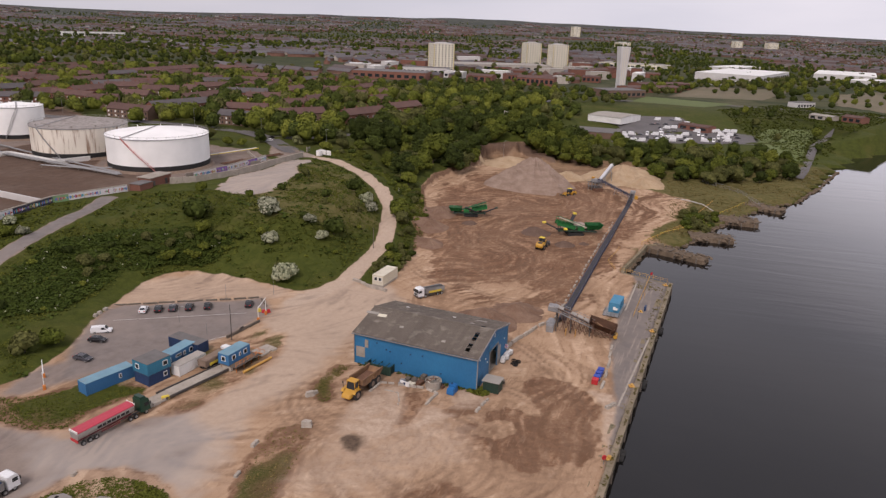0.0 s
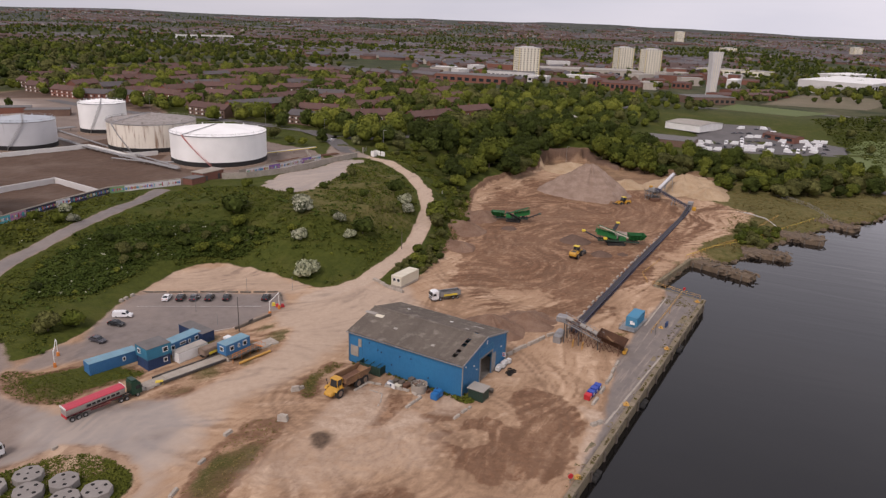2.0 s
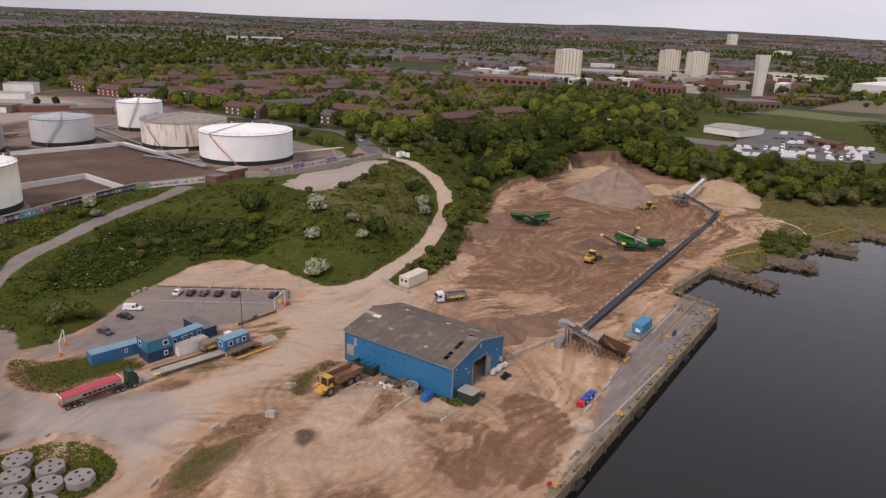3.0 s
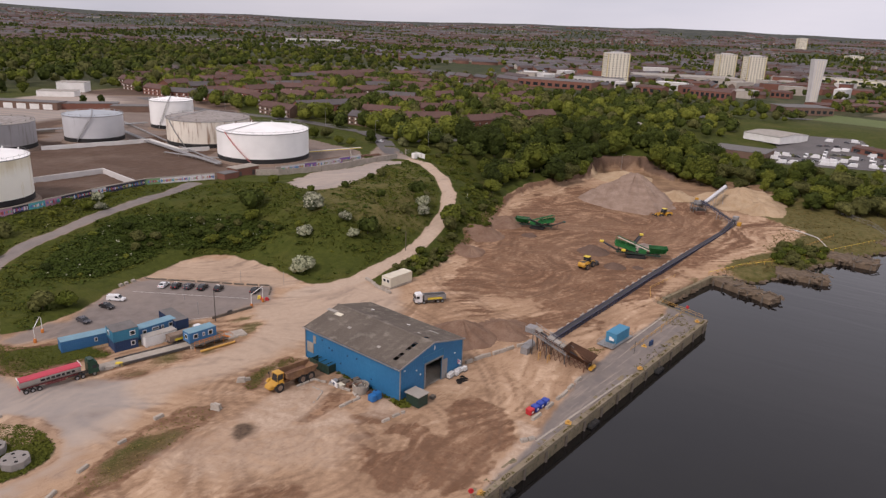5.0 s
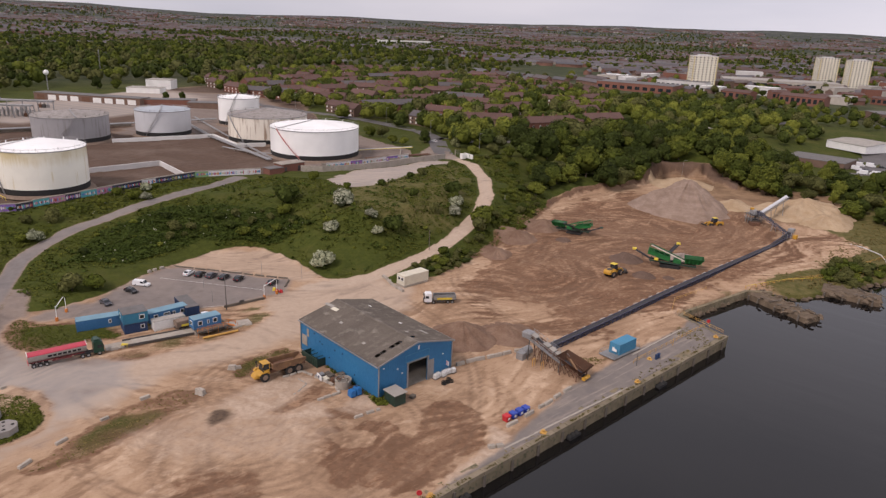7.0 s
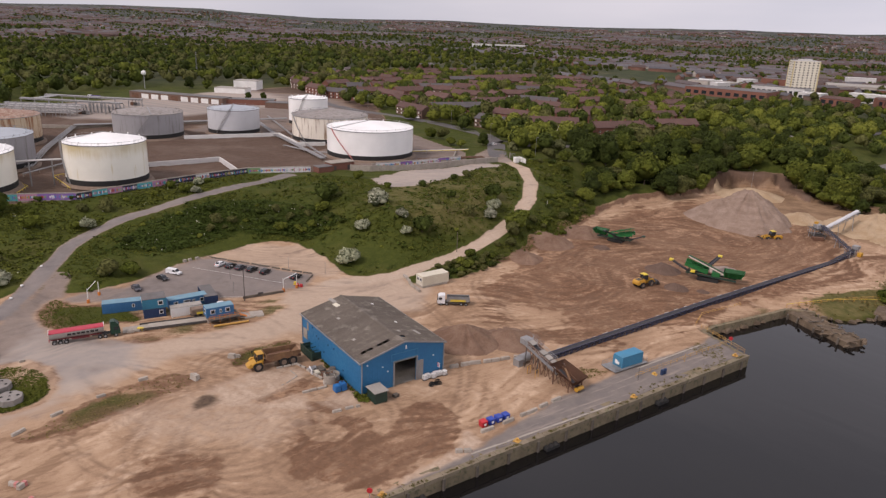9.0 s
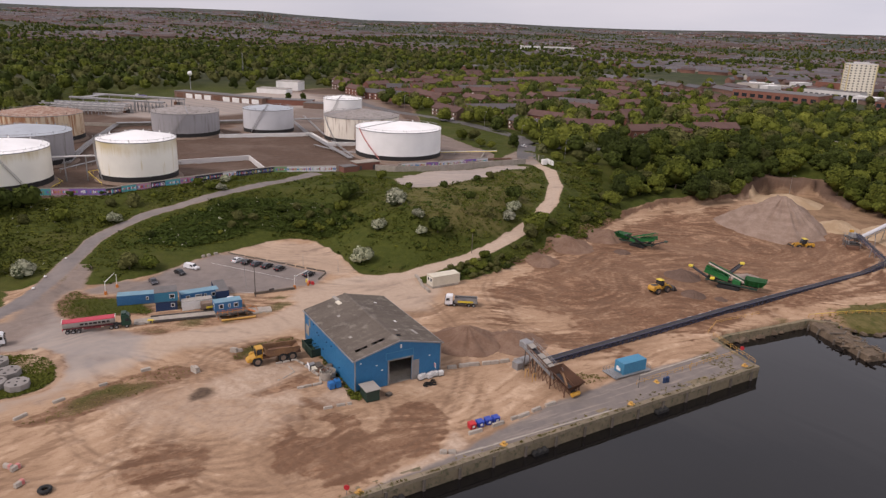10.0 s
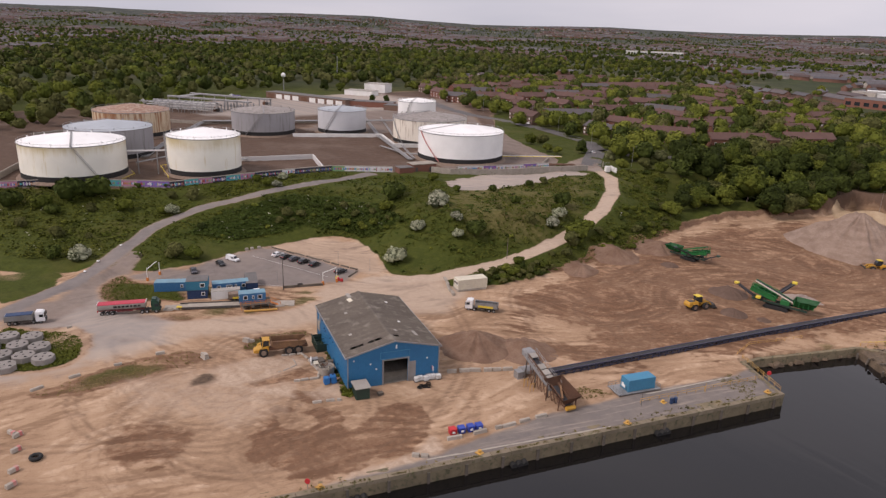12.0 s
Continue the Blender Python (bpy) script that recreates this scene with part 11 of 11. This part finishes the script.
def pipe_run(line, n, gap, r, z, label, material="steel", racks=True):
    t = thing("pipe_run", pose(0, 0, 0), label, "pipes", "pipe runs of the depot")
    for i in range(n):
        bm = bmesh.new()
        for a, b in zip(line, line[1:]):
            d = (Vector(b) - Vector(a)).normalized()
            o = Vector((d.y, -d.x)) * (i - (n - 1) / 2) * gap
            rod(bm, (a[0] + o.x, a[1] + o.y, z), (b[0] + o.x, b[1] + o.y, z), r, seg=8)
        part("pipe", bm, material, t)
    if racks:
        for a, b in zip(line, line[1:]):
            L = math.dist(a, b)
            for k in range(max(1, int(L / 9)) + 1):
                f = min(1, k * 9 / L)
                x, y = a[0] + (b[0] - a[0]) * f, a[1] + (b[1] - a[1]) * f
                bm = bmesh.new()
                box(bm, (0, 0, -0.5 * (z - 12.4) - r), (0.25, 0.25, z - 12.4))
                box(bm, (0, 0, -r - 0.05), (n * gap + 0.3, 0.25, 0.12))
                part("pipe_rest", bm, "concrete", t, m=pose(x, y, z, 0, 0, facing(a, b)))


pipe_run([(-266, 365), (-200, 322), (-132, 286)], 3, 0.9, 0.28, 13.4, "three grey pipes on low rests across the depot")
pipe_run([(-262, 376), (-196, 330), (-134, 290)], 2, 0.8, 0.22, 13.3, "two pale pipes beside the larger run")
pipe_run([(-207, 186), (-246, 216), (-300, 262)], 4, 0.9, 0.26, 13.6, "four grey pipes on a raised rack between tanks")
pipe_run([(-196, 178), (-205, 200), (-176, 222)], 2, 0.8, 0.2, 13.5, "pale pipes running past the tanks")
pipe_run([(-300, 262), (-262, 330), (-240, 372)], 5, 0.9, 0.26, 14.2, "bundle of grey pipes behind the tanks")
pipe_run([(-172, 300), (-150, 296), (-140, 300)], 2, 0.8, 0.2, 13.3, "pale pipes to the white tank")
pipe_run([(-112, 330), (-92, 356)], 1, 1.0, 0.16, 13.6, "thin yellow pipe on rests inside the wall", "lemon")
pipe_run([(-113.5, 331.5), (-93.5, 358)], 2, 0.7, 0.2, 13.4, "pale pipes inside the boundary wall", "pale_conc")
for k in range(6):
    rr = random.Random(k)
    st = thing("pipe_stack", pose(-96 + k * 3.2, 322 + k * 4.6, 12.1, 0, 0, -35), "stack of old rusty pipe lengths", "pipes", "old pipe stacks")
    for j in range(5):
        bm = bmesh.new()
        beam(bm, (-3 + j * 0.7, -4, 0.3), (-3 + j * 0.7 + rr.uniform(-1, 1), 4, 0.4), 0.3, 0.3)
        part("pipe_length", bm, "rust", st)


def gantry():
    t = thing("loading_gantry", pose(-372, 312, 12, 0, 0, 25), "grey steel lorry loading gantry with pipework", "gantry")
    for sx in range(8):
        for sy in (-14, 14):
            bm = bmesh.new()
            box(bm, (-35 + sx * 10, sy, 3.6), (0.45, 0.45, 7.2))
            part("column", bm, "steel", t)
    for sy in (-14, -11, 11, 14):
        bm = bmesh.new()
        box(bm, (0, sy, 7.2), (72, 0.5, 0.6))
        part("beam", bm, "steel", t)
    for sy in (-12.5, 12.5):
        for k in range(4):
            bm = bmesh.new()
            rod(bm, (-36, sy - 1 + k * 0.7, 7.8), (36, sy - 1 + k * 0.7, 7.8), 0.25, seg=8)
            part("pipe", bm, "steel", t)
    for k in range(9):
        for s in range(3):
            bm = bmesh.new()
            x = 8 + k * 2.8
            rod(bm, (x, -9 + s * 4, 0), (x, -9 + s * 4, 4.5 + (k * 7 + s) % 3), 0.35, seg=8)
            box(bm, (x, -9 + s * 4, 3.0), (1.6, 1.0, 0.3))
            part("riser", bm, "steel", t)
    bm = bmesh.new()
    box(bm, (-28, 0, 7.4), (6, 28, 0.4))
    part("cross_deck", bm, "steel", t)


gantry()


def pipe_maze():
    """Stacked loops of pipe on a steel frame."""
    t = thing("pipework_frame", pose(-372, 279, 12, 0, 0, 33), "dense grey pipework stacked on a steel frame", "pipework")
    for sx in range(7):
        for sy in (-9, 0, 9):
            bm = bmesh.new()
            box(bm, (-27 + sx * 9, sy, 3.0), (0.35, 0.35, 6.0))
            part("post", bm, "steel", t)
    for z in (2.4, 4.4, 6.0):
        for k in range(6):
            bm = bmesh.new()
            y = -8.4 + k * 3.3 + 0.4 * (z > 3)
            rod(bm, (-29, y, z), (29, y, z), 0.3 if k % 2 else 0.2, seg=8)
            part("pipe", bm, "steel" if k % 3 else "pale_conc", t)
    for k in range(12):
        bm = bmesh.new()
        x = -26 + k * 4.7
        rod(bm, (x, -9.4, 6.2), (x, 9.4, 6.2), 0.22, seg=8)
        rod(bm, (x, -9.4, 0), (x, -9.4, 6.2), 0.22, seg=8)
        rod(bm, (x, 9.4, 0.5), (x, 9.4, 6.2), 0.22, seg=8)
        part("pipe_loop", bm, "steel", t)


pipe_maze()
for x, y, rz, lab in ((-352, 300, 40, "parked pump skid on the depot yard"), (-340, 318, 50, "parked pump skid beside the gantry"), (-372, 352, 30, "parked pump skid on concrete")):
    t = thing("pump_skid", pose(x, y, 12, 0, 0, rz), lab, "pump", "pump skids")
    for k in range(3):
        bm = bmesh.new()
        box(bm, (-2.4 + k * 2.4, 0, 1.2), (1.8, 2.2, 2.2), 5 * k)
        rod(bm, (-2.4 + k * 2.4, 0, 2.2), (-2.4 + k * 2.4, 0.4, 3.8), 0.3)
        part("pump", bm, ("rust", "dark_steel", "steel")[k], t)
tipper(-436, 360, 120, "paint_white", "purple", "white-cabbed tank lorry with purple body at the depot")
for x, y, L, d, h, ang, wl, rf, lab in ((-380, 397, 88, 12, 5.0, 13, "brick_brown", "felt", "long low depot workshop with pale roller doors"), (-330, 418, 46, 12, 4.2, 35, "brick_red", "felt", "low brick depot office"), (-402, 470, 28, 14, 4.5, 25, "white", "roof_pale", "white-walled depot warehouse with pale roof"), (-420, 505, 22, 16, 8, 25, "white", "roof_pale", "tall white depot building"), (-295, 425, 26, 12, 4.0, 30, "brick_brown", "felt", "small brown brick depot building")):
    t = flat_block("depot_shed", x, y, L, d, h, ang, wl, rf, lab, z=12.0)
    if L > 60:
        for k in range(9):
            bm = bmesh.new()
            box(bm, (-38 + k * 9.4, -6.06, 2.1), (6.6, 0.16, 3.6))
            part("roller_door", bm, "white" if k not in (0, 4) else "rust", t)
m0 = thing("radio_mast", pose(-560, 560, 12), "thin grey lattice mast behind the depot", "mast")
bm = bmesh.new()
for a in range(3):
    x, y = 0.8 * math.cos(a * 2.09), 0.8 * math.sin(a * 2.09)
    rod(bm, (x, y, 0), (x * 0.4, y * 0.4, 26), 0.14)
for k in range(13):
    rod(bm, (0.7, 0, k * 2), (-0.4, 0.6, k * 2 + 2), 0.08)
    rod(bm, (-0.4, 0.6, k * 2), (-0.4, -0.6, k * 2 + 2), 0.08)
part("lattice", bm, "steel", m0)
dm = thing("radar_dome", pose(-470, 430, 12), "small white round dome on a stalk", "dome")
bm = bmesh.new()
rod(bm, (0, 0, 0), (0, 0, 13), 0.4)
part("stalk", bm, "steel", dm)
bm = bmesh.new()
bmesh.ops.create_icosphere(bm, subdivisions=2, radius=2.2, matrix=Matrix.Translation((0, 0, 14)))
part("dome", bm, "white", dm, smooth=True)
# gate with its boards
gt = thing("site_gate", pose(-64.0, 355.0, 12, 0, 0, -35), "open site gate with white boards and grey posts", "gate")
for x in (-4.5, 4.5):
    bm = bmesh.new()
    box(bm, (x, 0, 1.4), (0.5, 0.5, 2.8))
    part("gate_post", bm, "concrete", gt)
for x, w in ((7.0, 3.6), (10.8, 3.0)):
    bm = bmesh.new()
    box(bm, (x, 0, 1.6), (w, 0.15, 2.4))
    part("board", bm, "white", gt)
bm = bmesh.new()
for k in range(9):
    rod(bm, (-4.5 - 0.2 * k, 0.5 * k, 0.2), (-4.5 - 0.2 * k, 0.5 * k, 2.2), 0.05, seg=5)
for z in (0.3, 2.2):
    rod(bm, (-4.5, 0, z), (-6.1, 4.0, z), 0.06, seg=5)
part("gate_leaf", bm, "steel", gt)
bm = bmesh.new()
box(bm, (6.4, -2.2, 1.3), (2.2, 2.2, 2.6))
bevel(bm, 0.05)
part("gate_cabin", bm, "white", gt)
car(-94, 388, 60, "paint_white", "small white car on the public road", 4.2)
car(-190, 452, 62, "paint_white", "white car on the public road", 4.2)


def yellow_rail(line, label):
    t = thing("safety_rail", pose(0, 0, 0), label, "rail", "yellow depot rails")
    for p, q in zip(line, line[1:]):
        n = max(1, round(math.dist(p, q) / 3))
        for k in range(n + 1):
            f = k / n
            bm = bmesh.new()
            rod(bm, (p[0] + (q[0] - p[0]) * f, p[1] + (q[1] - p[1]) * f, 12.0), (p[0] + (q[0] - p[0]) * f, p[1] + (q[1] - p[1]) * f, 13.1), 0.07, seg=5)
            part("post", bm, "lemon", t)
        bm = bmesh.new()
        rod(bm, (*p, 13.1), (*q, 13.1), 0.12, seg=6)
        part("rail", bm, "lemon", t)


yellow_rail([(-168.3, 160.9), (-176, 169), (-186, 170.5)], "yellow pipe rail beside the white tank")
yellow_rail([(-162.4, 177.4), (-186, 184.5), (-186.5, 189.2)], "yellow pipe rail between the tanks")
# pipe bridge between two tanks
t = thing("pipe_bridge", pose(0, 0, 0), "pale pipes bridging from tank to tank", "pipe bridge")
for o in (-0.5, 0.5):
    bm = bmesh.new()
    rod(bm, (-180.6 + o, 168.0, 22.0), (-172.6 + o, 182.2, 22.0), 0.3, seg=8)
    part("pipe", bm, "pale_conc", t)
for x, y in ((-178.5, 171.8), (-174.7, 178.5)):
    bm = bmesh.new()
    box(bm, (x, y, 17.0), (0.4, 0.4, 10.2))
    part("post", bm, "steel", t)
